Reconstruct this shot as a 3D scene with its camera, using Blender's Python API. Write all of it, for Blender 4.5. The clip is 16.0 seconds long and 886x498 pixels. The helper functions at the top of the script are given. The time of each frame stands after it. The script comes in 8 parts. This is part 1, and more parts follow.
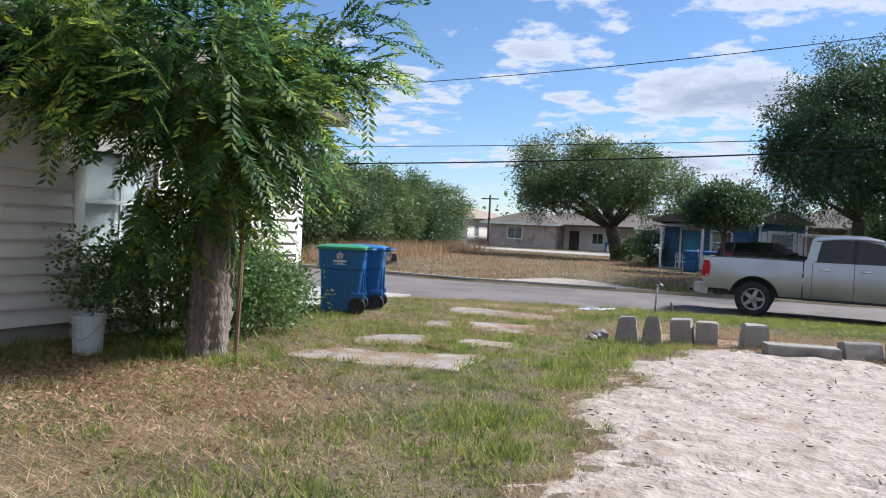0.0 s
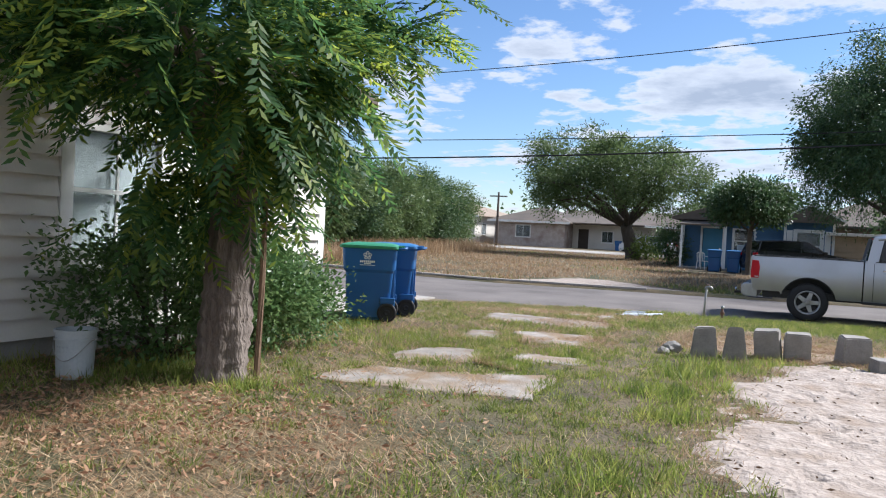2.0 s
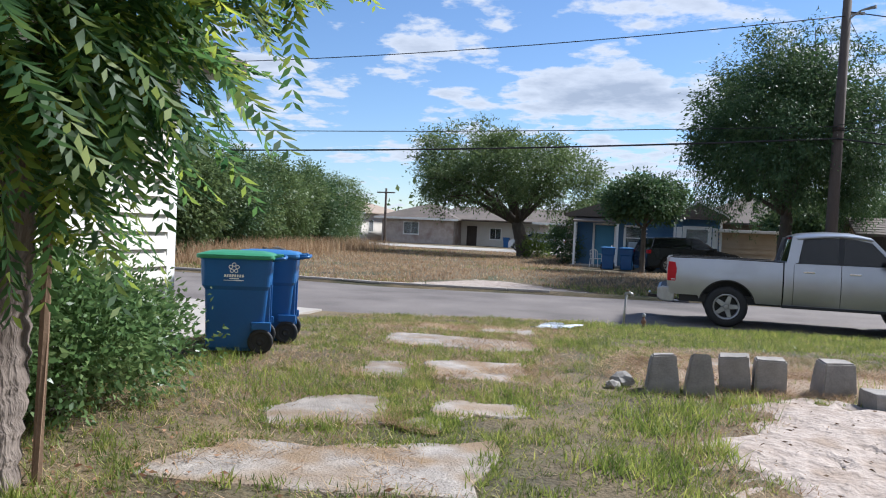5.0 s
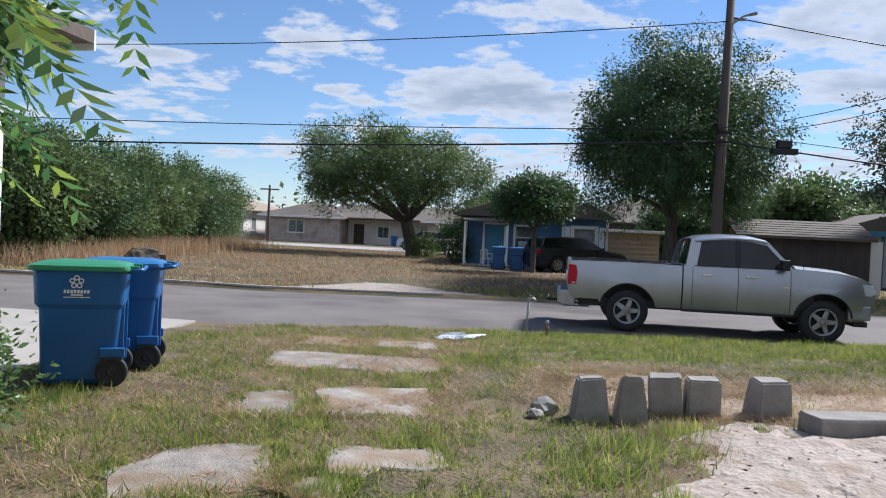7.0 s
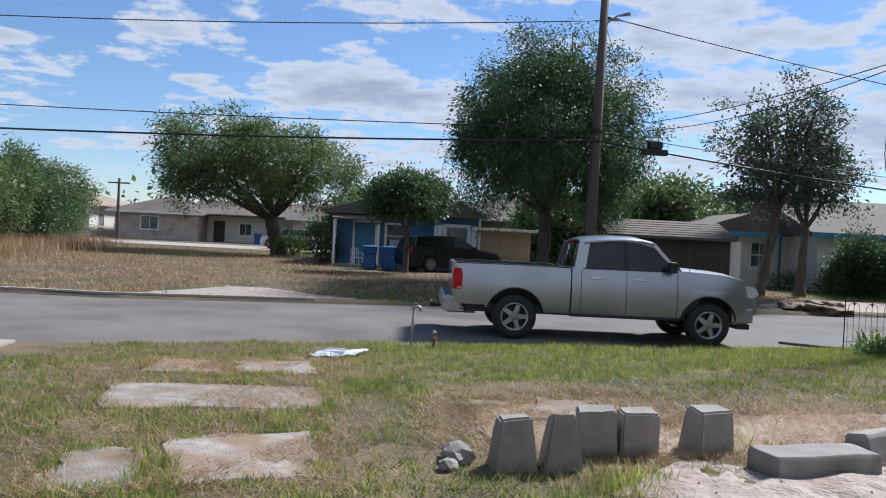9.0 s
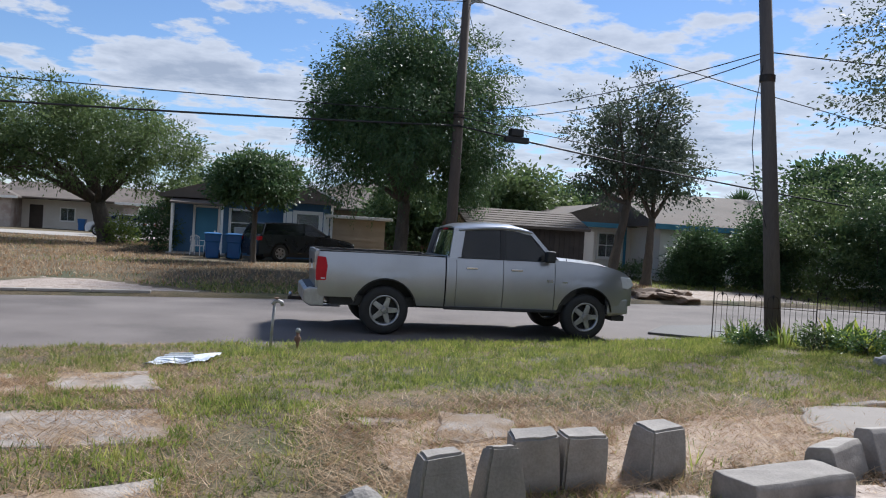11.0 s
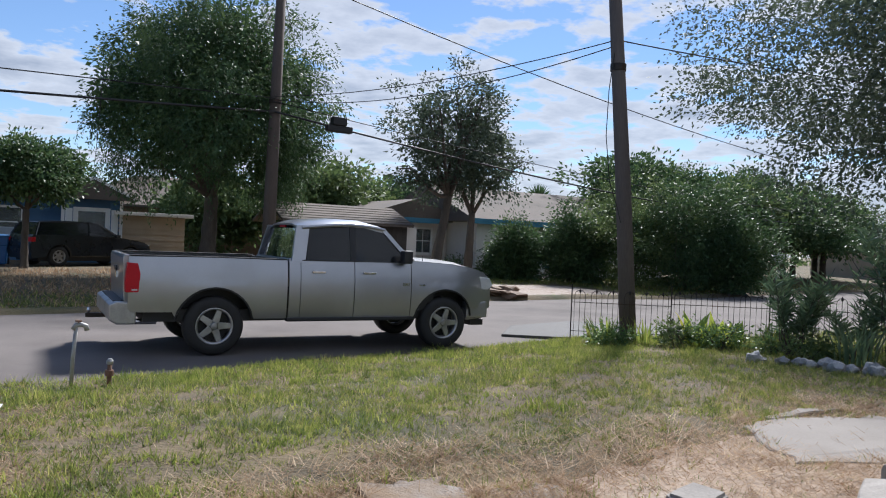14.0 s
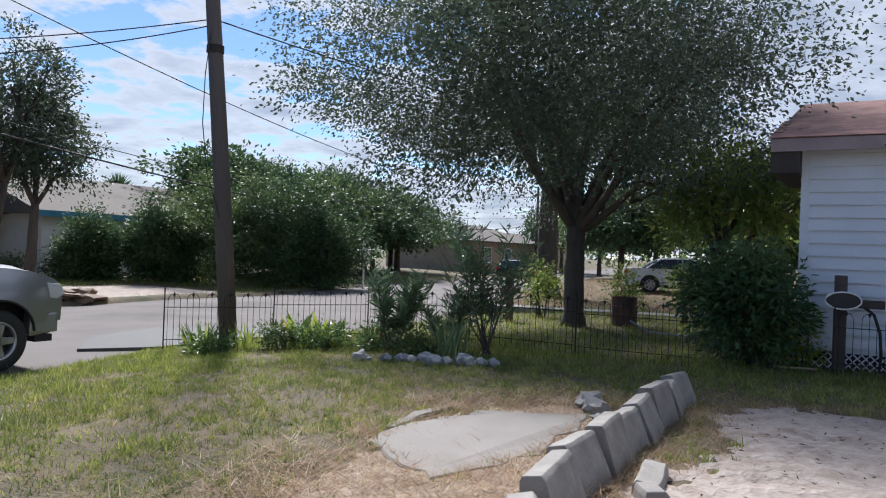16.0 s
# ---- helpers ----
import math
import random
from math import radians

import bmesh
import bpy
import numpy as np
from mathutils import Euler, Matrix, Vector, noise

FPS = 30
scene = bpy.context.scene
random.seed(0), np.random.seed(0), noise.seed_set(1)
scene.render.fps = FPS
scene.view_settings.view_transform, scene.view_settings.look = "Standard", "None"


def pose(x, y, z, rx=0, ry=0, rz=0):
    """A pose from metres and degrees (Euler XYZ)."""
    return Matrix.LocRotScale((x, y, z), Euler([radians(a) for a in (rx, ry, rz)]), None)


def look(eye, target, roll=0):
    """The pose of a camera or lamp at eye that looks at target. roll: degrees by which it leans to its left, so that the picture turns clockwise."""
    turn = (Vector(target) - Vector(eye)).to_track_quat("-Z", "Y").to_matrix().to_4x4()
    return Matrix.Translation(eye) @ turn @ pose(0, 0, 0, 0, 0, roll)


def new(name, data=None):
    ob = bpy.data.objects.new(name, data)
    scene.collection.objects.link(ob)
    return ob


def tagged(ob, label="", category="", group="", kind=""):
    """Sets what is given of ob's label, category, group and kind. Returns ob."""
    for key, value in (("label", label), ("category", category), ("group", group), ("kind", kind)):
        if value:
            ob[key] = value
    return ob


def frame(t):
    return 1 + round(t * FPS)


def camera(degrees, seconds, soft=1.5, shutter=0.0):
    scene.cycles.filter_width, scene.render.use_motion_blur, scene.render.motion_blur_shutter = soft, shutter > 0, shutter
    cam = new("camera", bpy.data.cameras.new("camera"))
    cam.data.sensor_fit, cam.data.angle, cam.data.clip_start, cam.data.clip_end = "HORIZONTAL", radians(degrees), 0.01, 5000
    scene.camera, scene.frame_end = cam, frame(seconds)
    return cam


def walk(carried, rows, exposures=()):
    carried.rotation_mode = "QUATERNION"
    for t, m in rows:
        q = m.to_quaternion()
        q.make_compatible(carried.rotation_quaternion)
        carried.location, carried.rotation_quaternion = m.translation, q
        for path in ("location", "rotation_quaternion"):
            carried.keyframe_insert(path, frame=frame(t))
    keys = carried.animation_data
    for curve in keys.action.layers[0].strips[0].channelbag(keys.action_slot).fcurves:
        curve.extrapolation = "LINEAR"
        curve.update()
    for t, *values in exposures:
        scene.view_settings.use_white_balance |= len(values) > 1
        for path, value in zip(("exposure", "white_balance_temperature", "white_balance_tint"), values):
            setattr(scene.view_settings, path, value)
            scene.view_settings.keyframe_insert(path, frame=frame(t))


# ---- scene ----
cam = camera(60.7, 16.0, soft=1.1)
PATH = [
    (0, (0.19, 0.189, 1.363), (-0.673, 1.993, 1.315), 2.8),
    (0.5, (-0.105, 0.394, 1.36), (-0.962, 2.2, 1.313), 3.0),
    (1, (-0.395, 0.618, 1.375), (-1.254, 2.424, 1.326), 3.0),
    (1.5, (-0.634, 0.933, 1.319), (-1.498, 2.736, 1.27), 2.7),
    (2, (-0.896, 1.217, 1.312), (-1.763, 3.018, 1.259), 2.9),
    (2.5, (-1.171, 1.441, 1.353), (-2.026, 3.248, 1.302), 3.0),
    (3, (-1.346, 1.704, 1.333), (-2.176, 3.523, 1.284), 2.7),
    (5.5, (-2.003, 3.339, 1.44), (-2.51, 5.273, 1.394), 2.8),
    (6, (-2.153, 3.544, 1.494), (-2.579, 5.498, 1.452), 2.9),
    (6.5, (-2.208, 3.827, 1.454), (-2.557, 5.796, 1.416), 2.7),
    (7, (-2.246, 4.103, 1.453), (-2.541, 6.081, 1.413), 2.7),
    (7.5, (-2.358, 4.404, 1.475), (-2.595, 6.39, 1.437), 2.8),
    (8, (-2.489, 4.714, 1.517), (-2.637, 6.709, 1.482), 2.8),
    (8.5, (-2.531, 5.057, 1.492), (-2.579, 7.056, 1.459), 2.7),
    (9, (-2.593, 5.357, 1.516), (-2.535, 7.356, 1.485), 2.8),
    (9.5, (-2.714, 5.71, 1.488), (-2.558, 7.704, 1.458), 2.9),
    (10, (-2.776, 6.03, 1.499), (-2.513, 8.013, 1.469), 2.8),
    (10.2, (-2.776, 6.173, 1.468), (-2.474, 8.15, 1.434), 2.9),
    (12.3, (-3.15, 7.511, 1.409), (-2.503, 9.403, 1.384), 3.1),
    (12.5, (-3.2, 7.649, 1.397), (-2.543, 9.537, 1.373), 2.9),
    (13, (-3.279, 7.945, 1.415), (-2.565, 9.813, 1.392), 2.7),
    (13.5, (-3.192, 8.31, 1.392), (-2.369, 10.132, 1.368), 2.6),
    (14, (-3.104, 8.533, 1.437), (-2.142, 10.287, 1.416), 2.5),
    (14.5, (-3.024, 8.796, 1.462), (-1.839, 10.407, 1.448), 2.5),
    (15, (-2.913, 9.034, 1.471), (-1.474, 10.423, 1.465), 2.3),
    (15.5, (-2.718, 9.249, 1.483), (-1.122, 10.454, 1.48), 2.2),
    (16, (-2.65, 9.332, 1.5), (-0.931, 10.354, 1.507), 2.2),
]
walk(cam, [(t, look(eye, target, roll)) for t, eye, target, roll in PATH],
     exposures=[(0.0, 0.72, 5850, 11), (3.0, 0.80, 5850, 11), (6.0, 0.62, 5800, 11), (9.0, 0.48, 5800, 11), (13.0, 0.50, 5950, 12), (16.0, 0.62, 5900, 12)])

# ---- light ----
SUN_AZ, SUN_EL = radians(43), radians(44)          # azimuth from +y towards +x
world = bpy.data.worlds.new("sky")
scene.world = world
world.use_nodes = True

# heaped clouds: azimuth, elevation, half width, half height, weight
CLOUDS = [(-0.095, 0.181, 0.12, 0.034, 0.13), (-0.042, 0.155, 0.2, 0.018, 0.07), (-0.272, 0.161, 0.07, 0.01, 0.09), (-0.436, 0.101, 0.25, 0.014, 0.05), (-0.046, 0.093, 0.3, 0.03, 0.05), (-0.563, 0.194, 0.07, 0.03, 0.1)]


def build_sky():
    nt = world.node_tree
    nt.nodes.clear()
    N, L = nt.nodes.new, nt.links.new
    out, bg = N("ShaderNodeOutputWorld"), N("ShaderNodeBackground")
    sky = N("ShaderNodeTexSky")
    sky.sky_type, sky.sun_disc = "NISHITA", False
    sky.sun_elevation, sky.sun_rotation = SUN_EL, SUN_AZ
    sky.air_density, sky.dust_density, sky.ozone_density = 1.0, 0.08, 3.2
    co, sep = N("ShaderNodeTexCoord"), N("ShaderNodeSeparateXYZ")
    L(co.outputs["Generated"], sep.inputs[0])

    def m(op, a, b=None, c=None):
        n = N("ShaderNodeMath")
        n.operation = op
        for i, v in enumerate((a, b, c)):
            if v is None:
                continue
            if isinstance(v, (int, float)):
                n.inputs[i].default_value = v
            else:
                L(v, n.inputs[i])
        return n.outputs[0]
    x, y, z = sep.outputs
    # the cloud layer: the direction laid out on a flat sheet overhead
    zz = m("ADD", m("MAXIMUM", z, 0.0), 0.13)
    comb = N("ShaderNodeCombineXYZ")
    L(m("DIVIDE", x, zz), comb.inputs[0])
    L(m("DIVIDE", y, zz), comb.inputs[1])
    comb.inputs[2].default_value = 3.7

    def noise_at(scale, detail, rough):
        n = N("ShaderNodeTexNoise")
        n.inputs["Scale"].default_value, n.inputs["Detail"].default_value, n.inputs["Roughness"].default_value = scale, detail, rough
        L(comb.outputs[0], n.inputs["Vector"])
        return n.outputs["Fac"]
    fine, broad = noise_at(3.4, 12, 0.58), noise_at(0.7, 3, 0.5)
    # more cover towards the sun's side and towards the horizon
    side = m("ADD", m("MULTIPLY", x, math.sin(SUN_AZ + 0.5)), m("MULTIPLY", y, math.cos(SUN_AZ + 0.5)))
    cover = m("ADD", m("MULTIPLY", side, 0.125), m("MULTIPLY", m("SUBTRACT", 1.0, m("MINIMUM", m("MULTIPLY", m("MAXIMUM", z, 0.0), 2.6), 1.0)), 0.02))
    # extra unseen cloud towards -y, added to brighten the shaded sides
    cover = m("ADD", cover, m("MULTIPLY", m("MAXIMUM", m("SUBTRACT", m("MULTIPLY", y, -1.0), 0.1), 0.0), 0.26))
    dens = m("ADD", m("ADD", m("MULTIPLY", fine, 0.70), m("MULTIPLY", broad, 0.30)), cover)
    for az, el, wide, high, add in CLOUDS:
        u, c = (math.sin(az) * math.cos(el), math.cos(az) * math.cos(el), math.sin(el)), math.cos(az)
        du = m("ADD", m("MULTIPLY", m("SUBTRACT", x, u[0]), c), m("MULTIPLY", m("SUBTRACT", y, u[1]), -math.sin(az)))
        q = m("ADD", m("POWER", m("DIVIDE", m("ABSOLUTE", du), wide), 2.0), m("POWER", m("DIVIDE", m("ABSOLUTE", m("SUBTRACT", z, u[2])), high), 2.0))
        ahead = m("GREATER_THAN", m("ADD", m("MULTIPLY", x, u[0]), m("MULTIPLY", y, u[1])), 0.0)
        dens = m("ADD", dens, m("MULTIPLY", m("MULTIPLY", m("EXPONENT", m("MULTIPLY", q, -1.0)), add), ahead))
    ramp = N("ShaderNodeValToRGB")
    ramp.color_ramp.elements[0].position, ramp.color_ramp.elements[1].position = 0.55, 0.60
    L(dens, ramp.inputs[0])
    thick = N("ShaderNodeValToRGB")
    thick.color_ramp.elements[0].position, thick.color_ramp.elements[1].position = 0.60, 0.76
    thick.color_ramp.elements[0].color, thick.color_ramp.elements[1].color = (4.9, 5.05, 5.3, 1), (2.9, 3.15, 3.6, 1)
    L(dens, thick.inputs[0])
    mix = N("ShaderNodeMix")
    mix.data_type = "RGBA"
    L(m("MULTIPLY", ramp.outputs[0], 0.88), mix.inputs["Factor"])
    deep = N("ShaderNodeMix")
    deep.data_type, deep.blend_type = "RGBA", "MULTIPLY"
    deep.inputs["Factor"].default_value = 1.0
    L(sky.outputs[0], deep.inputs[6])
    deep.inputs[7].default_value = (0.74, 0.76, 0.80, 1.0)
    L(deep.outputs[2], mix.inputs[6])
    L(thick.outputs[0], mix.inputs[7])
    L(mix.outputs[2], bg.inputs[0])
    bg.inputs[1].default_value = 0.102
    L(bg.outputs[0], out.inputs[0])


build_sky()
lamp = bpy.data.lights.new("sun", "SUN")
lamp.energy, lamp.angle, lamp.color = 5.0, radians(8.0), (1.0, 0.955, 0.88)
sun = new("sun", lamp)
SUN_DIR = Vector((math.sin(SUN_AZ) * math.cos(SUN_EL), math.cos(SUN_AZ) * math.cos(SUN_EL), math.sin(SUN_EL)))
sun.matrix_world = look(SUN_DIR * 60, (0, 0, 0))

# ---- materials ----


def rgba(c):
    return (c[0], c[1], c[2], 1.0)


def surface(name, c1, c2, scale=4.0, rough=0.8, bump=0.2, c3=None, fine=40.0, metal=0.0, vary=0.0, spec=0.5, coat=0.0, world_at=True, dist=0.02, island=0.0, stain=(0.52, 0.68)):
    """Two colours mixed by a broad and a fine noise, a third in stains, fine relief."""
    ma = bpy.data.materials.new(name)
    ma.use_nodes = True
    nt = ma.node_tree
    N, L = nt.nodes.new, nt.links.new
    bs = nt.nodes["Principled BSDF"]
    if world_at:
        src = N("ShaderNodeNewGeometry").outputs["Position"]
    else:
        src = N("ShaderNodeTexCoord").outputs["Object"]

    def tex(sc, det=5.0):
        n = N("ShaderNodeTexNoise")
        n.inputs["Scale"].default_value, n.inputs["Detail"].default_value = sc, det
        L(src, n.inputs["Vector"])
        return n.outputs["Fac"]

    def ramp(fac, lo, hi):
        r = N("ShaderNodeMapRange")
        r.inputs[1].default_value, r.inputs[2].default_value = lo, hi
        L(fac, r.inputs[0])
        return r.outputs[0]

    def mix(fac, a, b):
        n = N("ShaderNodeMix")
        n.data_type = "RGBA"
        L(fac, n.inputs["Factor"])
        for i, v in ((6, a), (7, b)):
            if isinstance(v, tuple):
                n.inputs[i].default_value = rgba(v)
            else:
                L(v, n.inputs[i])
        return n.outputs[2]
    broad, small = tex(scale), tex(fine, 3.0)
    both = N("ShaderNodeMath")
    both.operation = "MULTIPLY_ADD"
    L(small, both.inputs[0])
    both.inputs[1].default_value = 0.5
    L(broad, both.inputs[2])
    col = mix(ramp(both.outputs[0], 0.5, 1.0), c1, c2)
    if c3:
        col = mix(ramp(tex(scale * 0.37, 6.0), *stain), col, c3)
    if vary or island:
        hsv = N("ShaderNodeHueSaturation")
        rnd = N("ShaderNodeObjectInfo").outputs["Random"] if vary else N("ShaderNodeNewGeometry").outputs["Random Per Island"]
        a = vary or island
        mr = N("ShaderNodeMapRange")
        mr.inputs[3].default_value, mr.inputs[4].default_value = 1 - a, 1 + a
        L(rnd, mr.inputs[0])
        L(mr.outputs[0], hsv.inputs["Value"])
        L(col, hsv.inputs["Color"])
        col = hsv.outputs[0]
    L(col, bs.inputs["Base Color"])
    rr = N("ShaderNodeMapRange")
    rr.inputs[3].default_value, rr.inputs[4].default_value = max(rough - 0.08, 0.02), min(rough + 0.08, 1)
    L(broad, rr.inputs[0])
    L(rr.outputs[0], bs.inputs["Roughness"])
    bs.inputs["Metallic"].default_value = metal
    bs.inputs["Specular IOR Level"].default_value = spec
    bs.inputs["Coat Weight"].default_value = coat
    bs.inputs["Coat Roughness"].default_value = 0.06
    if bump:
        b = N("ShaderNodeBump")
        b.inputs["Strength"].default_value, b.inputs["Distance"].default_value = bump, dist
        L(both.outputs[0], b.inputs["Height"])
        L(b.outputs[0], bs.inputs["Normal"])
    return ma


def leafy(name, c1, c2, c3, through_light=0.35, rough=0.5, patch=0.9):
    """Leaves and blades: colours that differ leaf by leaf, with light passing through."""
    ma = bpy.data.materials.new(name)
    ma.use_nodes = True
    nt = ma.node_tree
    N, L = nt.nodes.new, nt.links.new
    bs, out = nt.nodes["Principled BSDF"], nt.nodes["Material Output"]
    geo = N("ShaderNodeNewGeometry")
    cr = N("ShaderNodeValToRGB")
    e = cr.color_ramp.elements
    e[0].color, e[1].color = rgba(c1), rgba(c3)
    e.new(0.55).color = rgba(c2)
    no = N("ShaderNodeTexNoise")
    no.inputs["Scale"].default_value = patch
    bs.inputs["Specular IOR Level"].default_value = 0.25
    L(geo.outputs["Position"], no.inputs["Vector"])
    ad = N("ShaderNodeMath")
    ad.operation = "MULTIPLY_ADD"
    L(geo.outputs["Random Per Island"], ad.inputs[0])
    ad.inputs[1].default_value = 0.6
    mr = N("ShaderNodeMapRange")
    mr.inputs[1].default_value, mr.inputs[2].default_value, mr.inputs[3].default_value, mr.inputs[4].default_value = 0.3, 0.7, -0.1, 0.5
    L(no.outputs["Fac"], mr.inputs[0])
    L(mr.outputs[0], ad.inputs[2])
    L(ad.outputs[0], cr.inputs[0])
    L(cr.outputs[0], bs.inputs["Base Color"])
    bs.inputs["Roughness"].default_value = rough
    tr, mx = N("ShaderNodeBsdfTranslucent"), N("ShaderNodeMixShader")
    hs = N("ShaderNodeHueSaturation")
    hs.inputs["Value"].default_value, hs.inputs["Hue"].default_value = 1.6, 0.485
    L(cr.outputs[0], hs.inputs["Color"])
    L(hs.outputs[0], tr.inputs[0])
    mx.inputs[0].default_value = through_light
    L(bs.outputs[0], mx.inputs[1])
    L(tr.outputs[0], mx.inputs[2])
    L(mx.outputs[0], out.inputs[0])
    return ma


def glass(name, tint, rough=0.02, trans=0.85):
    ma = bpy.data.materials.new(name)
    ma.use_nodes = True
    bs = ma.node_tree.nodes["Principled BSDF"]
    bs.inputs["Base Color"].default_value = rgba(tint)
    bs.inputs["Roughness"].default_value = rough
    bs.inputs["Transmission Weight"].default_value = trans
    bs.inputs["IOR"].default_value = 1.45
    return ma


def stretch_grain(ma, squeeze):
    """Draws the noise of a material out along z, as bark and timber have it."""
    nt = ma.node_tree
    mp = nt.nodes.new("ShaderNodeMapping")
    mp.inputs["Scale"].default_value = (1.0, 1.0, squeeze)
    geo = next(n for n in nt.nodes if n.type == "NEW_GEOMETRY")
    nt.links.new(geo.outputs["Position"], mp.inputs["Vector"])
    for n in nt.nodes:
        if n.type == "TEX_NOISE":
            nt.links.new(mp.outputs[0], n.inputs["Vector"])


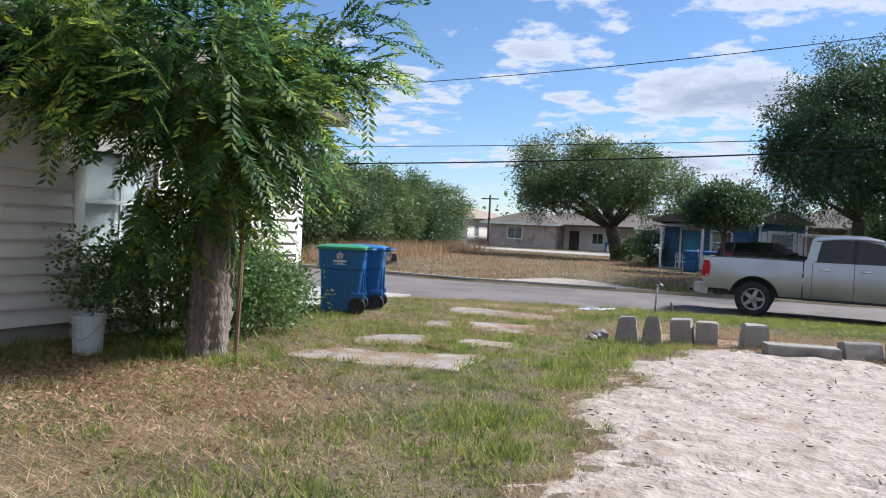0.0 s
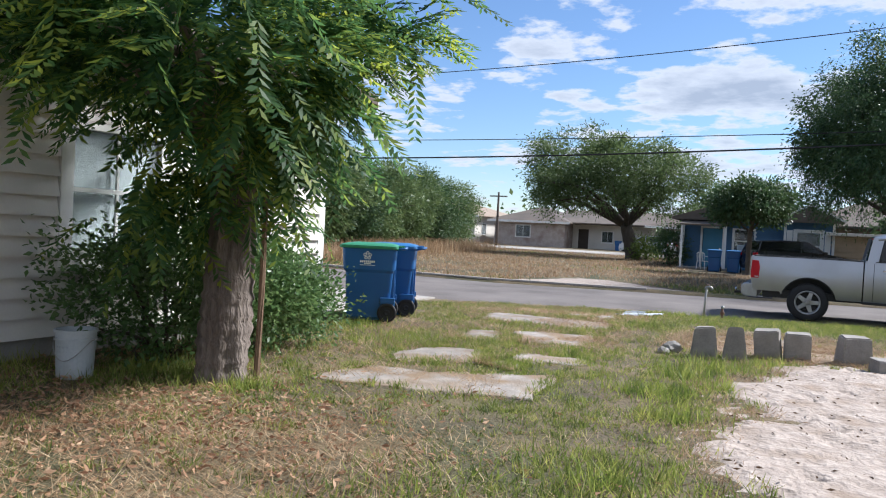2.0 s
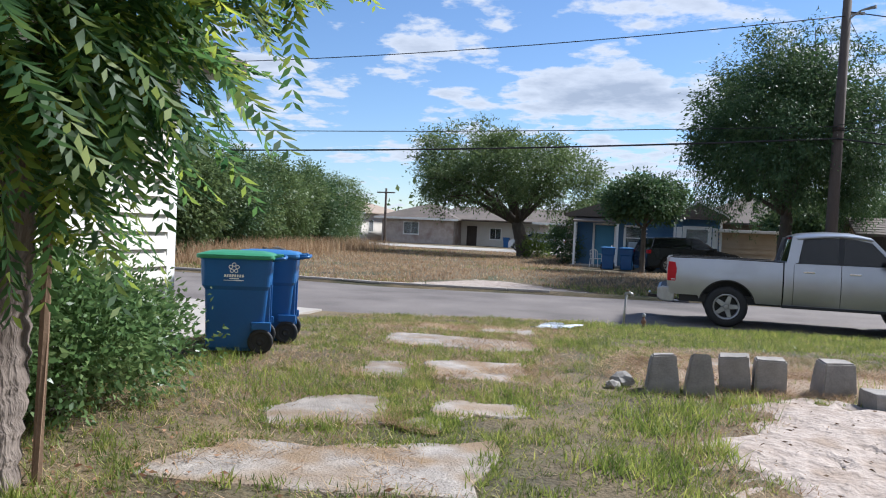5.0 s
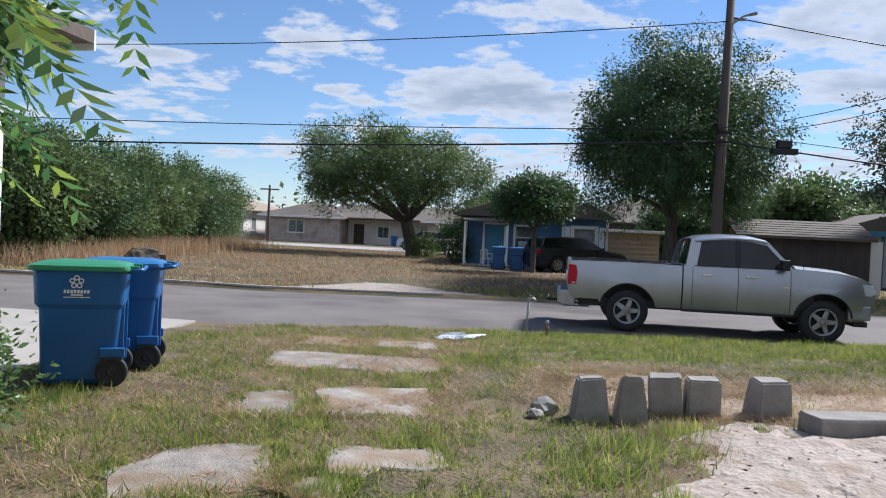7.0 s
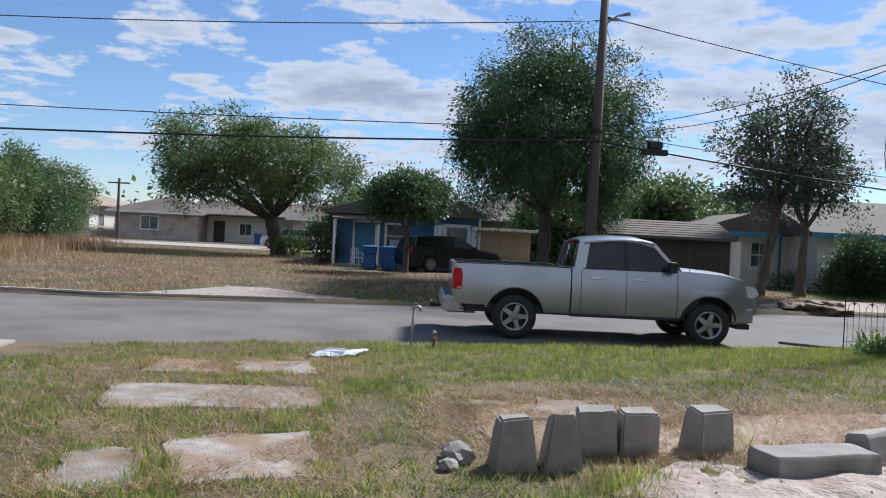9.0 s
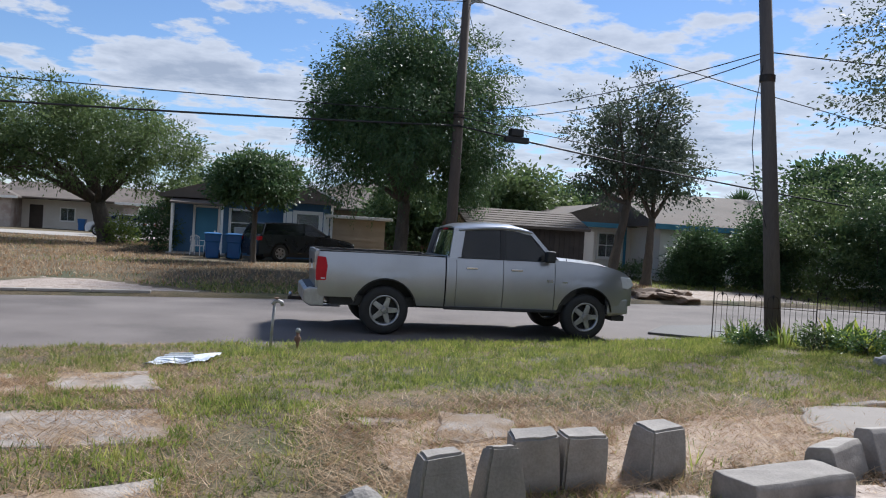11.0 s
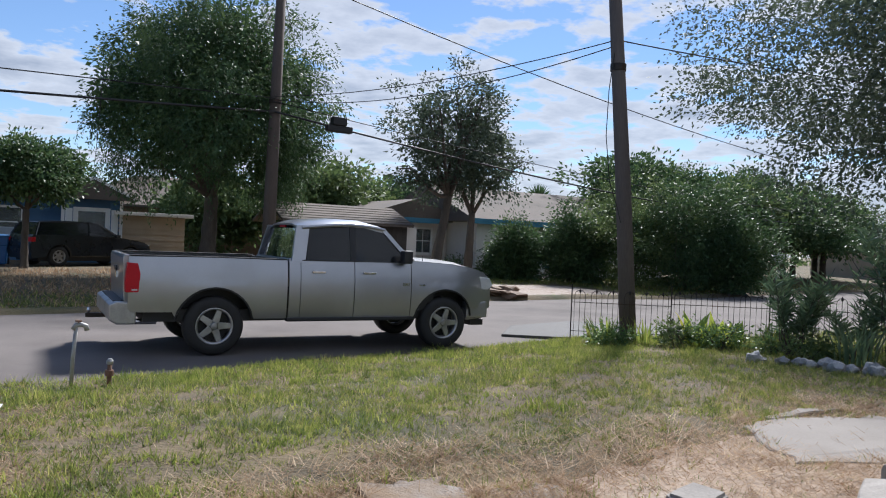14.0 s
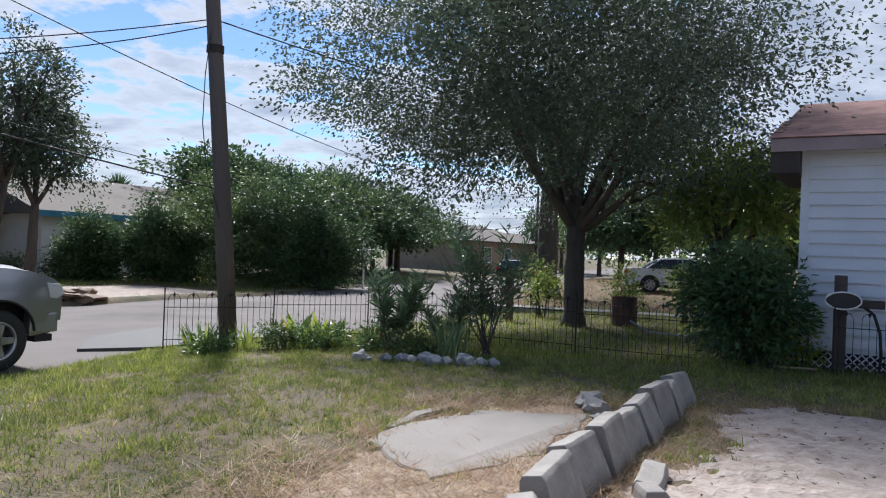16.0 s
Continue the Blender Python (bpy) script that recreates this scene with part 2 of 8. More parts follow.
M = dict(
    soil=surface("soil_and_thatch", (0.055, 0.043, 0.022), (0.19, 0.14, 0.075), 1.3, 0.95, 1.0, (0.055, 0.06, 0.022), 30, dist=0.05),
    sand=surface("pale_sand", (0.27, 0.215, 0.175), (0.45, 0.378, 0.325), 6.5, 0.95, 1.0, (0.27, 0.205, 0.155), 22, dist=0.045),
    dirt=surface("tan_dirt", (0.24, 0.17, 0.115), (0.42, 0.325, 0.24), 4.0, 0.95, 1.0, (0.38, 0.315, 0.25), 30, dist=0.03),
    asphalt=surface("worn_asphalt", (0.125, 0.108, 0.10), (0.195, 0.172, 0.158), 0.8, 0.9, 0.6, (0.095, 0.083, 0.077), 70, dist=0.012, spec=0.3),
    patch=surface("fresh_asphalt", (0.05, 0.048, 0.046), (0.09, 0.085, 0.08), 1.5, 0.8, 0.5, None, 130, dist=0.008),
    concrete=surface("old_concrete", (0.205, 0.178, 0.156), (0.37, 0.33, 0.29), 6.0, 0.92, 1.0, (0.215, 0.15, 0.092), 60, vary=0.14, dist=0.02, stain=(0.42, 0.62)),
    kerbstone=surface("kerb_concrete", (0.28, 0.25, 0.22), (0.38, 0.345, 0.31), 2, 0.9, 0.4, None, 45),
    drive=surface("driveway_concrete", (0.31, 0.28, 0.245), (0.40, 0.365, 0.325), 0.9, 0.85, 0.25, (0.26, 0.235, 0.205), 70, dist=0.006),
    slab=surface("weathered_slab", (0.215, 0.19, 0.165), (0.285, 0.255, 0.225), 1.6, 0.9, 0.5, (0.17, 0.14, 0.11), 55, dist=0.008, stain=(0.5, 0.7)),
    block=surface("weathered_block", (0.22, 0.20, 0.178), (0.35, 0.32, 0.285), 5, 0.92, 0.6, (0.14, 0.125, 0.11), 60, vary=0.12, dist=0.01, world_at=False),
    siding=surface("cream_siding", (0.66, 0.62, 0.57), (0.73, 0.69, 0.64), 1.2, 0.6, 0.2, (0.50, 0.45, 0.39), 50, vary=0.03, dist=0.004),
    white=surface("white_paint", (0.74, 0.73, 0.70), (0.82, 0.81, 0.78), 2.0, 0.55, 0.12, (0.68, 0.66, 0.62), 40, dist=0.003),
    mauve=surface("mauve_grey_trim", (0.30, 0.22, 0.22), (0.38, 0.29, 0.28), 2.0, 0.7, 0.15, (0.24, 0.18, 0.18), 40, dist=0.003),
    whitesiding=surface("white_siding", (0.66, 0.68, 0.72), (0.76, 0.77, 0.80), 1.0, 0.6, 0.1, (0.60, 0.61, 0.63), 40, vary=0.02, dist=0.003),
    cinder=surface("foundation_block", (0.27, 0.26, 0.24), (0.38, 0.36, 0.33), 4, 0.9, 0.4, None, 60),
    shingle_red=surface("red_brown_shingle", (0.16, 0.075, 0.065), (0.25, 0.125, 0.105), 5, 0.9, 0.6, (0.12, 0.06, 0.055), 90, vary=0.18, dist=0.01),
    shingle_grey=surface("grey_brown_roof", (0.10, 0.08, 0.066), (0.155, 0.127, 0.104), 0.9, 0.9, 0.5, (0.10, 0.085, 0.07), 12, dist=0.02, vary=0.08),
    shingle_tan=surface("tan_roof", (0.25, 0.19, 0.14), (0.33, 0.26, 0.20), 0.9, 0.9, 0.5, None, 12, dist=0.02),
    bark=surface("grey_bark", (0.15, 0.115, 0.09), (0.29, 0.235, 0.19), 7, 0.95, 1.0, (0.10, 0.08, 0.06), 45, dist=0.03),
    furrowed=surface("furrowed_bark", (0.085, 0.066, 0.055), (0.27, 0.22, 0.185), 9, 0.95, 1.0, (0.13, 0.10, 0.08), 34, dist=0.06),
    darkbark=surface("dark_bark", (0.06, 0.048, 0.038), (0.12, 0.10, 0.08), 6, 0.95, 1.0, None, 40, dist=0.03),
    polewood=surface("creosote_pole", (0.055, 0.042, 0.034), (0.11, 0.085, 0.07), 3, 0.9, 0.6, (0.15, 0.125, 0.105), 60, dist=0.01),
    greypole=surface("grey_pole_wood", (0.085, 0.07, 0.062), (0.15, 0.125, 0.11), 3, 0.9, 0.6, (0.065, 0.055, 0.05), 60, dist=0.01),
    wood=surface("brown_wood", (0.14, 0.085, 0.05), (0.24, 0.155, 0.095), 6, 0.8, 0.4, None, 60),
    tanwood=surface("tan_boards", (0.33, 0.245, 0.16), (0.43, 0.33, 0.225), 1.5, 0.8, 0.3, None, 30, vary=0.06),
    shedwall=surface("dark_brown_boards", (0.045, 0.035, 0.03), (0.075, 0.06, 0.05), 2, 0.8, 0.4, None, 30, vary=0.1),
    bluewall=surface("blue_painted_boards", (0.045, 0.115, 0.215), (0.065, 0.15, 0.265), 1.5, 0.65, 0.2, None, 30, vary=0.05),
    bluetrim=surface("teal_blue_paint", (0.05, 0.20, 0.32), (0.07, 0.25, 0.38), 1.5, 0.6, 0.1, None, 30),
    brick=surface("pale_brick", (0.37, 0.30, 0.26), (0.50, 0.43, 0.385), 2.2, 0.9, 0.4, (0.30, 0.22, 0.19), 9, dist=0.01),
    plaster=surface("cream_render", (0.60, 0.56, 0.50), (0.70, 0.66, 0.60), 1.0, 0.8, 0.2, None, 20),
    cart=surface("blue_plastic", (0.012, 0.085, 0.255), (0.016, 0.11, 0.31), 3, 0.38, 0.12, (0.02, 0.10, 0.25), 90, dist=0.003, world_at=False),
    cartlid=surface("blue_lid_plastic", (0.02, 0.12, 0.30), (0.03, 0.15, 0.36), 3, 0.45, 0.12, None, 90, dist=0.003, world_at=False),
    lidgreen=surface("green_lid_plastic", (0.03, 0.19, 0.085), (0.045, 0.245, 0.115), 3, 0.42, 0.12, None, 90, dist=0.003, world_at=False),
    rubber=surface("black_rubber", (0.014, 0.014, 0.014), (0.028, 0.027, 0.026), 8, 0.75, 0.3, None, 80, world_at=False),
    black=surface("black_plastic", (0.012, 0.012, 0.013), (0.022, 0.022, 0.023), 6, 0.55, 0.1, None, 60, world_at=False),
    paint=surface("silver_paint", (0.37, 0.38, 0.405), (0.42, 0.43, 0.455), 1.5, 0.32, 0.0, (0.33, 0.337, 0.35), 60, metal=0.7, coat=0.7, world_at=False),
    chrome=surface("chrome", (0.60, 0.60, 0.60), (0.70, 0.70, 0.70), 4, 0.16, 0.0, None, 60, metal=1.0, world_at=False),
    alloy=surface("dull_alloy", (0.34, 0.34, 0.35), (0.46, 0.46, 0.47), 8, 0.38, 0.1, (0.28, 0.275, 0.27), 60, metal=0.85, world_at=False),
    tint=glass("tinted_glass", (0.03, 0.034, 0.04), 0.02, 0.6),
    window=glass("window_glass", (0.55, 0.60, 0.62)),
    red=surface("red_lens", (0.42, 0.008, 0.016), (0.50, 0.012, 0.022), 6, 0.4, 0.0, None, 60, spec=0.25, world_at=False),
    clear=surface("clear_lens", (0.55, 0.56, 0.57), (0.66, 0.67, 0.68), 6, 0.12, 0.0, None, 60, coat=0.6, world_at=False),
    iron=surface("black_iron", (0.02, 0.018, 0.016), (0.05, 0.038, 0.03), 12, 0.6, 0.3, (0.08, 0.04, 0.025), 60, metal=0.4),
    rust=surface("rusty_steel", (0.10, 0.055, 0.038), (0.19, 0.105, 0.07), 6, 0.85, 0.4, (0.06, 0.04, 0.032), 50),
    galvan=surface("galvanised_pipe", (0.30, 0.30, 0.29), (0.42, 0.42, 0.41), 12, 0.5, 0.2, (0.22, 0.19, 0.16), 80, metal=0.6),
    pail=surface("dirty_white_plastic", (0.38, 0.42, 0.44), (0.50, 0.53, 0.54), 5, 0.5, 0.15, (0.33, 0.33, 0.31), 50, world_at=False),
    print_grey=surface("faded_print", (0.30, 0.34, 0.38), (0.38, 0.41, 0.44), 6, 0.6, 0.0, None, 60),
    sheet=surface("white_sheet", (0.66, 0.69, 0.73), (0.76, 0.78, 0.81), 4, 0.45, 0.1, (0.45, 0.50, 0.60), 30),
    cable=surface("black_cable", (0.012, 0.012, 0.012), (0.02, 0.02, 0.02), 5, 0.6, 0.0, None, 30),
    stone=surface("whitewashed_stone", (0.26, 0.245, 0.225), (0.48, 0.465, 0.44), 7, 0.9, 0.8, (0.15, 0.13, 0.11), 50, vary=0.15),
    rubble=surface("broken_concrete", (0.24, 0.22, 0.20), (0.36, 0.335, 0.30), 7, 0.95, 0.7, None, 50, vary=0.12),
    curtain=surface("pale_blind", (0.58, 0.62, 0.60), (0.68, 0.71, 0.69), 2, 0.8, 0.1, None, 30),
    # near-black that paints the shade of unlit rooms and under the cottage
    shade_dark=surface("painted_interior_shade", (0.02, 0.02, 0.022), (0.035, 0.035, 0.037), 2, 0.9, 0.0, None, 30),
    suv=surface("dark_car_paint", (0.02, 0.023, 0.028), (0.03, 0.033, 0.038), 2, 0.28, 0.0, None, 60, metal=0.4, coat=0.8, world_at=False),
    carwhite=surface("white_car_paint", (0.60, 0.61, 0.63), (0.67, 0.68, 0.70), 2, 0.3, 0.0, None, 60, coat=0.8, world_at=False),
    carred=surface("red_car_paint", (0.25, 0.015, 0.02), (0.32, 0.02, 0.025), 2, 0.3, 0.0, None, 60, coat=0.8, world_at=False),
    leaf_near=leafy("pinnate_leaf", (0.022, 0.066, 0.03), (0.06, 0.13, 0.036), (0.30, 0.35, 0.045), 0.58),
    leaf_shrub=leafy("shrub_leaf", (0.055, 0.11, 0.04), (0.10, 0.175, 0.06), (0.21, 0.28, 0.115), 0.34, 0.34),
    leaf_dark=leafy("dark_tree_leaf", (0.036, 0.076, 0.034), (0.062, 0.115, 0.045), (0.12, 0.175, 0.065), 0.22),
    leaf_olive=leafy("olive_tree_leaf", (0.055, 0.095, 0.035), (0.10, 0.15, 0.055), (0.16, 0.21, 0.08), 0.30),
    leaf_oak=leafy("grey_green_leaf", (0.05, 0.074, 0.052), (0.075, 0.102, 0.065), (0.11, 0.14, 0.085), 0.24, 0.55),
    leaf_light=leafy("yellow_green_leaf", (0.075, 0.13, 0.03), (0.14, 0.20, 0.05), (0.24, 0.27, 0.07), 0.42),
    leaf_olea=leafy("oleander_leaf", (0.07, 0.12, 0.065), (0.11, 0.17, 0.09), (0.18, 0.24, 0.12), 0.36, 0.36),
    canna=leafy("canna_leaf", (0.12, 0.22, 0.04), (0.24, 0.34, 0.06), (0.42, 0.36, 0.06), 0.45),
    grass=leafy("grass_blade", (0.045, 0.08, 0.02), (0.15, 0.19, 0.045), (0.42, 0.39, 0.13), 0.40, 0.5, 5.0),
    lush=leafy("lush_grass_blade", (0.05, 0.09, 0.02), (0.165, 0.22, 0.044), (0.37, 0.37, 0.105), 0.45, 0.5, 4.0),
    straw=leafy("straw_blade", (0.20, 0.125, 0.065), (0.36, 0.25, 0.14), (0.56, 0.44, 0.28), 0.25, 0.6, 3.0),
    litter=leafy("fallen_leaf", (0.20, 0.105, 0.06), (0.36, 0.21, 0.12), (0.52, 0.37, 0.24), 0.2, 0.7),
)
for name_, q_ in (("furrowed", 0.22), ("bark", 0.3), ("darkbark", 0.3), ("polewood", 0.12), ("greypole", 0.12)):
    stretch_grain(M[name_], q_)

# ---- building helpers ----


def thing(name, at=(0, 0, 0), turn=0.0, label="", category="", group="", kind="", tilt=(0, 0)):
    ob = new(name)
    ob.empty_display_size = 0.1
    ob.matrix_basis = pose(at[0], at[1], at[2], tilt[0], tilt[1], turn)
    return tagged(ob, label, category, group, kind)


def part(name, bm, material, parent=None, label="", smooth=False):
    me = bpy.data.meshes.new(name)
    bm.normal_update()
    bm.to_mesh(me)
    bm.free()
    me.materials.append(material)
    if smooth:
        me.shade_smooth()
    ob = new(name, me)
    if parent is not None:
        ob.parent = parent
    return tagged(ob, label)


def share(name, me, parent, m):
    """One more object on a mesh that is shared."""
    ob = new(name, me)
    ob.parent = parent
    ob.matrix_basis = m
    return ob


def mesh_np(name, verts, faces, material, parent=None, smooth=False):
    verts, faces = np.asarray(verts, dtype=np.float32), np.asarray(faces, dtype=np.int32)
    k = faces.shape[1]
    me = bpy.data.meshes.new(name)
    me.vertices.add(len(verts))
    me.vertices.foreach_set("co", verts.ravel())
    me.loops.add(faces.size)
    me.loops.foreach_set("vertex_index", faces.ravel())
    me.polygons.add(len(faces))
    me.polygons.foreach_set("loop_start", np.arange(0, faces.size, k, dtype=np.int32))
    me.update(calc_edges=True)
    me.validate()
    me.materials.append(material)
    if smooth:
        me.shade_smooth()
    ob = new(name, me)
    if parent is not None:
        ob.parent = parent
    return ob


def box(bm, x0, x1, y0, y1, z0, z1, bevel=0.0):
    r = bmesh.ops.create_cube(bm, size=1.0, matrix=Matrix.Translation(((x0 + x1) / 2, (y0 + y1) / 2, (z0 + z1) / 2)) @ Matrix.Diagonal((x1 - x0, y1 - y0, z1 - z0, 1)))
    if bevel:
        es = list({e for v in r["verts"] for e in v.link_edges})
        bmesh.ops.bevel(bm, geom=es, offset=bevel, segments=2, affect="EDGES", profile=0.6)
    return bm


def boxm(x0, x1, y0, y1, z0, z1, bevel=0.0):
    return box(bmesh.new(), x0, x1, y0, y1, z0, z1, bevel)


def tube(bm, pts, radii, seg=8, caps=True):
    """A round bar along a line of points, with a radius at each."""
    pts = [Vector(p) for p in pts]
    if isinstance(radii, (int, float)):
        radii = [radii] * len(pts)
    rings = []
    up = Vector((0, 0, 1))
    for i, p in enumerate(pts):
        d = (pts[min(i + 1, len(pts) - 1)] - pts[max(i - 1, 0)]).normalized()
        a = d.cross(up)
        if a.length < 1e-3:
            a = d.cross(Vector((1, 0, 0)))
        a.normalize()
        b = d.cross(a)
        rings.append([bm.verts.new(p + (a * math.cos(2 * math.pi * k / seg) + b * math.sin(2 * math.pi * k / seg)) * radii[i]) for k in range(seg)])
    for r0, r1 in zip(rings, rings[1:]):
        for k in range(seg):
            bm.faces.new((r0[k], r0[(k + 1) % seg], r1[(k + 1) % seg], r1[k]))
    if caps:
        bm.faces.new(rings[0][::-1])
        bm.faces.new(rings[-1])
    return bm


def tubem(pts, radii, seg=8):
    return tube(bmesh.new(), pts, radii, seg)


def lathe(bm, prof, seg=24, axis="z"):
    """Turns (radius, height) pairs round an axis; the profile is closed."""
    rings = []
    for k in range(seg):
        c, s = math.cos(2 * math.pi * k / seg), math.sin(2 * math.pi * k / seg)
        rings.append([bm.verts.new((r * c, r * s, h) if axis == "z" else (r * c, h, r * s)) for r, h in prof])
    n = len(prof)
    for k in range(seg):
        a, b = rings[k], rings[(k + 1) % seg]
        for i in range(n):
            j = (i + 1) % n
            if prof[i][0] < 1e-4 and prof[j][0] < 1e-4:
                continue
            bm.faces.new((a[i], b[i], b[j], a[j]))
    bmesh.ops.remove_doubles(bm, verts=bm.verts[:], dist=1e-5)
    bmesh.ops.recalc_face_normals(bm, faces=bm.faces[:])
    return bm


def prism(bm, poly, a0, a1, plane="xz", bevel=0.0):
    """A flat outline given thickness: plane xz runs along y, yz along x, xy along z."""
    def at(u, v, w):
        return {"xz": (u, w, v), "yz": (w, u, v), "xy": (u, v, w)}[plane]
    f0 = [bm.verts.new(at(u, v, a0)) for u, v in poly]
    f1 = [bm.verts.new(at(u, v, a1)) for u, v in poly]
    fs = [bm.faces.new(f0), bm.faces.new(f1[::-1])]
    n = len(poly)
    for i in range(n):
        fs.append(bm.faces.new((f0[i], f1[i], f1[(i + 1) % n], f0[(i + 1) % n])))
    bmesh.ops.recalc_face_normals(bm, faces=fs)
    if bevel:
        bmesh.ops.bevel(bm, geom=list({e for f in fs for e in f.edges}), offset=bevel, segments=2, affect="EDGES", profile=0.6)
    return bm


def prismm(poly, a0, a1, plane="xz", bevel=0.0):
    return prism(bmesh.new(), poly, a0, a1, plane, bevel)


def lump(bm, size, at=(0, 0, 0), rough=0.2, seed=0, sub=2):
    """A stone-like lump."""
    r = bmesh.ops.create_icosphere(bm, subdivisions=sub, radius=1.0)
    for v in r["verts"]:
        f = 1 + rough * noise.noise(v.co * 1.7 + Vector((seed * 3.1, seed, 0))) * 2
        v.co = Vector((v.co.x * size[0] * f, v.co.y * size[1] * f, v.co.z * size[2] * f)) + Vector(at)
    return bm


# ---- the ground ----
NEAR_X = (-70, -9, -7.3, -5, -3, 0, 3.5, 5.2, 8.8, 13, 17, 25, 55, 130)
NEAR_Y = (14.9, 15.9, 16.1, 16.9, 17.35, 18.0, 18.75, 19.3, 18.9, 19.1, 19.9, 22.7, 28.3, 42)
FAR_X = (-70, -16, -10, -5, -2.5, 2, 8, 13, 17, 27, 55, 130)
FAR_Y = (23.6, 23.8, 23.5, 24.5, 25.1, 26, 27.6, 28.5, 28.4, 31.1, 37, 52)
ROAD_Z = -0.30


def near_edge(x):
    return np.interp(x, NEAR_X, NEAR_Y)


def far_edge(x):
    return np.interp(x, FAR_X, FAR_Y)


def step(v, a, b):
    t = np.clip((v - a) / (b - a), 0, 1)
    return t * t * (3 - 2 * t)


def wave(x, y, s, seed=0.0):
    """Smooth unevenness of about one unit, by a few crossing waves."""
    return (np.sin(x * s * 1.0 + y * s * 0.63 + seed) + np.sin(x * s * -0.71 + y * s * 1.17 + 1.7 + seed * 2.1) + np.sin(x * s * 1.63 - y * s * 1.39 + 4.1 + seed * 0.7) * 0.7) / 2.7


def height(x, y):
    x, y = np.asarray(x, float), np.asarray(y, float)
    ne, fe = near_edge(x), far_edge(x)
    yard = -0.20 * step(y, ne - 4.5, ne + 0.1) + 0.018 * wave(x, y, 1.1) + 0.008 * wave(x, y, 4.3, 2)
    far = -0.20 + 0.16 * step(y, fe, fe + 9) + 0.03 * wave(x, y, 0.35, 5)
    z = np.where(y < (ne + fe) / 2, yard, far)
    inroad = step(y, ne - 0.15, ne + 0.35) * (1 - step(y, fe - 0.3, fe + 0.05))
    z = z * (1 - inroad) + (ROAD_Z - 0.07) * inroad
    return z + 0.35 * step(x, 22, 34) * (1 - inroad) * (1 - step(y, ne, ne + 1))


def hz(x, y):
    return float(height(x, y))


def axis_steps(lo, hi, d, far, grow=1.16):
    mid = list(np.arange(lo, hi + 1e-6, d))
    up, dn, s = [], [], d
    v = mid[-1]
    while v < far:
        s = min(s * grow, 60)
        v += s
        up.append(v)
    s, v = d, lo
    while v > -far:
        s = min(s * grow, 60)
        v -= s
        dn.append(v)
    return np.array(dn[::-1] + mid + up)


def sheet_faces(nx, ny):
    i, j = np.meshgrid(np.arange(nx - 1), np.arange(ny - 1), indexing="ij")
    a = (i * ny + j).ravel()
    return np.stack([a, a + ny, a + ny + 1, a + 1], 1)


gx, gy = axis_steps(-12, 12, 0.14, 700), axis_steps(-1.5, 29, 0.14, 700)
GX, GY = np.meshgrid(gx, gy, indexing="ij")
ground = mesh_np("ground", np.stack([GX.ravel(), GY.ravel(), height(GX, GY).ravel()], 1), sheet_faces(len(gx), len(gy)), M["soil"], smooth=True)
tagged(ground, "dry patchy lawn soil with thatch, yard and lots", "ground", kind="structure")


def road_sheet(name, x0, x1, n, lo, hi, z, material, label, rows=9, crown=0.0):
    xs = np.linspace(x0, x1, n)
    v = np.linspace(0, 1, rows)
    X = np.repeat(xs, rows).reshape(n, rows)
    a, b = lo(xs)[:, None], hi(xs)[:, None]
    Y = a + (b - a) * v[None, :]
    Z = z + crown * (1 - (2 * v[None, :] - 1) ** 2) + 0 * X + 0.006 * wave(X, Y, 0.8)
    ob = mesh_np(name, np.stack([X.ravel(), Y.ravel(), Z.ravel()], 1), sheet_faces(n, rows), material, smooth=True)
    return tagged(ob, label, name.split("_")[0], kind="structure")


road_sheet("road", -150, 150, 400, lambda x: near_edge(x) - 0.05, lambda x: far_edge(x) + 0.02, ROAD_Z, M["asphalt"], "worn grey-brown asphalt street with a dusty edge", crown=0.05)


def in_poly(x, y, poly):
    """Signed distance to an outline, positive inside."""
    x, y = np.asarray(x, float), np.asarray(y, float)
    inside, dist = np.zeros(x.shape, bool), np.full(x.shape, 1e9)
    n = len(poly)
    for i in range(n):
        (ax, ay), (bx, by) = poly[i], poly[(i + 1) % n]
        t = np.clip(((x - ax) * (bx - ax) + (y - ay) * (by - ay)) / ((bx - ax) ** 2 + (by - ay) ** 2), 0, 1)
        dist = np.minimum(dist, np.hypot(x - ax - t * (bx - ax), y - ay - t * (by - ay)))
        c = ((ay > y) != (by > y)) & (x < (bx - ax) * (y - ay) / (by - ay + 1e-12) + ax)
        inside ^= c
    return np.where(inside, dist, -dist)


SAND = [(-1.0, 1.0), (-1.1, 3.9), (-1.25, 5.1), (-1.45, 6.15), (-1.7, 6.5), (-1.35, 7.7), (-1.75, 8.6), (-1.4, 9.6), (-1.7, 10.1), (-0.9, 10.75), (0.4, 10.9), (3.0, 10.7), (5.5, 10.95), (6.0, 10.2), (6.3, 9.4), (7.2, 6.0), (7.5, -1.0), (3, -3), (-0.6, -3)]
BARE = [(-2.4, 11.2), (-2.3, 12.25), (-1.2, 12.7), (0.6, 12.55), (2.0, 12.9), (3.5, 13.05), (4.5, 12.4), (5.0, 11.5), (5.0, 10.9), (0, 10.7), (-1.8, 10.6)]
FARSAND = [(-9.4, 24.0), (-9.0, 25.5), (-8.2, 26.9), (-6.6, 27.2), (-5.4, 26.2), (-3.8, 25.3), (-4.3, 24.8), (-7.0, 24.3)]
APRON = [(7.6, 27.7), (8.6, 30.2), (11.5, 33.0), (15.5, 33.0), (16.5, 29.0), (12, 28.6)]


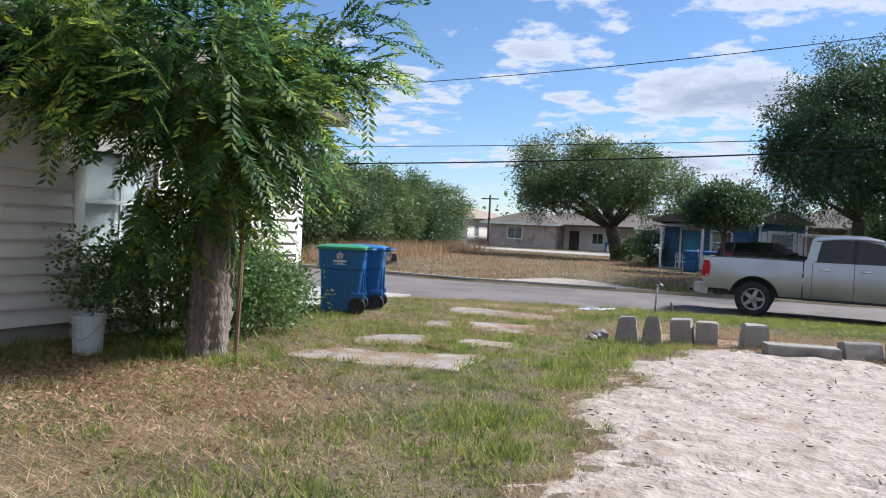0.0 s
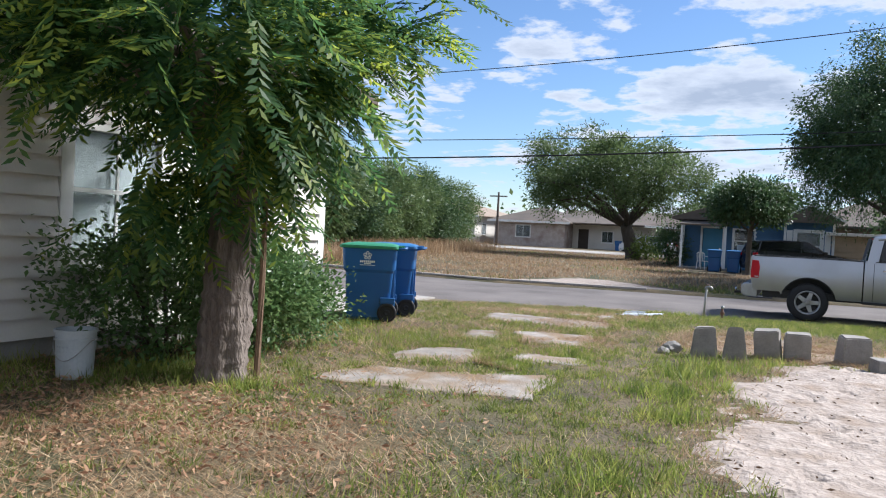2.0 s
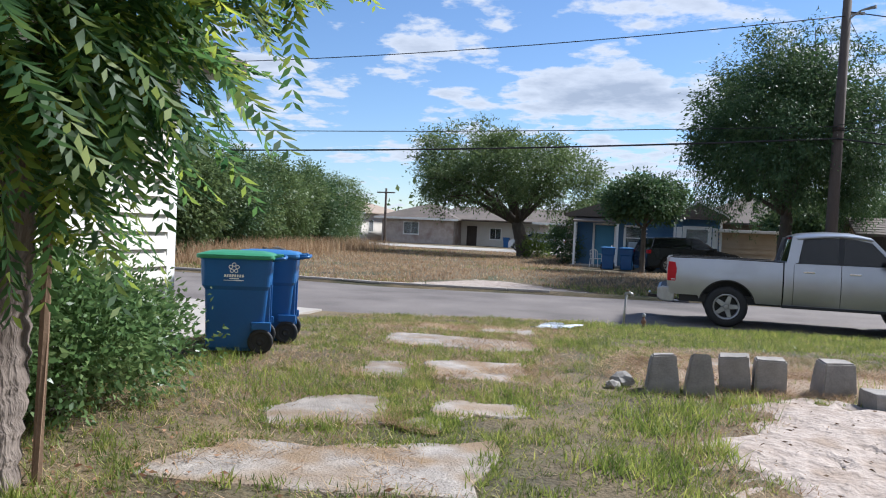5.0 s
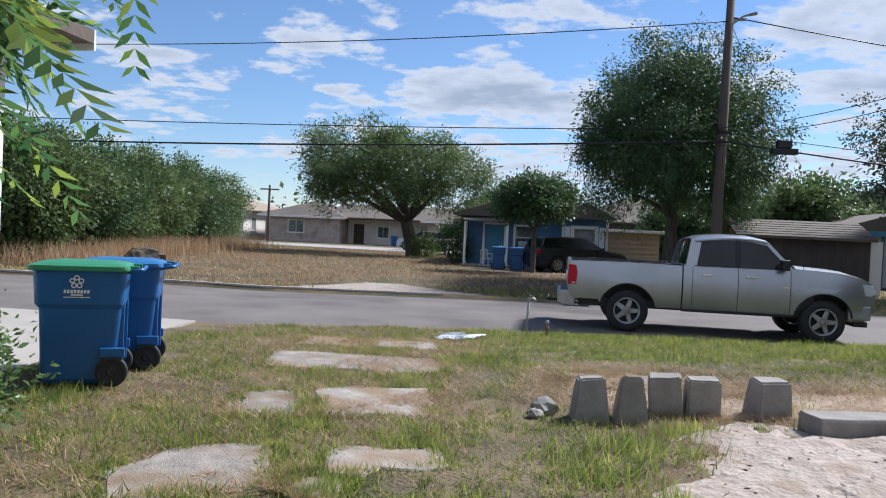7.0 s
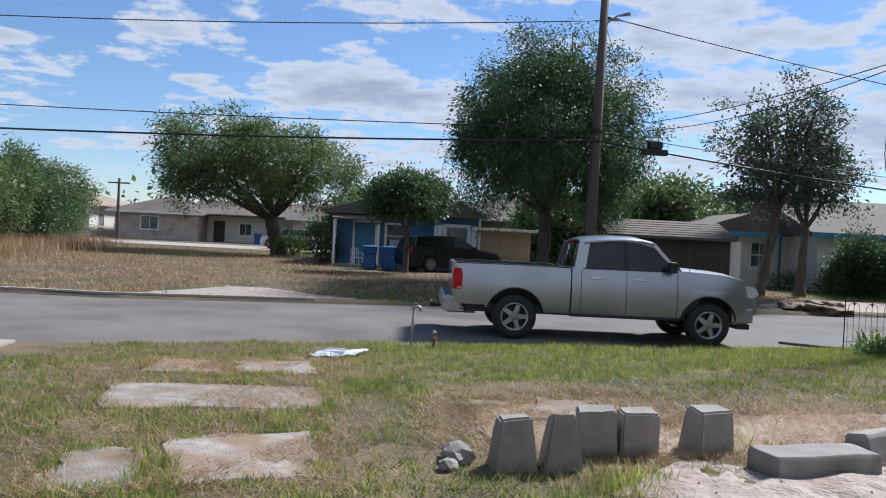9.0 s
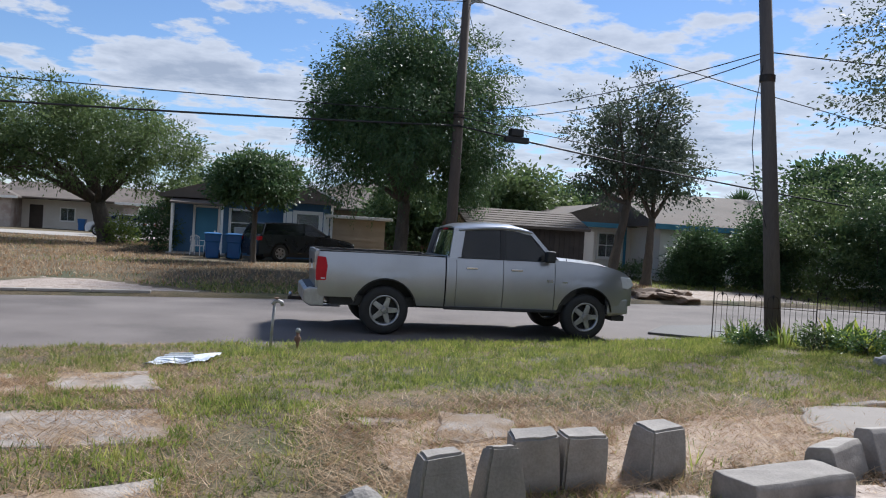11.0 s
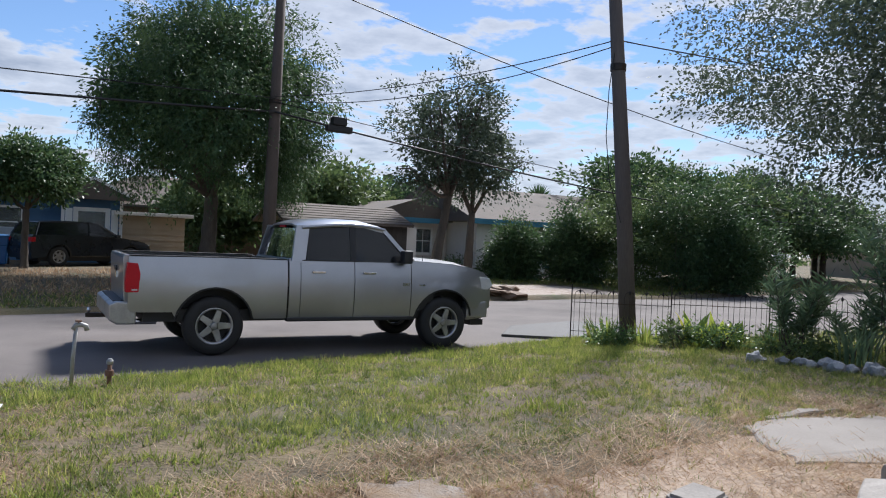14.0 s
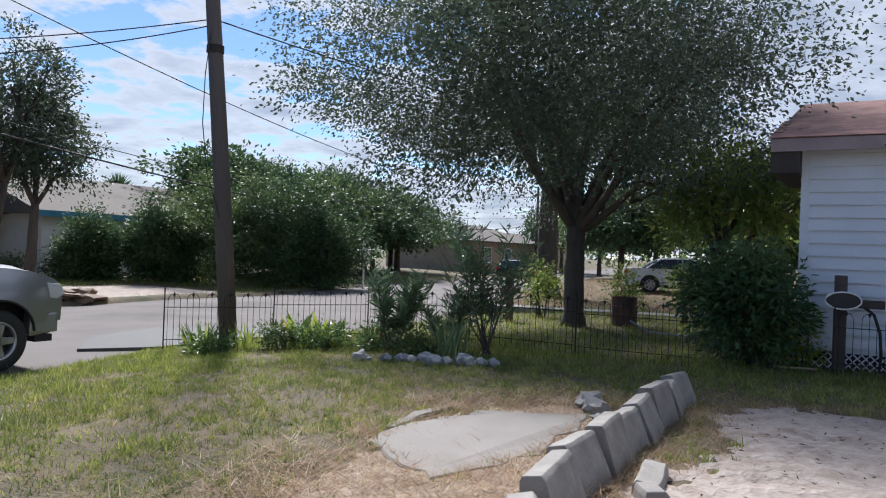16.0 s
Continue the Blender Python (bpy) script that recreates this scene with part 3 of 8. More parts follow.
def sand_sheet(name, poly, d, label, rise=0.035, relief=1.0, material="sand"):
    p = np.array(poly)
    xs, ys = np.arange(p[:, 0].min() - 0.4, p[:, 0].max() + 0.4, d), np.arange(p[:, 1].min() - 0.4, p[:, 1].max() + 0.4, d)
    X, Y = np.meshgrid(xs, ys, indexing="ij")
    sd = in_poly(X, Y, poly) + 0.22 * wave(X, Y, 2.1, 1) + 0.10 * wave(X, Y, 6.7, 4)
    # trodden dents and ridges
    dents = np.zeros_like(X)
    rg = np.random.default_rng(11)
    for _ in range(int(520 * relief)):
        cx, cy = rg.uniform(xs[0], xs[-1]), rg.uniform(ys[0], ys[-1])
        a, r1, r2 = rg.uniform(0, 3.14), rg.uniform(0.10, 0.17), rg.uniform(0.05, 0.08)
        u, v = (X - cx) * math.cos(a) + (Y - cy) * math.sin(a), -(X - cx) * math.sin(a) + (Y - cy) * math.cos(a)
        q = (u / r1) ** 2 + (v / r2) ** 2
        dents += -0.036 * np.exp(-q) + 0.017 * np.exp(-(q - 2.2) ** 2)
    Z = height(X, Y) - 0.035 + (rise + 0.03) * step(sd, -0.45, 0.75) + relief * (dents + 0.013 * wave(X, Y, 9, 3) + 0.009 * wave(X, Y, 23, 8))
    f = sheet_faces(len(xs), len(ys))
    keep = (sd.ravel()[f] > -0.46).all(1)
    ob = mesh_np(name, np.stack([X.ravel(), Y.ravel(), Z.ravel()], 1), f[keep], M[material], smooth=True)
    return tagged(ob, label, "sand", kind="structure")


sand_sheet("sand_patch", SAND, 0.06, "pale trodden sand with footprints beside the lawn")
sand_sheet("bare_earth", BARE, 0.07, "bare tan earth round old concrete pieces", 0.022, 0.25, "dirt")
sand_sheet("sandy_driveway", FARSAND, 0.2, "pale sandy driveway across the street", 0.03, 0.3)
sand_sheet("sandy_apron", APRON, 0.2, "pale sandy drive entrance by the street corner", 0.03, 0.3)


# driveway of the cream house
drive = thing("driveway", label="pale smooth concrete driveway beside the carts", category="driveway", kind="structure")
for y0, y1 in ((9.85, 12.6), (12.615, 15.75)):
    def right(y):
        return -7.15 - 0.16 * (y - 10.3)
    poly = [(-12.4, y0), (right(y0), y0), (right(y1), y1), (-12.4, y1)]
    bm = prismm(poly, -0.35, 0.02, "xy", 0.008)
    for v in bm.verts:
        if v.co.z > -0.1:
            v.co.z += hz(v.co.x, v.co.y) * 0.9
    part("concrete_slab", bm, M["drive"], drive)

# far kerb: a low concrete edge
kerb_x = np.arange(-70, -4.4, 1.2)
kerb = thing("kerb", label="low grey concrete kerb across the street", category="kerb", kind="structure")
for a, b in zip(kerb_x, kerb_x[1:]):
    ya, yb = float(far_edge(a)), float(far_edge(b))
    bm = prismm([(a + 0.006, ya), (b - 0.006, yb), (b - 0.006, yb + 0.16), (a + 0.006, ya + 0.16)], -0.45, -0.165, "xy", 0.02)
    part("kerb_stone", bm, M["kerbstone"], kerb)

# darker patch in the street by the garden fence
bm = prismm([(4.6, 20.2), (5.6, 19.6), (8.6, 19.3), (9.4, 20.6), (7.6, 22.0), (5.6, 21.4)], ROAD_Z - 0.02, ROAD_Z + 0.072, "xy", 0.012)
tagged(part("road_patch", bm, M["patch"]), "darker asphalt repair patch in the street", "road patch", kind="structure")


# ---- houses ----
def lap_board(length, exposure, lean=0.045):
    """One lap siding board along x, facing -y."""
    return prismm([(0, 0), (-lean - 0.006, 0), (-0.008, exposure + 0.012), (0, exposure + 0.012)], 0, length, "yz")


def siding(parent, p0, p1, z0, z1, exposure, material):
    """Lap boards from p0 to p1; the outside lies to the right of that way."""
    p0, p1 = Vector((*p0, 0)), Vector((*p1, 0))
    d = p1 - p0
    bm = lap_board(d.length, exposure)
    me = bpy.data.meshes.new("siding_board")
    bm.to_mesh(me)
    bm.free()
    me.materials.append(material)
    z = z0
    while z < z1 - 0.02:
        share("siding_board", me, parent, pose(p0.x, p0.y, z, 0, 0, math.degrees(math.atan2(d.y, d.x))))
        z += exposure
    return me


def window_unit(parent, at, turn, w, h, frame_w=0.09, material="white", bars=(1, 1), sill=True, pane="window", backing="curtain"):
    """A window facing -y before it is turned: frame, panes, sill, and a sheet behind."""
    win = new("window")
    win.parent = parent
    win.matrix_basis = pose(at[0], at[1], at[2], 0, 0, turn)
    for x0, x1, z0, z1 in ((-frame_w, 0, -frame_w, h + frame_w), (w, w + frame_w, -frame_w, h + frame_w), (0, w, h, h + frame_w), (0, w, -frame_w, 0)):
        part("frame", boxm(x0, x1, -0.045, 0.03, z0, z1, 0.006), M[material], win)
    nx, nz = bars
    for i in range(1, nx):
        part("glazing_bar", boxm(w * i / nx - 0.012, w * i / nx + 0.012, -0.018, 0.01, 0.001, h - 0.001), M[material], win)
    for i in range(1, nz):
        part("glazing_bar", boxm(0.001, w - 0.001, -0.022, 0.012, h * i / nz - 0.02, h * i / nz + 0.02), M[material], win)
    for j in range(nz):
        p = part("pane", boxm(0.002, w - 0.002, -0.004, 0.0, h * j / nz + 0.002, h * (j + 1) / nz - 0.002), M[pane], win)
        p.visible_shadow = False
    if sill:
        part("sill", boxm(-frame_w - 0.03, w + frame_w + 0.03, -0.09, 0.03, -frame_w - 0.045, -frame_w - 0.002, 0.006), M[material], win)
    # curtain backing is a blind; the near-black one paints an unlit room's shade
    part("blind", boxm(0.01, w - 0.01, 0.05, 0.06, 0.01, h - 0.01), M[backing], win)
    return win


def wall_ring(parent, x0, x1, y0, y1, z0, z1, material, t=0.12, holes=()):
    """Four walls; holes are (side, from, to, bottom, top) with side w, e, s or n."""
    for side in "wesn":
        lo, hi = (y0, y1) if side in "we" else (x0 + t + 0.002, x1 - t - 0.002)
        cuts = sorted(h[1:] for h in holes if h[0] == side)
        bm = bmesh.new()

        def piece(a, b, c, d):
            if b - a < 0.01 or d - c < 0.01:
                return
            if side == "w":
                box(bm, x0, x0 + t, a, b, c, d)
            elif side == "e":
                box(bm, x1 - t, x1, a, b, c, d)
            elif side == "s":
                box(bm, a, b, y0, y0 + t, c, d)
            else:
                box(bm, a, b, y1 - t, y1, c, d)
        at = lo
        for a, b, c, d in cuts:
            piece(at, a, z0, z1)
            piece(a, b, z0, c)
            piece(a, b, d, z1)
            at = b
        piece(at, hi, z0, z1)
        part("wall", bm, M[material], parent)


def hip_roof(bm, x0, x1, y0, y1, z0, rise, hip=True, over=0.4, thick=0.12):
    """A roof with its ridge along the longer side; gabled where hip is False."""
    x0, x1, y0, y1 = x0 - over, x1 + over, y0 - over, y1 + over
    if x1 - x0 >= y1 - y0:
        h = (y1 - y0) / 2 if hip else 0
        r0, r1 = (x0 + h, (y0 + y1) / 2), (x1 - h, (y0 + y1) / 2)
    else:
        h = (x1 - x0) / 2 if hip else 0
        r0, r1 = ((x0 + x1) / 2, y0 + h), ((x0 + x1) / 2, y1 - h)
    lo = [bm.verts.new((x, y, z0 - thick)) for x, y in ((x0, y0), (x1, y0), (x1, y1), (x0, y1))]
    up = [bm.verts.new((x, y, z0)) for x, y in ((x0, y0), (x1, y0), (x1, y1), (x0, y1))]
    ra, rb = bm.verts.new((*r0, z0 + rise)), bm.verts.new((*r1, z0 + rise))
    bm.faces.new(lo[::-1])
    for i in range(4):
        bm.faces.new((lo[i], lo[(i + 1) % 4], up[(i + 1) % 4], up[i]))
    if x1 - x0 >= y1 - y0:
        fs = ((up[0], up[1], rb, ra), (up[2], up[3], ra, rb), (up[1], up[2], rb), (up[3], up[0], ra))
    else:
        fs = ((up[1], up[2], rb, ra), (up[3], up[0], ra, rb), (up[0], up[1], ra), (up[2], up[3], rb))
    for f in fs:
        bm.faces.new(f)
    bmesh.ops.recalc_face_normals(bm, faces=bm.faces[:])
    return bm


# the cream house beside the lawn
HX, HY = -6.85, 9.75
house = thing("house", (0, 0, 0), 0, "cream lap-sided house with white window trim, beside a shade tree", "house")
wall_ring(house, -16, HX - 0.02, -7, HY - 0.02, 0.22, 2.95, "siding", holes=(("e", 5.86, 6.86, 0.95, 2.05),))
siding(house, (HX, -7), (HX, HY - 0.1), 0.2, 0.9, 0.175, M["siding"])
siding(house, (HX, -7), (HX, 5.72), 0.9, 2.12, 0.175, M["siding"])
siding(house, (HX, 7.0), (HX, HY - 0.1), 0.9, 2.12, 0.175, M["siding"])
siding(house, (HX, -7), (HX, HY - 0.1), 2.125, 2.94, 0.175, M["siding"])
siding(house, (HX - 0.1, HY), (-16, HY), 0.2, 2.94, 0.175, M["siding"])
part("corner_board", prismm([(HX - 0.1, HY + 0.03), (HX + 0.03, HY + 0.03), (HX + 0.03, HY - 0.1), (HX, HY - 0.1), (HX, HY), (HX - 0.1, HY)], 0.15, 2.96, "xy"), M["white"], house)
part("foundation", boxm(-15.95, HX - 0.03, -6.95, HY - 0.04, -0.3, 0.215), M["cinder"], house)
part("floor", boxm(-15.8, HX - 0.2, -6.8, HY - 0.2, 0.2, 0.24), M["shade_dark"], house)
part("roof", hip_roof(bmesh.new(), -16, HX, -7, HY, 3.1, 2.0, hip=False, over=0.5), M["shingle_grey"], house)
part("fascia", boxm(-16.5, HX + 0.5, HY + 0.505, HY + 0.53, 2.92, 3.1), M["white"], house)
window_unit(house, (HX, 5.86, 0.95), 90, 1.0, 1.1, 0.13, bars=(2, 2))

# the white house at the edge of the sand
RX, RY = 9.9, 10.52
wh = thing("house", (0, 0, 0), 0, "white lap-sided cottage on a lattice base with a red-brown shingle roof", "house")
wall_ring(wh, RX + 0.02, 18, -2, RY - 0.02, 0.34, 3.25, "whitesiding")
siding(wh, (RX, RY - 0.08), (RX, -2), 0.32, 3.24, 0.19, M["whitesiding"])
siding(wh, (18, RY), (RX + 0.08, RY), 0.32, 3.24, 0.19, M["whitesiding"])
part("corner_board", prismm([(RX - 0.03, RY - 0.1), (RX - 0.03, RY + 0.03), (RX + 0.1, RY + 0.03), (RX + 0.1, RY), (RX, RY), (RX, RY - 0.1)], 0.28, 3.26, "xy"), M["whitesiding"], wh)
part("base_board", boxm(RX - 0.02, RX + 0.02, -2, RY - 0.11, 0.24, 0.315), M["whitesiding"], wh)
part("eave_board", boxm(RX - 0.42, RX - 0.39, -2.3, RY + 0.42, 3.17, 3.36), M["mauve"], wh)
part("soffit", boxm(RX - 0.385, RX - 0.035, -2.3, RY + 0.4, 3.27, 3.30), M["whitesiding"], wh)
part("gable_soffit", boxm(RX - 0.38, RX + 2.0, RY + 0.035, RY + 0.42, 2.86, 3.26), M["shedwall"], wh)
for i in range(-4, 70):
    for s in (1, -1):
        y = RY - 0.1 - i * 0.11
        if s == 1 and -1.5 < y < RY and i < 60:
            part("lattice_strip", prismm([(y, 0.0), (y + 0.03, 0.0), (y + 0.27, 0.24), (y + 0.24, 0.24)], RX + 0.01, RX + 0.018, "yz"), M["whitesiding"], wh)
        elif -1.5 < y < RY and i < 60:
            part("lattice_strip", prismm([(y, 0.24), (y + 0.03, 0.24), (y + 0.27, 0.0), (y + 0.24, 0.0)], RX, RX + 0.008, "yz"), M["whitesiding"], wh)
# solid near-black box: the shade behind the lattice, painted in
part("crawl_space", boxm(RX + 0.06, 17.9, -1.9, RY - 0.1, -0.2, 0.33), M["shade_dark"], wh)
part("roof_deck", prismm([(RX - 0.4, 3.36), (14, 4.72), (18.4, 3.36)], -2.4, RY + 0.44, "xz"), M["shingle_red"], wh)
# shingle courses up the near slope
bm = boxm(0, 0.30, -0.006, 0.006, 0, 0.20)
for v in bm.verts:
    v.co = Vector((v.co.x, v.co.z, v.co.y + 0.006))
shingle = bpy.data.meshes.new("shingle")
bm.to_mesh(shingle)
bm.free()
shingle.materials.append(M["shingle_red"])
slope = math.degrees(math.atan2(4.72 - 3.36, 14 - RX + 0.4))
for r in range(13):
    u = -0.02 + r * 0.145
    for c in range(22):
        y = RY + 0.46 - c * 0.302 - (0.15 if r % 2 else 0)
        zz = 3.372 + u * math.sin(radians(slope))
        m = Matrix.Translation((RX - 0.42 + u * math.cos(radians(slope)), y, zz)) @ Euler((0, radians(-slope - 1.5), 0)).to_matrix().to_4x4() @ Euler((0, 0, radians(-90))).to_matrix().to_4x4()
        share("shingle", shingle, wh, m)

# ---- plants ----


def unit(v):
    return v / np.maximum(np.linalg.norm(v, axis=1, keepdims=True), 1e-9)


def leaf_quads(p, d, side, length, width, fold=0.25):
    """Rhombic leaves from base points p along d, folded a little along the middle."""
    n = len(p)
    length, width = np.broadcast_to(length, n)[:, None], np.broadcast_to(width, n)[:, None]
    nrm = np.cross(d, side)
    mid = p + d * length * 0.45 + nrm * width * fold
    v = np.stack([p, mid + side * width * 0.5, p + d * length - nrm * length * 0.10, mid - side * width * 0.5], 1).reshape(-1, 3)
    return v, np.arange(4 * n).reshape(n, 4)


def sideways(rg, d):
    return unit(np.cross(d, unit(rg.normal(size=d.shape))))


def crown_points(rg, centre, radii, clumps, shell=0.45, low=-0.75, uneven=0.28):
    """Clump centres in an uneven, lobed ellipsoid."""
    out = []
    ph = rg.uniform(0, 6.28, 6)
    while len(out) < clumps:
        d = rg.normal(size=3)
        d /= np.linalg.norm(d)
        if d[2] < low:
            continue
        az, el = math.atan2(d[1], d[0]), d[2]
        lobe = 1 + uneven * (0.5 * math.sin(3 * az + ph[0] + 2 * el) + 0.35 * math.sin(5 * az + ph[1] - 3 * el) + 0.3 * math.sin(4 * el + ph[2] + az))
        r = (shell ** 3 + (1 - shell ** 3) * rg.random()) ** (1 / 3) * lobe
        out.append([centre[i] + radii[i] * d[i] * r for i in range(3)])
    return np.array(out)


def leaves_on(rg, clumps, per, spread, length, width, droop=0.3, centre=None):
    n = len(clumps) * per
    off = rg.normal(size=(n, 3)) * spread
    off[:, 2] *= 0.7
    p = np.repeat(clumps, per, 0) + off
    out = off / spread * 0.5
    if centre is not None:
        out = out + unit(p - np.asarray(centre)) * 0.6
    d = unit(out + rg.normal(size=(n, 3)) * 0.7 + np.array([0, 0, -droop]))
    s = length * rg.uniform(0.65, 1.3, n)
    return leaf_quads(p, d, sideways(rg, d), s, s * width)


def limb(bm, a, b, r0, r1, rg, sag=0.15, seg=7, n=5):
    a, b = Vector(a), Vector(b)
    ln = (b - a).length
    pts, rad = [], []
    j = Vector(rg.normal(size=3)) * ln * 0.05
    for i in range(n + 1):
        t = i / n
        p = a.lerp(b, t) + Vector((0, 0, math.sin(t * math.pi) * ln * sag)) + j * math.sin(t * 5.1)
        pts.append(p)
        rad.append(r0 + (r1 - r0) * t ** 0.8)
    tube(bm, pts, rad, seg)


def trunk_mesh(a, b, r0, r1, rg, seg=14, n=10, flare=1.45, lean=(0, 0)):
    bm = bmesh.new()
    a, b = Vector(a), Vector(b)
    pts, rad = [], []
    for i in range(n + 1):
        t = i / n
        p = a.lerp(b, t) + Vector((lean[0] * math.sin(t * math.pi), lean[1] * math.sin(t * math.pi), 0))
        pts.append(p)
        f = 1 + (flare - 1) * max(0, 1 - t * 5) ** 2
        rad.append((r0 + (r1 - r0) * t) * f * (1 + 0.06 * math.sin(i * 2.3)))
    tube(bm, pts, rad, seg)
    for v in bm.verts:
        c = min(pts, key=lambda q: abs(q.z - v.co.z))
        d = v.co - c
        d.z = 0
        if d.length > 1e-4:
            v.co += d * (0.16 * noise.noise(Vector((d.normalized().x * 2.2, d.normalized().y * 2.2, v.co.z * 1.5))) + 0.12 * noise.noise(Vector((d.normalized().x * 9, d.normalized().y * 9, v.co.z * 3))))
    return bm


def tree(label, base, fork, top_r, base_r, crown, radii, material, bark="darkbark", clumps=150, per=60, spread=0.45, leaf=0.16, width=0.42, droop=0.3, shell=0.45, low=-0.7, limbs=8, seed=1, name="tree", uneven=0.28, strands=0, inner=220):
    rg = np.random.default_rng(seed)
    z = hz(base[0], base[1])
    t = thing(name, (base[0], base[1], z), 0, label, "tree" if name == "tree" else name.replace("_", " "))
    fk = Vector(fork) - Vector((base[0], base[1], z))
    part("trunk", trunk_mesh((0, 0, -0.12), fk, base_r, top_r, rg), M[bark], t, smooth=True)
    c0 = np.array(crown) - np.array([base[0], base[1], z])
    cl = crown_points(rg, c0, radii, clumps, shell, low, uneven)
    pick = cl[rg.choice(len(cl), limbs, replace=False)]
    for q in pick:
        bm = bmesh.new()
        limb(bm, fk - Vector((0, 0, 0.1)), Vector(q), top_r * 0.62, 0.02, rg)
        for k in range(2):
            far = cl[np.argsort(np.linalg.norm(cl - q, axis=1))[k * 2 + 1]]
            mid = Vector(fk).lerp(Vector(q), 0.62) + Vector((0, 0, 0.1))
            limb(bm, mid, Vector(far), top_r * 0.22, 0.012, rg, 0.05, 5, 3)
        part("limb", bm, M[bark], t, smooth=True)
    v, f = leaves_on(rg, cl, per, spread, leaf, width, droop, c0)
    if inner:
        # large shaded leaves deep in the crown
        core = crown_points(rg, c0, [r * 0.78 for r in radii], inner, 0.05, low, uneven)
        v2, f2 = leaves_on(rg, core, 7, spread * 0.9, leaf * 1.7, 0.6, 0.2, c0)
        f = np.vstack([f, f2 + len(v)])
        v = np.vstack([v, v2])
    if strands:
        # hanging shoots round the lower rim
        az = rg.uniform(0, 2 * math.pi, strands)
        rr = rg.uniform(0.75, 1.08, strands)
        k = 26
        ln = rg.uniform(0.5, 1.5, strands)
        u = np.linspace(0, 1, k)[None, :]
        zz = c0[2] - radii[2] * rg.uniform(0.0, 0.75, strands)
        rim = np.sqrt(np.clip(1 - ((zz - c0[2]) / radii[2]) ** 2, 0.1, 1))
        px = c0[0] + np.cos(az) * radii[0] * rr * rim
        py = c0[1] + np.sin(az) * radii[1] * rr * rim
        P = np.stack([px[:, None] + np.cos(az)[:, None] * 0.25 * u, py[:, None] + np.sin(az)[:, None] * 0.25 * u, zz[:, None] - ln[:, None] * u ** 1.3], 2).reshape(-1, 3) + rg.normal(size=(strands * k, 3)) * 0.05
        d = unit(rg.normal(size=P.shape) * 0.5 + np.array([0, 0, -0.9]))
        v2, f2 = leaf_quads(P, d, sideways(rg, d), leaf * 0.9, leaf * width * 0.8)
        f = np.vstack([f, f2 + len(v)])
        v = np.vstack([v, v2])
    tagged(mesh_np("crown", v, f, M[material], t), kind="stuff")
    return t


def shrub(label, base, crown_h, radii, material, clumps=70, per=60, spread=0.2, leaf=0.07, width=0.5, droop=0.1, seed=1, name="shrub", stems=7, low=-0.95, shell=0.3, uneven=0.25):
    rg = np.random.default_rng(seed)
    z = hz(base[0], base[1])
    t = thing(name, (base[0], base[1], z), 0, label, name.replace("_", " "))
    cl = crown_points(rg, (0, 0, crown_h), radii, clumps, shell, low, uneven)
    cl[:, 2] = np.maximum(cl[:, 2], 0.08)
    for q in cl[rg.choice(len(cl), stems, replace=False)]:
        bm = bmesh.new()
        limb(bm, (rg.normal() * 0.06, rg.normal() * 0.06, -0.05), q, 0.022 + radii[0] * 0.008, 0.006, rg, 0.05, 5, 4)
        part("stem", bm, M["darkbark"], t, smooth=True)
    v, f = leaves_on(rg, cl, per, spread, leaf, width, droop, (0, 0, crown_h * 0.6))
    v[:, 2] = np.maximum(v[:, 2], 0.01)
    tagged(mesh_np("foliage", v, f, M[material], t), kind="stuff")
    return t


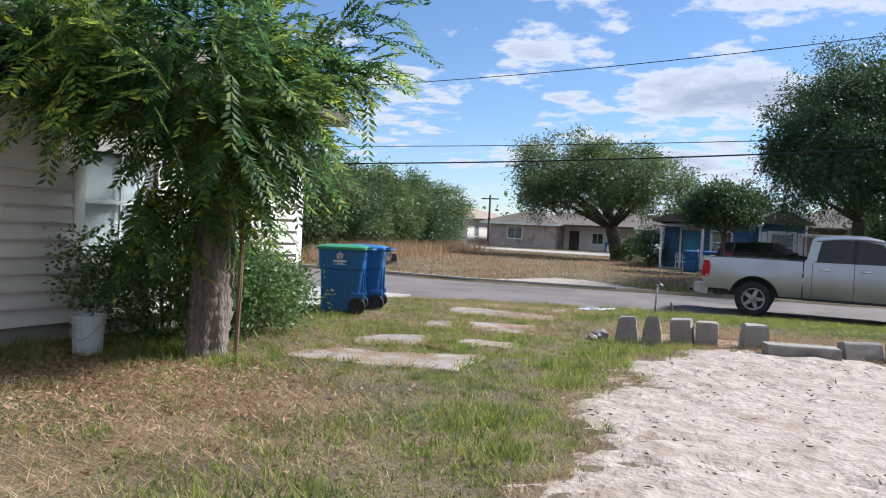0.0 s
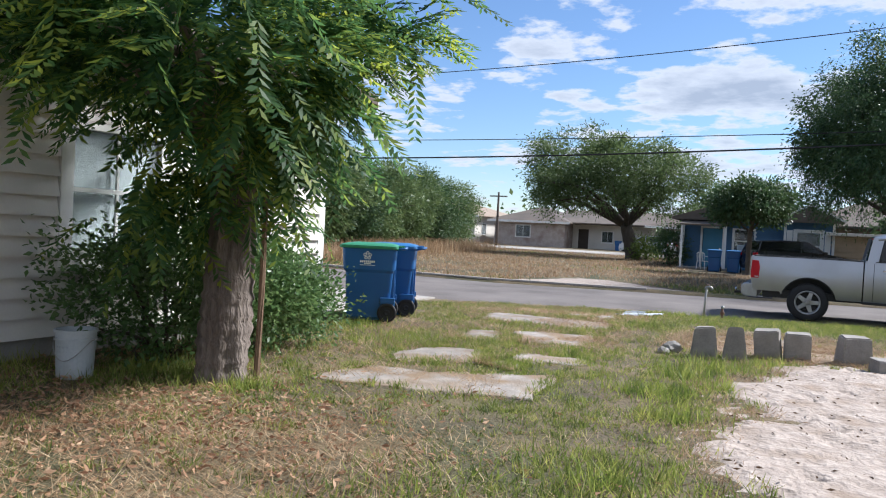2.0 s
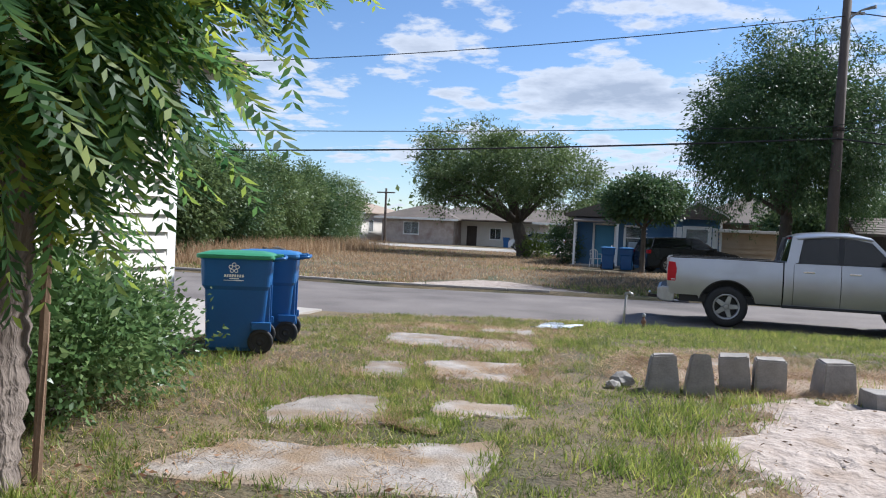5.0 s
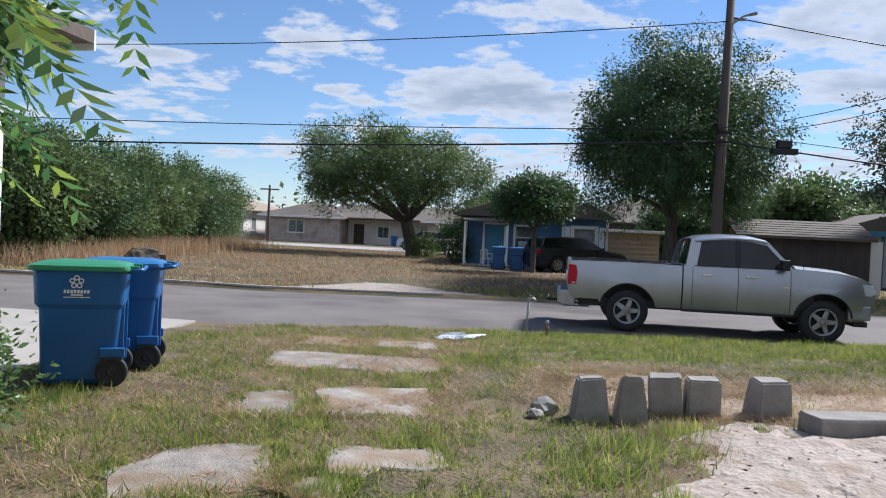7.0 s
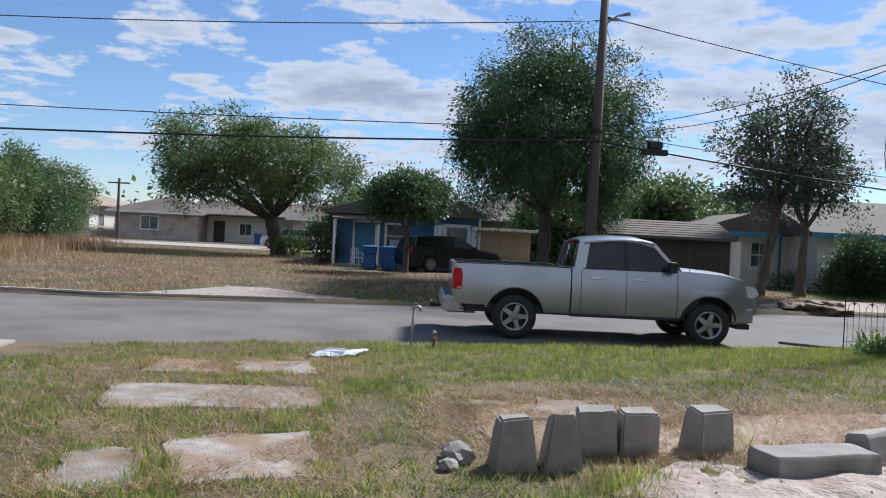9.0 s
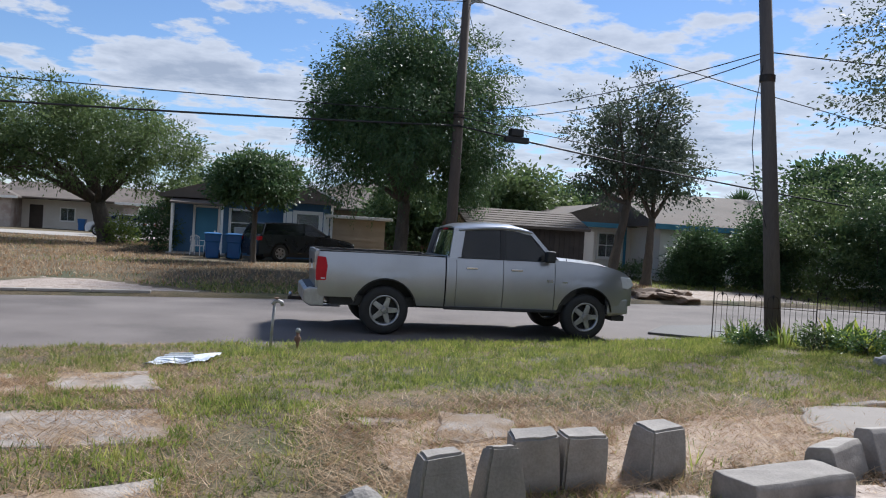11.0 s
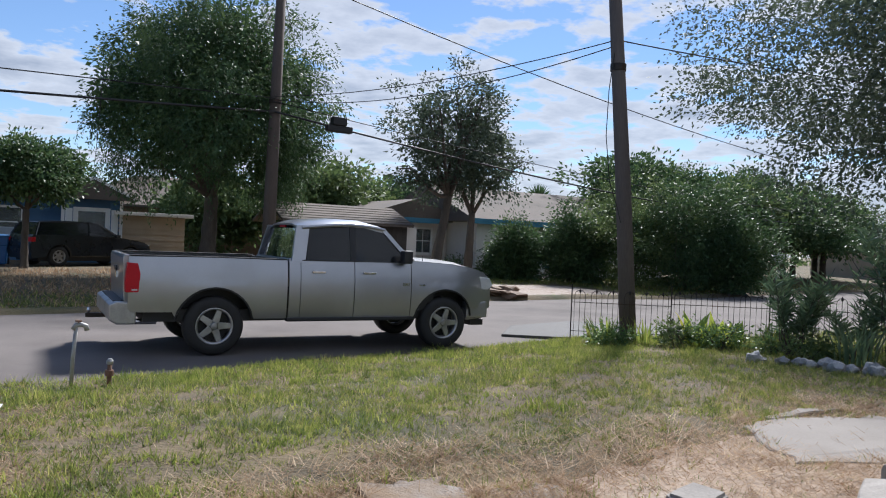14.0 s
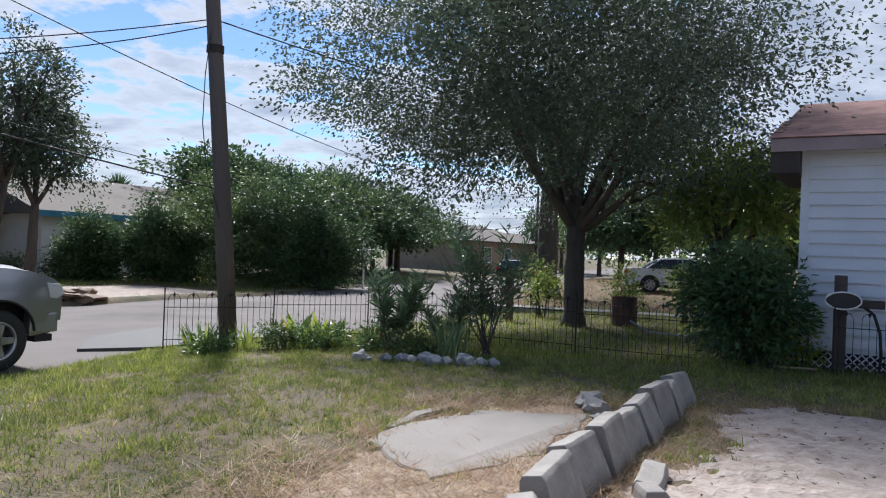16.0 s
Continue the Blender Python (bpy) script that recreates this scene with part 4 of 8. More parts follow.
def shade_tree():
    """The near tree with feathery leaves: a trunk, limbs, and fronds of many leaflets."""
    rg = np.random.default_rng(5)
    bx, by = -5.15, 5.98
    t = thing("tree", (bx, by, hz(bx, by)), 0, "shade tree with feathery drooping green leaves and a rough grey trunk", "tree")
    fork = Vector((0.04, 0.08, 1.75))
    part("trunk", trunk_mesh((0, 0, -0.12), fork, 0.2, 0.175, rg, seg=40, n=40, flare=1.2), M["furrowed"], t, smooth=True)
    c0 = np.array([-0.30, -0.25, 3.25])
    cl = crown_points(rg, c0, (1.3, 1.45, 1.6), 260, 0.35, -0.8, 0.2)
    # shoots that hang low near the trunk, over the window and out over the lawn
    extra = np.array([[0.2, -0.3, 1.55], [-0.4, -0.2, 1.6], [0.3, -0.1, 1.75], [0.0, 0.2, 1.6], [-0.9, -0.4, 1.75], [-1.25, -0.9, 1.9], [-0.6, -0.9, 1.7], [0.3, 0.5, 2.1], [0.8, 0.0, 2.75], [0.75, 0.2, 2.8], [0.7, 0.0, 2.9], [0.55, 0.3, 2.5], [0.45, 0.1, 2.25], [0.35, 0.3, 1.5], [-0.1, -0.6, 1.5], [-1.5, -0.5, 2.0], [0.8, -0.3, 2.0], [0.55, 0.8, 2.9], [0.7, 0.9, 3.0], [0.75, 1.1, 3.1], [0.4, 1.2, 3.15], [0.1, -1.4, 2.0], [-0.5, -1.6, 2.1], [0.1, 0.6, 1.9], [1.0, 1.0, 3.4], [0.85, 1.2, 3.6], [-0.2, -0.2, 1.9], [0.4, -0.7, 1.9], [-1.2, 0.2, 2.0], [-1.4, -1.5, 2.2], [0.0, 0.4, 1.8]])
    cl = np.vstack([cl, extra, extra + rg.normal(size=extra.shape) * 0.18])
    cl[:, 2] = np.maximum(cl[:, 2], np.where((cl[:, 0] < -0.75) & (cl[:, 1] < 0.3), 2.75, np.where((cl[:, 0] < -0.45) | (cl[:, 1] < -0.7), 2.4, 1.52)) + rg.uniform(0, 0.15, len(cl)))
    cl[:, 2] = np.where(cl[:, 0] > 0.3, np.maximum(cl[:, 2], 2.05 + 0.2 * rg.random(len(cl))), cl[:, 2])
    cl[:, 2] = np.where(cl[:, 1] > 0.75, np.maximum(cl[:, 2], 2.85 + 0.3 * rg.random(len(cl))), cl[:, 2])
    cl = cl[(cl[:, 2] < 3.45) | (rg.random(len(cl)) < 0.10)]
    for q in cl[rg.choice(len(cl) // 2, 11, replace=False)]:
        bm = bmesh.new()
        limb(bm, fork - Vector((0, 0, 0.15)), Vector(q), 0.10, 0.012, rg, 0.1)
        part("limb", bm, M["bark"], t, smooth=True)
    # fronds
    per = 8
    n = len(cl) * per
    base = np.repeat(cl, per, 0) + rg.normal(size=(n, 3)) * 0.20
    out = unit(base - np.array([0, 0, 2.6])) * 0.8 + rg.normal(size=(n, 3)) * 0.55
    out[:, 2] -= 0.15
    d = unit(out)
    ln = rg.uniform(0.36, 0.62, n)
    side = unit(np.cross(d, np.array([0, 0, 1.0]) + rg.normal(size=(n, 3)) * 0.25))
    V, F, count = [], [], 0
    pairs = 11
    for k in range(pairs):
        u = 0.18 + 0.82 * k / (pairs - 1)
        p = base + d * (ln * u)[:, None] + np.array([0, 0, -1.0]) * (ln * 0.26 * u * u)[:, None]
        tang = unit(d + np.array([0, 0, -0.5]) * u)
        for s in (1, -1):
            ld = unit(side * s * 0.85 + tang * 0.65 + rg.normal(size=(n, 3)) * 0.12 + np.array([0, 0, -0.22]))
            size = 0.122 * (1 - 0.45 * abs(u - 0.5)) * rg.uniform(0.8, 1.2, n)
            v, f = leaf_quads(p, ld, unit(np.cross(ld, np.cross(side, tang) + rg.normal(size=(n, 3)) * 0.15)), size, size * 0.30, 0.1)
            V.append(v)
            F.append(f + count)
            count += len(v)
    tagged(mesh_np("crown", np.vstack(V), np.vstack(F), M["leaf_near"], t), kind="stuff")
    return t


shade_tree()
stake = thing("wooden_stake", (-4.93, 6.17, hz(-4.9, 6.2)), 0, "weathered brown wooden stake leaning beside the tree", "stake")
part("stake_pole", tubem([(0, 0, -0.1), (0.01, 0.01, 0.8), (0.0, 0.03, 1.55)], [0.028, 0.026, 0.022], 7), M["wood"], stake)
shrub("dense glossy green shrub growing against the cream house", (-6.15, 6.35), 0.72, (0.72, 0.95, 0.68), "leaf_shrub", 130, 70, 0.13, 0.062, 0.5, seed=3)
shrub("loose green shrub with small leaves beside the tree", (-5.85, 7.35), 0.52, (0.5, 0.85, 0.52), "leaf_shrub", 150, 75, 0.14, 0.06, 0.5, seed=4)
shrub("low green shrub with a few reddish twigs by the house corner", (-6.4, 8.5), 0.42, (0.3, 0.5, 0.45), "leaf_shrub", 50, 60, 0.13, 0.06, 0.5, seed=6)


# ---- things by the house ----
def bucket(at):
    b = thing("bucket", at, 20, "dirty white plastic bucket with faded print, standing by the wall", "bucket")
    part("pail", lathe(bmesh.new(), [(0.0, 0.0), (0.128, 0.0), (0.134, 0.01), (0.15, 0.36), (0.162, 0.362), (0.162, 0.382), (0.146, 0.382), (0.125, 0.03), (0.0, 0.03)], 28), M["pail"], b, smooth=False)
    part("rim", lathe(bmesh.new(), [(0.151, 0.30), (0.160, 0.302), (0.160, 0.315), (0.152, 0.317)], 28), M["pail"], b)
    pts = [(0.155 * math.cos(a), 0.155 * math.sin(a), 0.31 - 0.16 * math.sin(a) ** 2 * (1 if math.sin(a) < 0 else 0)) for a in [math.pi + i * math.pi / 14 for i in range(15)]]
    part("handle", tubem([(x * 1.03, y * 1.03, z) for x, y, z in pts], 0.004, 5), M["galvan"], b)
    for z, w in ((0.24, 0.42), (0.20, 0.5), (0.13, 0.35), (0.09, 0.5)):
        bm = bmesh.new()
        r = 0.1315 + z * 0.051
        a0 = -1.75 - w
        n = 8
        lo = [bm.verts.new((r * math.cos(a0 + 2 * w * i / n), r * math.sin(a0 + 2 * w * i / n), z)) for i in range(n + 1)]
        up = [bm.verts.new(((r + 0.0013) * math.cos(a0 + 2 * w * i / n), (r + 0.0013) * math.sin(a0 + 2 * w * i / n), z + 0.02)) for i in range(n + 1)]
        for i in range(n):
            bm.faces.new((lo[i], lo[i + 1], up[i + 1], up[i]))
        part("print_bar", bm, M["print_grey"], b)
    return b


bucket((-6.03, 5.32, hz(-6, 5.3)))


def wheel_parts(parent, at, r, w, spokes=5, side=-1, rim="alloy", name="wheel", rim_r=0.62):
    """A wheel whose axle runs along y; side -1 shows its face to -y."""
    wh_ = new(name)
    wh_.parent = parent
    wh_.matrix_basis = pose(at[0], at[1], at[2], 0, 0, 0 if side < 0 else 180)
    rr = r * rim_r
    part("tyre", lathe(bmesh.new(), [(rr, -w / 2 + 0.01), (rr + 0.02, -w / 2), (r - 0.05, -w / 2), (r - 0.012, -w / 2 + 0.03), (r, -w / 4), (r, w / 4), (r - 0.012, w / 2 - 0.03), (r - 0.05, w / 2), (rr, w / 2)], 36, "y"), M["rubber"], wh_, smooth=True)
    part_rim = lathe(bmesh.new(), [(rr - 0.03, -w / 2 + 0.02), (rr, -w / 2 + 0.004), (rr + 0.006, -w / 2 + 0.012), (rr, w / 3), (rr - 0.03, w / 3)], 36, "y")
    part("rim", part_rim, M[rim], wh_, smooth=True)
    part("brake_disc", lathe(bmesh.new(), [(0.0, 0.0), (rr - 0.035, 0.0), (rr - 0.035, 0.02), (0.0, 0.02)], 24, "y"), M["black"], wh_)
    for k in range(spokes):
        a = 2 * math.pi * k / spokes + 0.3
        bm = prismm([(-0.052 * r / 0.4, 0.03), (0.052 * r / 0.4, 0.03), (0.034 * r / 0.4, rr - 0.012), (-0.034 * r / 0.4, rr - 0.012)], -w / 2 + 0.022, -w / 2 + 0.055, "xz", 0.007)
        bmesh.ops.rotate(bm, verts=bm.verts[:], cent=(0, 0, 0), matrix=Matrix.Rotation(a, 3, "Y"))
        part("spoke", bm, M[rim], wh_)
    part("hub_cap", lathe(bmesh.new(), [(0.0, -w / 2 + 0.008), (0.045 * r / 0.4, -w / 2 + 0.012), (0.062 * r / 0.4, -w / 2 + 0.03), (0.062 * r / 0.4, 0), (0, 0)], 16, "y"), M[rim], wh_)
    return wh_


def refuse_cart(at, turn, lid_mat, label):
    """A wheeled refuse cart. Its side panel faces -y, its wheels and handle are at +x."""
    c = thing("refuse_cart", at, turn, label, "refuse cart", "blue refuse carts by the driveway")

    def ring(bm, x0, x1, y, z, r=0.05, n=4):
        pts = []
        for cx, cy, a0 in ((x1 - r, y - r, 0), (x0 + r, y - r, 90), (x0 + r, -y + r, 180), (x1 - r, -y + r, 270)):
            for i in range(n + 1):
                a = radians(a0 + 90 * i / n)
                pts.append(bm.verts.new((cx + r * math.cos(a), cy + r * math.sin(a), z)))
        return pts
    bm = bmesh.new()
    secs = [(-0.27, 0.22, 0.235, 0.02), (-0.295, 0.30, 0.255, 0.06), (-0.30, 0.305, 0.26, 0.30), (-0.315, 0.33, 0.278, 0.66), (-0.345, 0.345, 0.30, 0.70), (-0.36, 0.36, 0.315, 0.97), (-0.375, 0.37, 0.33, 0.985), (-0.375, 0.37, 0.33, 1.01)]
    rings = [ring(bm, x0, x1, y, z) for x0, x1, y, z in secs]
    for a, b in zip(rings, rings[1:]):
        for i in range(len(a)):
            j = (i + 1) % len(a)
            bm.faces.new((a[i], a[j], b[j], b[i]))
    bm.faces.new(rings[0][::-1])
    bm.faces.new(rings[-1])
    part("bin", bm, M["cart"], c, smooth=False)
    for y in (-0.2, 0.2):
        part("rib", boxm(0.30, 0.352, y - 0.02, y + 0.02, 0.16, 0.93, 0.012), M["cart"], c)
    # lid: a shallow dome with a lip and a rear hinge
    bm = bmesh.new()
    rings = [ring(bm, x0, x1, y, z, 0.06) for x0, x1, y, z in ((-0.40, 0.385, 0.345, 0.985), (-0.405, 0.39, 0.35, 1.0), (-0.40, 0.385, 0.345, 1.025), (-0.33, 0.34, 0.28, 1.045), (-0.2, 0.25, 0.17, 1.062))]
    for a, b in zip(rings, rings[1:]):
        for i in range(len(a)):
            j = (i + 1) % len(a)
            bm.faces.new((a[i], a[j], b[j], b[i]))
    bm.faces.new(rings[-1])
    bm.faces.new(rings[0][::-1])
    part("lid", bm, M[lid_mat], c, smooth=False)
    part("handle", tubem([(0.36, -0.25, 0.98), (0.47, -0.26, 1.0), (0.49, -0.24, 1.0), (0.49, 0.24, 1.0), (0.47, 0.26, 1.0), (0.36, 0.25, 0.98)], 0.018, 8), M["cart"], c, smooth=True)
    for y in (-0.2, 0.2):
        part("hinge", boxm(0.37, 0.46, y - 0.03, y + 0.03, 0.985, 1.03, 0.008), M[lid_mat], c)
    part("axle", tubem([(0.27, -0.29, 0.13), (0.27, 0.29, 0.13)], 0.013, 8), M["galvan"], c)
    for y, s in ((-0.295, -1), (0.295, 1)):
        w = new("wheel")
        w.parent = c
        w.matrix_basis = pose(0.27, y, 0.13, 0, 0, 0 if s < 0 else 180)
        part("tyre", lathe(bmesh.new(), [(0.085, -0.03), (0.12, -0.03), (0.13, -0.02), (0.13, 0.02), (0.12, 0.03), (0.085, 0.03)], 28, "y"), M["rubber"], w, smooth=True)
        part("hub", lathe(bmesh.new(), [(0, -0.022), (0.03, -0.03), (0.045, -0.016), (0.086, -0.016), (0.086, 0.016), (0, 0.016)], 24, "y"), M["black"], w)
        part("mudguard", boxm(0.10 - 0.27 + 0.07, 0.10, -0.02, 0.05, 0.12, 0.20, 0.01), M["cart"], w)
    # the printed mark: a small ringed star over bars
    yf = -0.303

    def on_side(name, poly):
        b2 = bmesh.new()
        lo = [b2.verts.new((u - 0.02, yf - (0.001 + (0.86 + v - 0.70) * 0.0556), 0.86 + v)) for u, v in poly]
        b2.faces.new(lo)
        r_ = bmesh.ops.extrude_face_region(b2, geom=b2.faces[:])
        for v in r_["geom"]:
            if isinstance(v, bmesh.types.BMVert):
                v.co.y -= 0.0015
        bmesh.ops.recalc_face_normals(b2, faces=b2.faces[:])
        return part(name, b2, M["white"], c, "white printed mark")
    for i in range(5):
        a = math.pi / 2 + i * 2 * math.pi / 5
        cx, cy = 0.036 * math.cos(a), 0.036 * math.sin(a) + 0.03
        outer = [(cx + 0.022 * math.cos(b), cy + 0.022 * math.sin(b)) for b in [k * math.pi / 6 for k in range(12)]]
        inner = [(cx + 0.013 * math.cos(b), cy + 0.013 * math.sin(b)) for b in [k * math.pi / 6 for k in range(12)]]
        b2 = bmesh.new()
        for k in range(12):
            q = [outer[k], outer[(k + 1) % 12], inner[(k + 1) % 12], inner[k]]
            b2.faces.new([b2.verts.new((u - 0.02, yf - 0.004 - (0.86 + v - 0.70) * 0.0556, 0.86 + v)) for u, v in q])
        part("mark", b2, M["white"], c, "white printed ring")
    for k in range(8):
        on_side("mark", [(-0.10 + k * 0.0255, -0.065), (-0.10 + k * 0.0255 + 0.018, -0.065), (-0.096 + k * 0.0255 + 0.018, -0.036), (-0.096 + k * 0.0255, -0.036)])
    on_side("mark", [(-0.045, -0.085), (0.05, -0.085), (0.05, -0.074), (-0.045, -0.074)])
    on_side("mark", [(-0.10, -0.102), (0.105, -0.102), (0.105, -0.095), (-0.10, -0.095)])
    return c


refuse_cart((-6.32, 10.2, hz(-6.3, 10.2)), 27, "lidgreen", "blue wheeled refuse cart with a green lid on the lawn")
refuse_cart((-6.44, 11.0, hz(-6.4, 11.0)), 24, "cartlid", "blue wheeled refuse cart with a blue lid")

# ---- old paving, blocks and small things on the lawn ----
paving = thing("paving", label="old cracked concrete slabs half sunk in the lawn", category="paving", kind="structure")
SLABS = [
    [(-4.62, 6.42), (-2.78, 6.78), (-2.92, 7.95), (-3.55, 7.52), (-4.5, 7.25)],
    [(-4.5, 7.62), (-3.74, 8.02), (-4.03, 8.86), (-4.5, 8.74), (-4.78, 8.1)],
    [(-3.64, 8.34), (-3.38, 8.24), (-3.42, 7.98), (-3.66, 8.08)],
    [(-3.6, 8.25), (-2.87, 8.7), (-2.96, 9.15), (-3.62, 8.9)],
    [(-4.66, 9.5), (-4.85, 10.28), (-4.44, 10.5), (-4.15, 9.7)],
    [(-3.98, 9.7), (-3.17, 10.05), (-3.3, 11.2), (-4.34, 10.66)],
    [(-5.12, 11.4), (-5.38, 12.42), (-3.5, 12.75), (-3.3, 11.85)],
    [(-5.4, 13.2), (-5.68, 14.35), (-5.05, 14.5), (-4.53, 13.3)],
    [(-4.45, 13.35), (-4.8, 14.55), (-3.85, 14.65), (-3.6, 13.4)],
    [(-2.15, 12.15), (-2.12, 12.4), (-1.7, 12.42), (-1.76, 12.16)],
    [(-1.7, 11.65), (-1.4, 12.5), (-0.92, 12.43), (-1.0, 11.75)],
    [(-0.95, 11.8), (-0.75, 12.15), (-0.27, 12.15), (-0.4, 11.7)],
    [(1.55, 11.85), (2.1, 12.75), (2.9, 12.88), (3.72, 12.5), (4.1, 11.7), (2.6, 11.55)],
    [(2.3, 12.95), (3.2, 13.1), (3.6, 12.85), (2.9, 12.9)],
]


def slab(poly, seed, top=0.022):
    rg = random.Random(seed)
    pts = []
    n = len(poly)
    for i in range(n):
        a, b = poly[i], poly[(i + 1) % n]
        for k in range(5):
            t = k / 5
            j = 0.05 if k == 0 else 0.065
            pts.append((a[0] + (b[0] - a[0]) * t + rg.uniform(-j, j), a[1] + (b[1] - a[1]) * t + rg.uniform(-j, j)))
    bm = prismm(pts, -0.09, top, "xy")
    tops = [e for e in bm.edges if all(v.co.z > 0 for v in e.verts)]
    bmesh.ops.bevel(bm, geom=tops, offset=0.012, segments=1, affect="EDGES")
    for v in bm.verts:
        v.co.z += hz(v.co.x, v.co.y) + 0.006 * math.sin(v.co.x * 2 + seed)
    return bm


for i, p in enumerate(SLABS):
    part("concrete_slab", slab(p, i, 0.03 if i == 12 else (0.028 if i > 8 else 0.016)), M["slab" if i > 11 else "concrete"], paving)


def standing_block(at, turn, w=0.30, w_top=0.22, h=0.33, d=0.20, d_top=0.12, tilt=(0, 0), seed=0):
    """A tapered concrete block stood on end."""
    bm = bmesh.new()
    rg = random.Random(seed)
    lo = [bm.verts.new((x * w / 2, y * d / 2, -0.03)) for x, y in ((-1, -1), (1, -1), (1, 1), (-1, 1))]
    mi = [bm.verts.new((x * (w * 0.17 + w_top * 0.34), y * (d * 0.2 + d_top * 0.3), h * 0.7)) for x, y in ((-1, -1), (1, -1), (1, 1), (-1, 1))]
    up = [bm.verts.new((x * w_top / 2, y * d_top / 2, h + rg.uniform(-0.015, 0.015))) for x, y in ((-1, -1), (1, -1), (1, 1), (-1, 1))]
    bm.faces.new(lo[::-1])
    bm.faces.new(up)
    for a, b in ((lo, mi), (mi, up)):
        for i in range(4):
            bm.faces.new((a[i], a[(i + 1) % 4], b[(i + 1) % 4], b[i]))
    bmesh.ops.bevel(bm, geom=bm.edges[:], offset=0.014, segments=2, affect="EDGES")
    bmesh.ops.subdivide_edges(bm, edges=[e for e in bm.edges if e.calc_length() > 0.08], cuts=2, use_grid_fill=True)
    for v in bm.verts:
        v.co += Vector((1, 1, 1)) * 0.006 * noise.noise(v.co * 14 + Vector((seed, 0, 0)))
    ob = part("concrete_block", bm, M["block"])
    ob.matrix_basis = pose(at[0], at[1], hz(at[0], at[1]) + 0.01, tilt[0], tilt[1], turn)
    return tagged(ob, "weathered grey tapered concrete block standing on end in the sand", "concrete block", "row of concrete blocks")


standing_block((-1.91, 10.42), 8, 0.31, 0.21, 0.34, 0.22, 0.13, seed=1)
standing_block((-1.58, 10.44), 5, 0.28, 0.16, 0.36, 0.2, 0.12, seed=2)
standing_block((-1.24, 10.84), -6, 0.28, 0.27, 0.33, 0.2, 0.16, (8, -5), seed=3)
standing_block((-0.94, 10.88), 4, 0.29, 0.27, 0.32, 0.19, 0.16, (5, 0), seed=4)
standing_block((-0.36, 11.02), 20, 0.34, 0.29, 0.31, 0.26, 0.18, (4, 0), seed=5)


def kerb_block(p0, p1, h=0.30, d0=0.26, d1=0.14, tilt=0.0, seed=0, z=0.0, label="weathered grey precast kerb block set along the sand"):
    """A precast kerb piece lying along p0 to p1, tapered upward."""
    p0, p1 = Vector((*p0, 0)), Vector((*p1, 0))
    L_ = (p1 - p0).length
    bm = prismm([(-d0 / 2, -0.04), (d0 / 2, -0.04), (d1 / 2, h - 0.03), (d1 / 2 - 0.02, h), (-d1 / 2 + 0.02, h), (-d1 / 2, h - 0.03)], -L_ / 2, L_ / 2, "yz", 0.01)
    bmesh.ops.subdivide_edges(bm, edges=[e for e in bm.edges if e.calc_length() > 0.15], cuts=3, use_grid_fill=True)
    for v in bm.verts:
        v.co += Vector((1, 1, 1)) * 0.008 * noise.noise(v.co * 9 + Vector((seed, 0, 0)))
    c = (p0 + p1) / 2
    ob = part("kerb_block", bm, M["block"])
    d = p1 - p0
    ob.matrix_basis = pose(c.x, c.y, hz(c.x, c.y) + z, 0, 0, math.degrees(math.atan2(d.y, d.x))) @ pose(0, 0, 0, tilt, 0, 0)
    return tagged(ob, label, "concrete block", "kerb blocks along the sand")


edge = [(1.15, 10.93), (1.82, 11.02), (2.38, 11.02), (2.98, 11.08), (3.52, 11.08), (4.12, 11.14), (4.66, 11.12), (5.2, 11.2), (5.62, 11.15)]
for i, (a, b) in enumerate(zip(edge, edge[1:])):
    kerb_block((a[0] + 0.015, a[1] + 0.02 * (i % 2)), (b[0] - 0.015, b[1] + 0.02 * (i % 2)), 0.29 + 0.03 * (i % 3), 0.27, 0.15, (-10, -14, -8)[i % 3], i)
kerb_block((-0.2, 10.42), (0.62, 10.62), 0.13, 0.34, 0.32, 0, 21, 0.02, "flat grey concrete slab lying in the sand")
kerb_block((0.66, 10.75), (1.08, 10.98), 0.22, 0.26, 0.18, -8, 22)
kerb_block((2.15, 10.62), (2.7, 10.72), 0.07, 0.2, 0.18, 5, 23, 0.02, "broken flat concrete piece lying on the sand")
kerb_block((1.95, 10.5), (2.12, 10.62), 0.08, 0.18, 0.15, -6, 24, 0.02, "broken flat concrete piece lying on the sand")
for i, (x, y, s) in enumerate(((4.55, 11.85, 0.13), (4.3, 11.72, 0.12), (4.75, 11.95, 0.10), (-2.28, 10.5, 0.10), (3.95, 11.55, 0.08), (-2.35, 10.3, 0.06))):
    bm = lump(bmesh.new(), (s * 1.25, s, s * 0.7), (0, 0, s * 0.45), 0.35, i + 3)
    ob = part("rubble_stone", bm, M["rubble"])
    ob.matrix_basis = pose(x, y, hz(x, y), 0, 0, i * 47)
    tagged(ob, "broken grey lump of concrete rubble on bare earth", "rubble", "rubble by the kerb blocks")

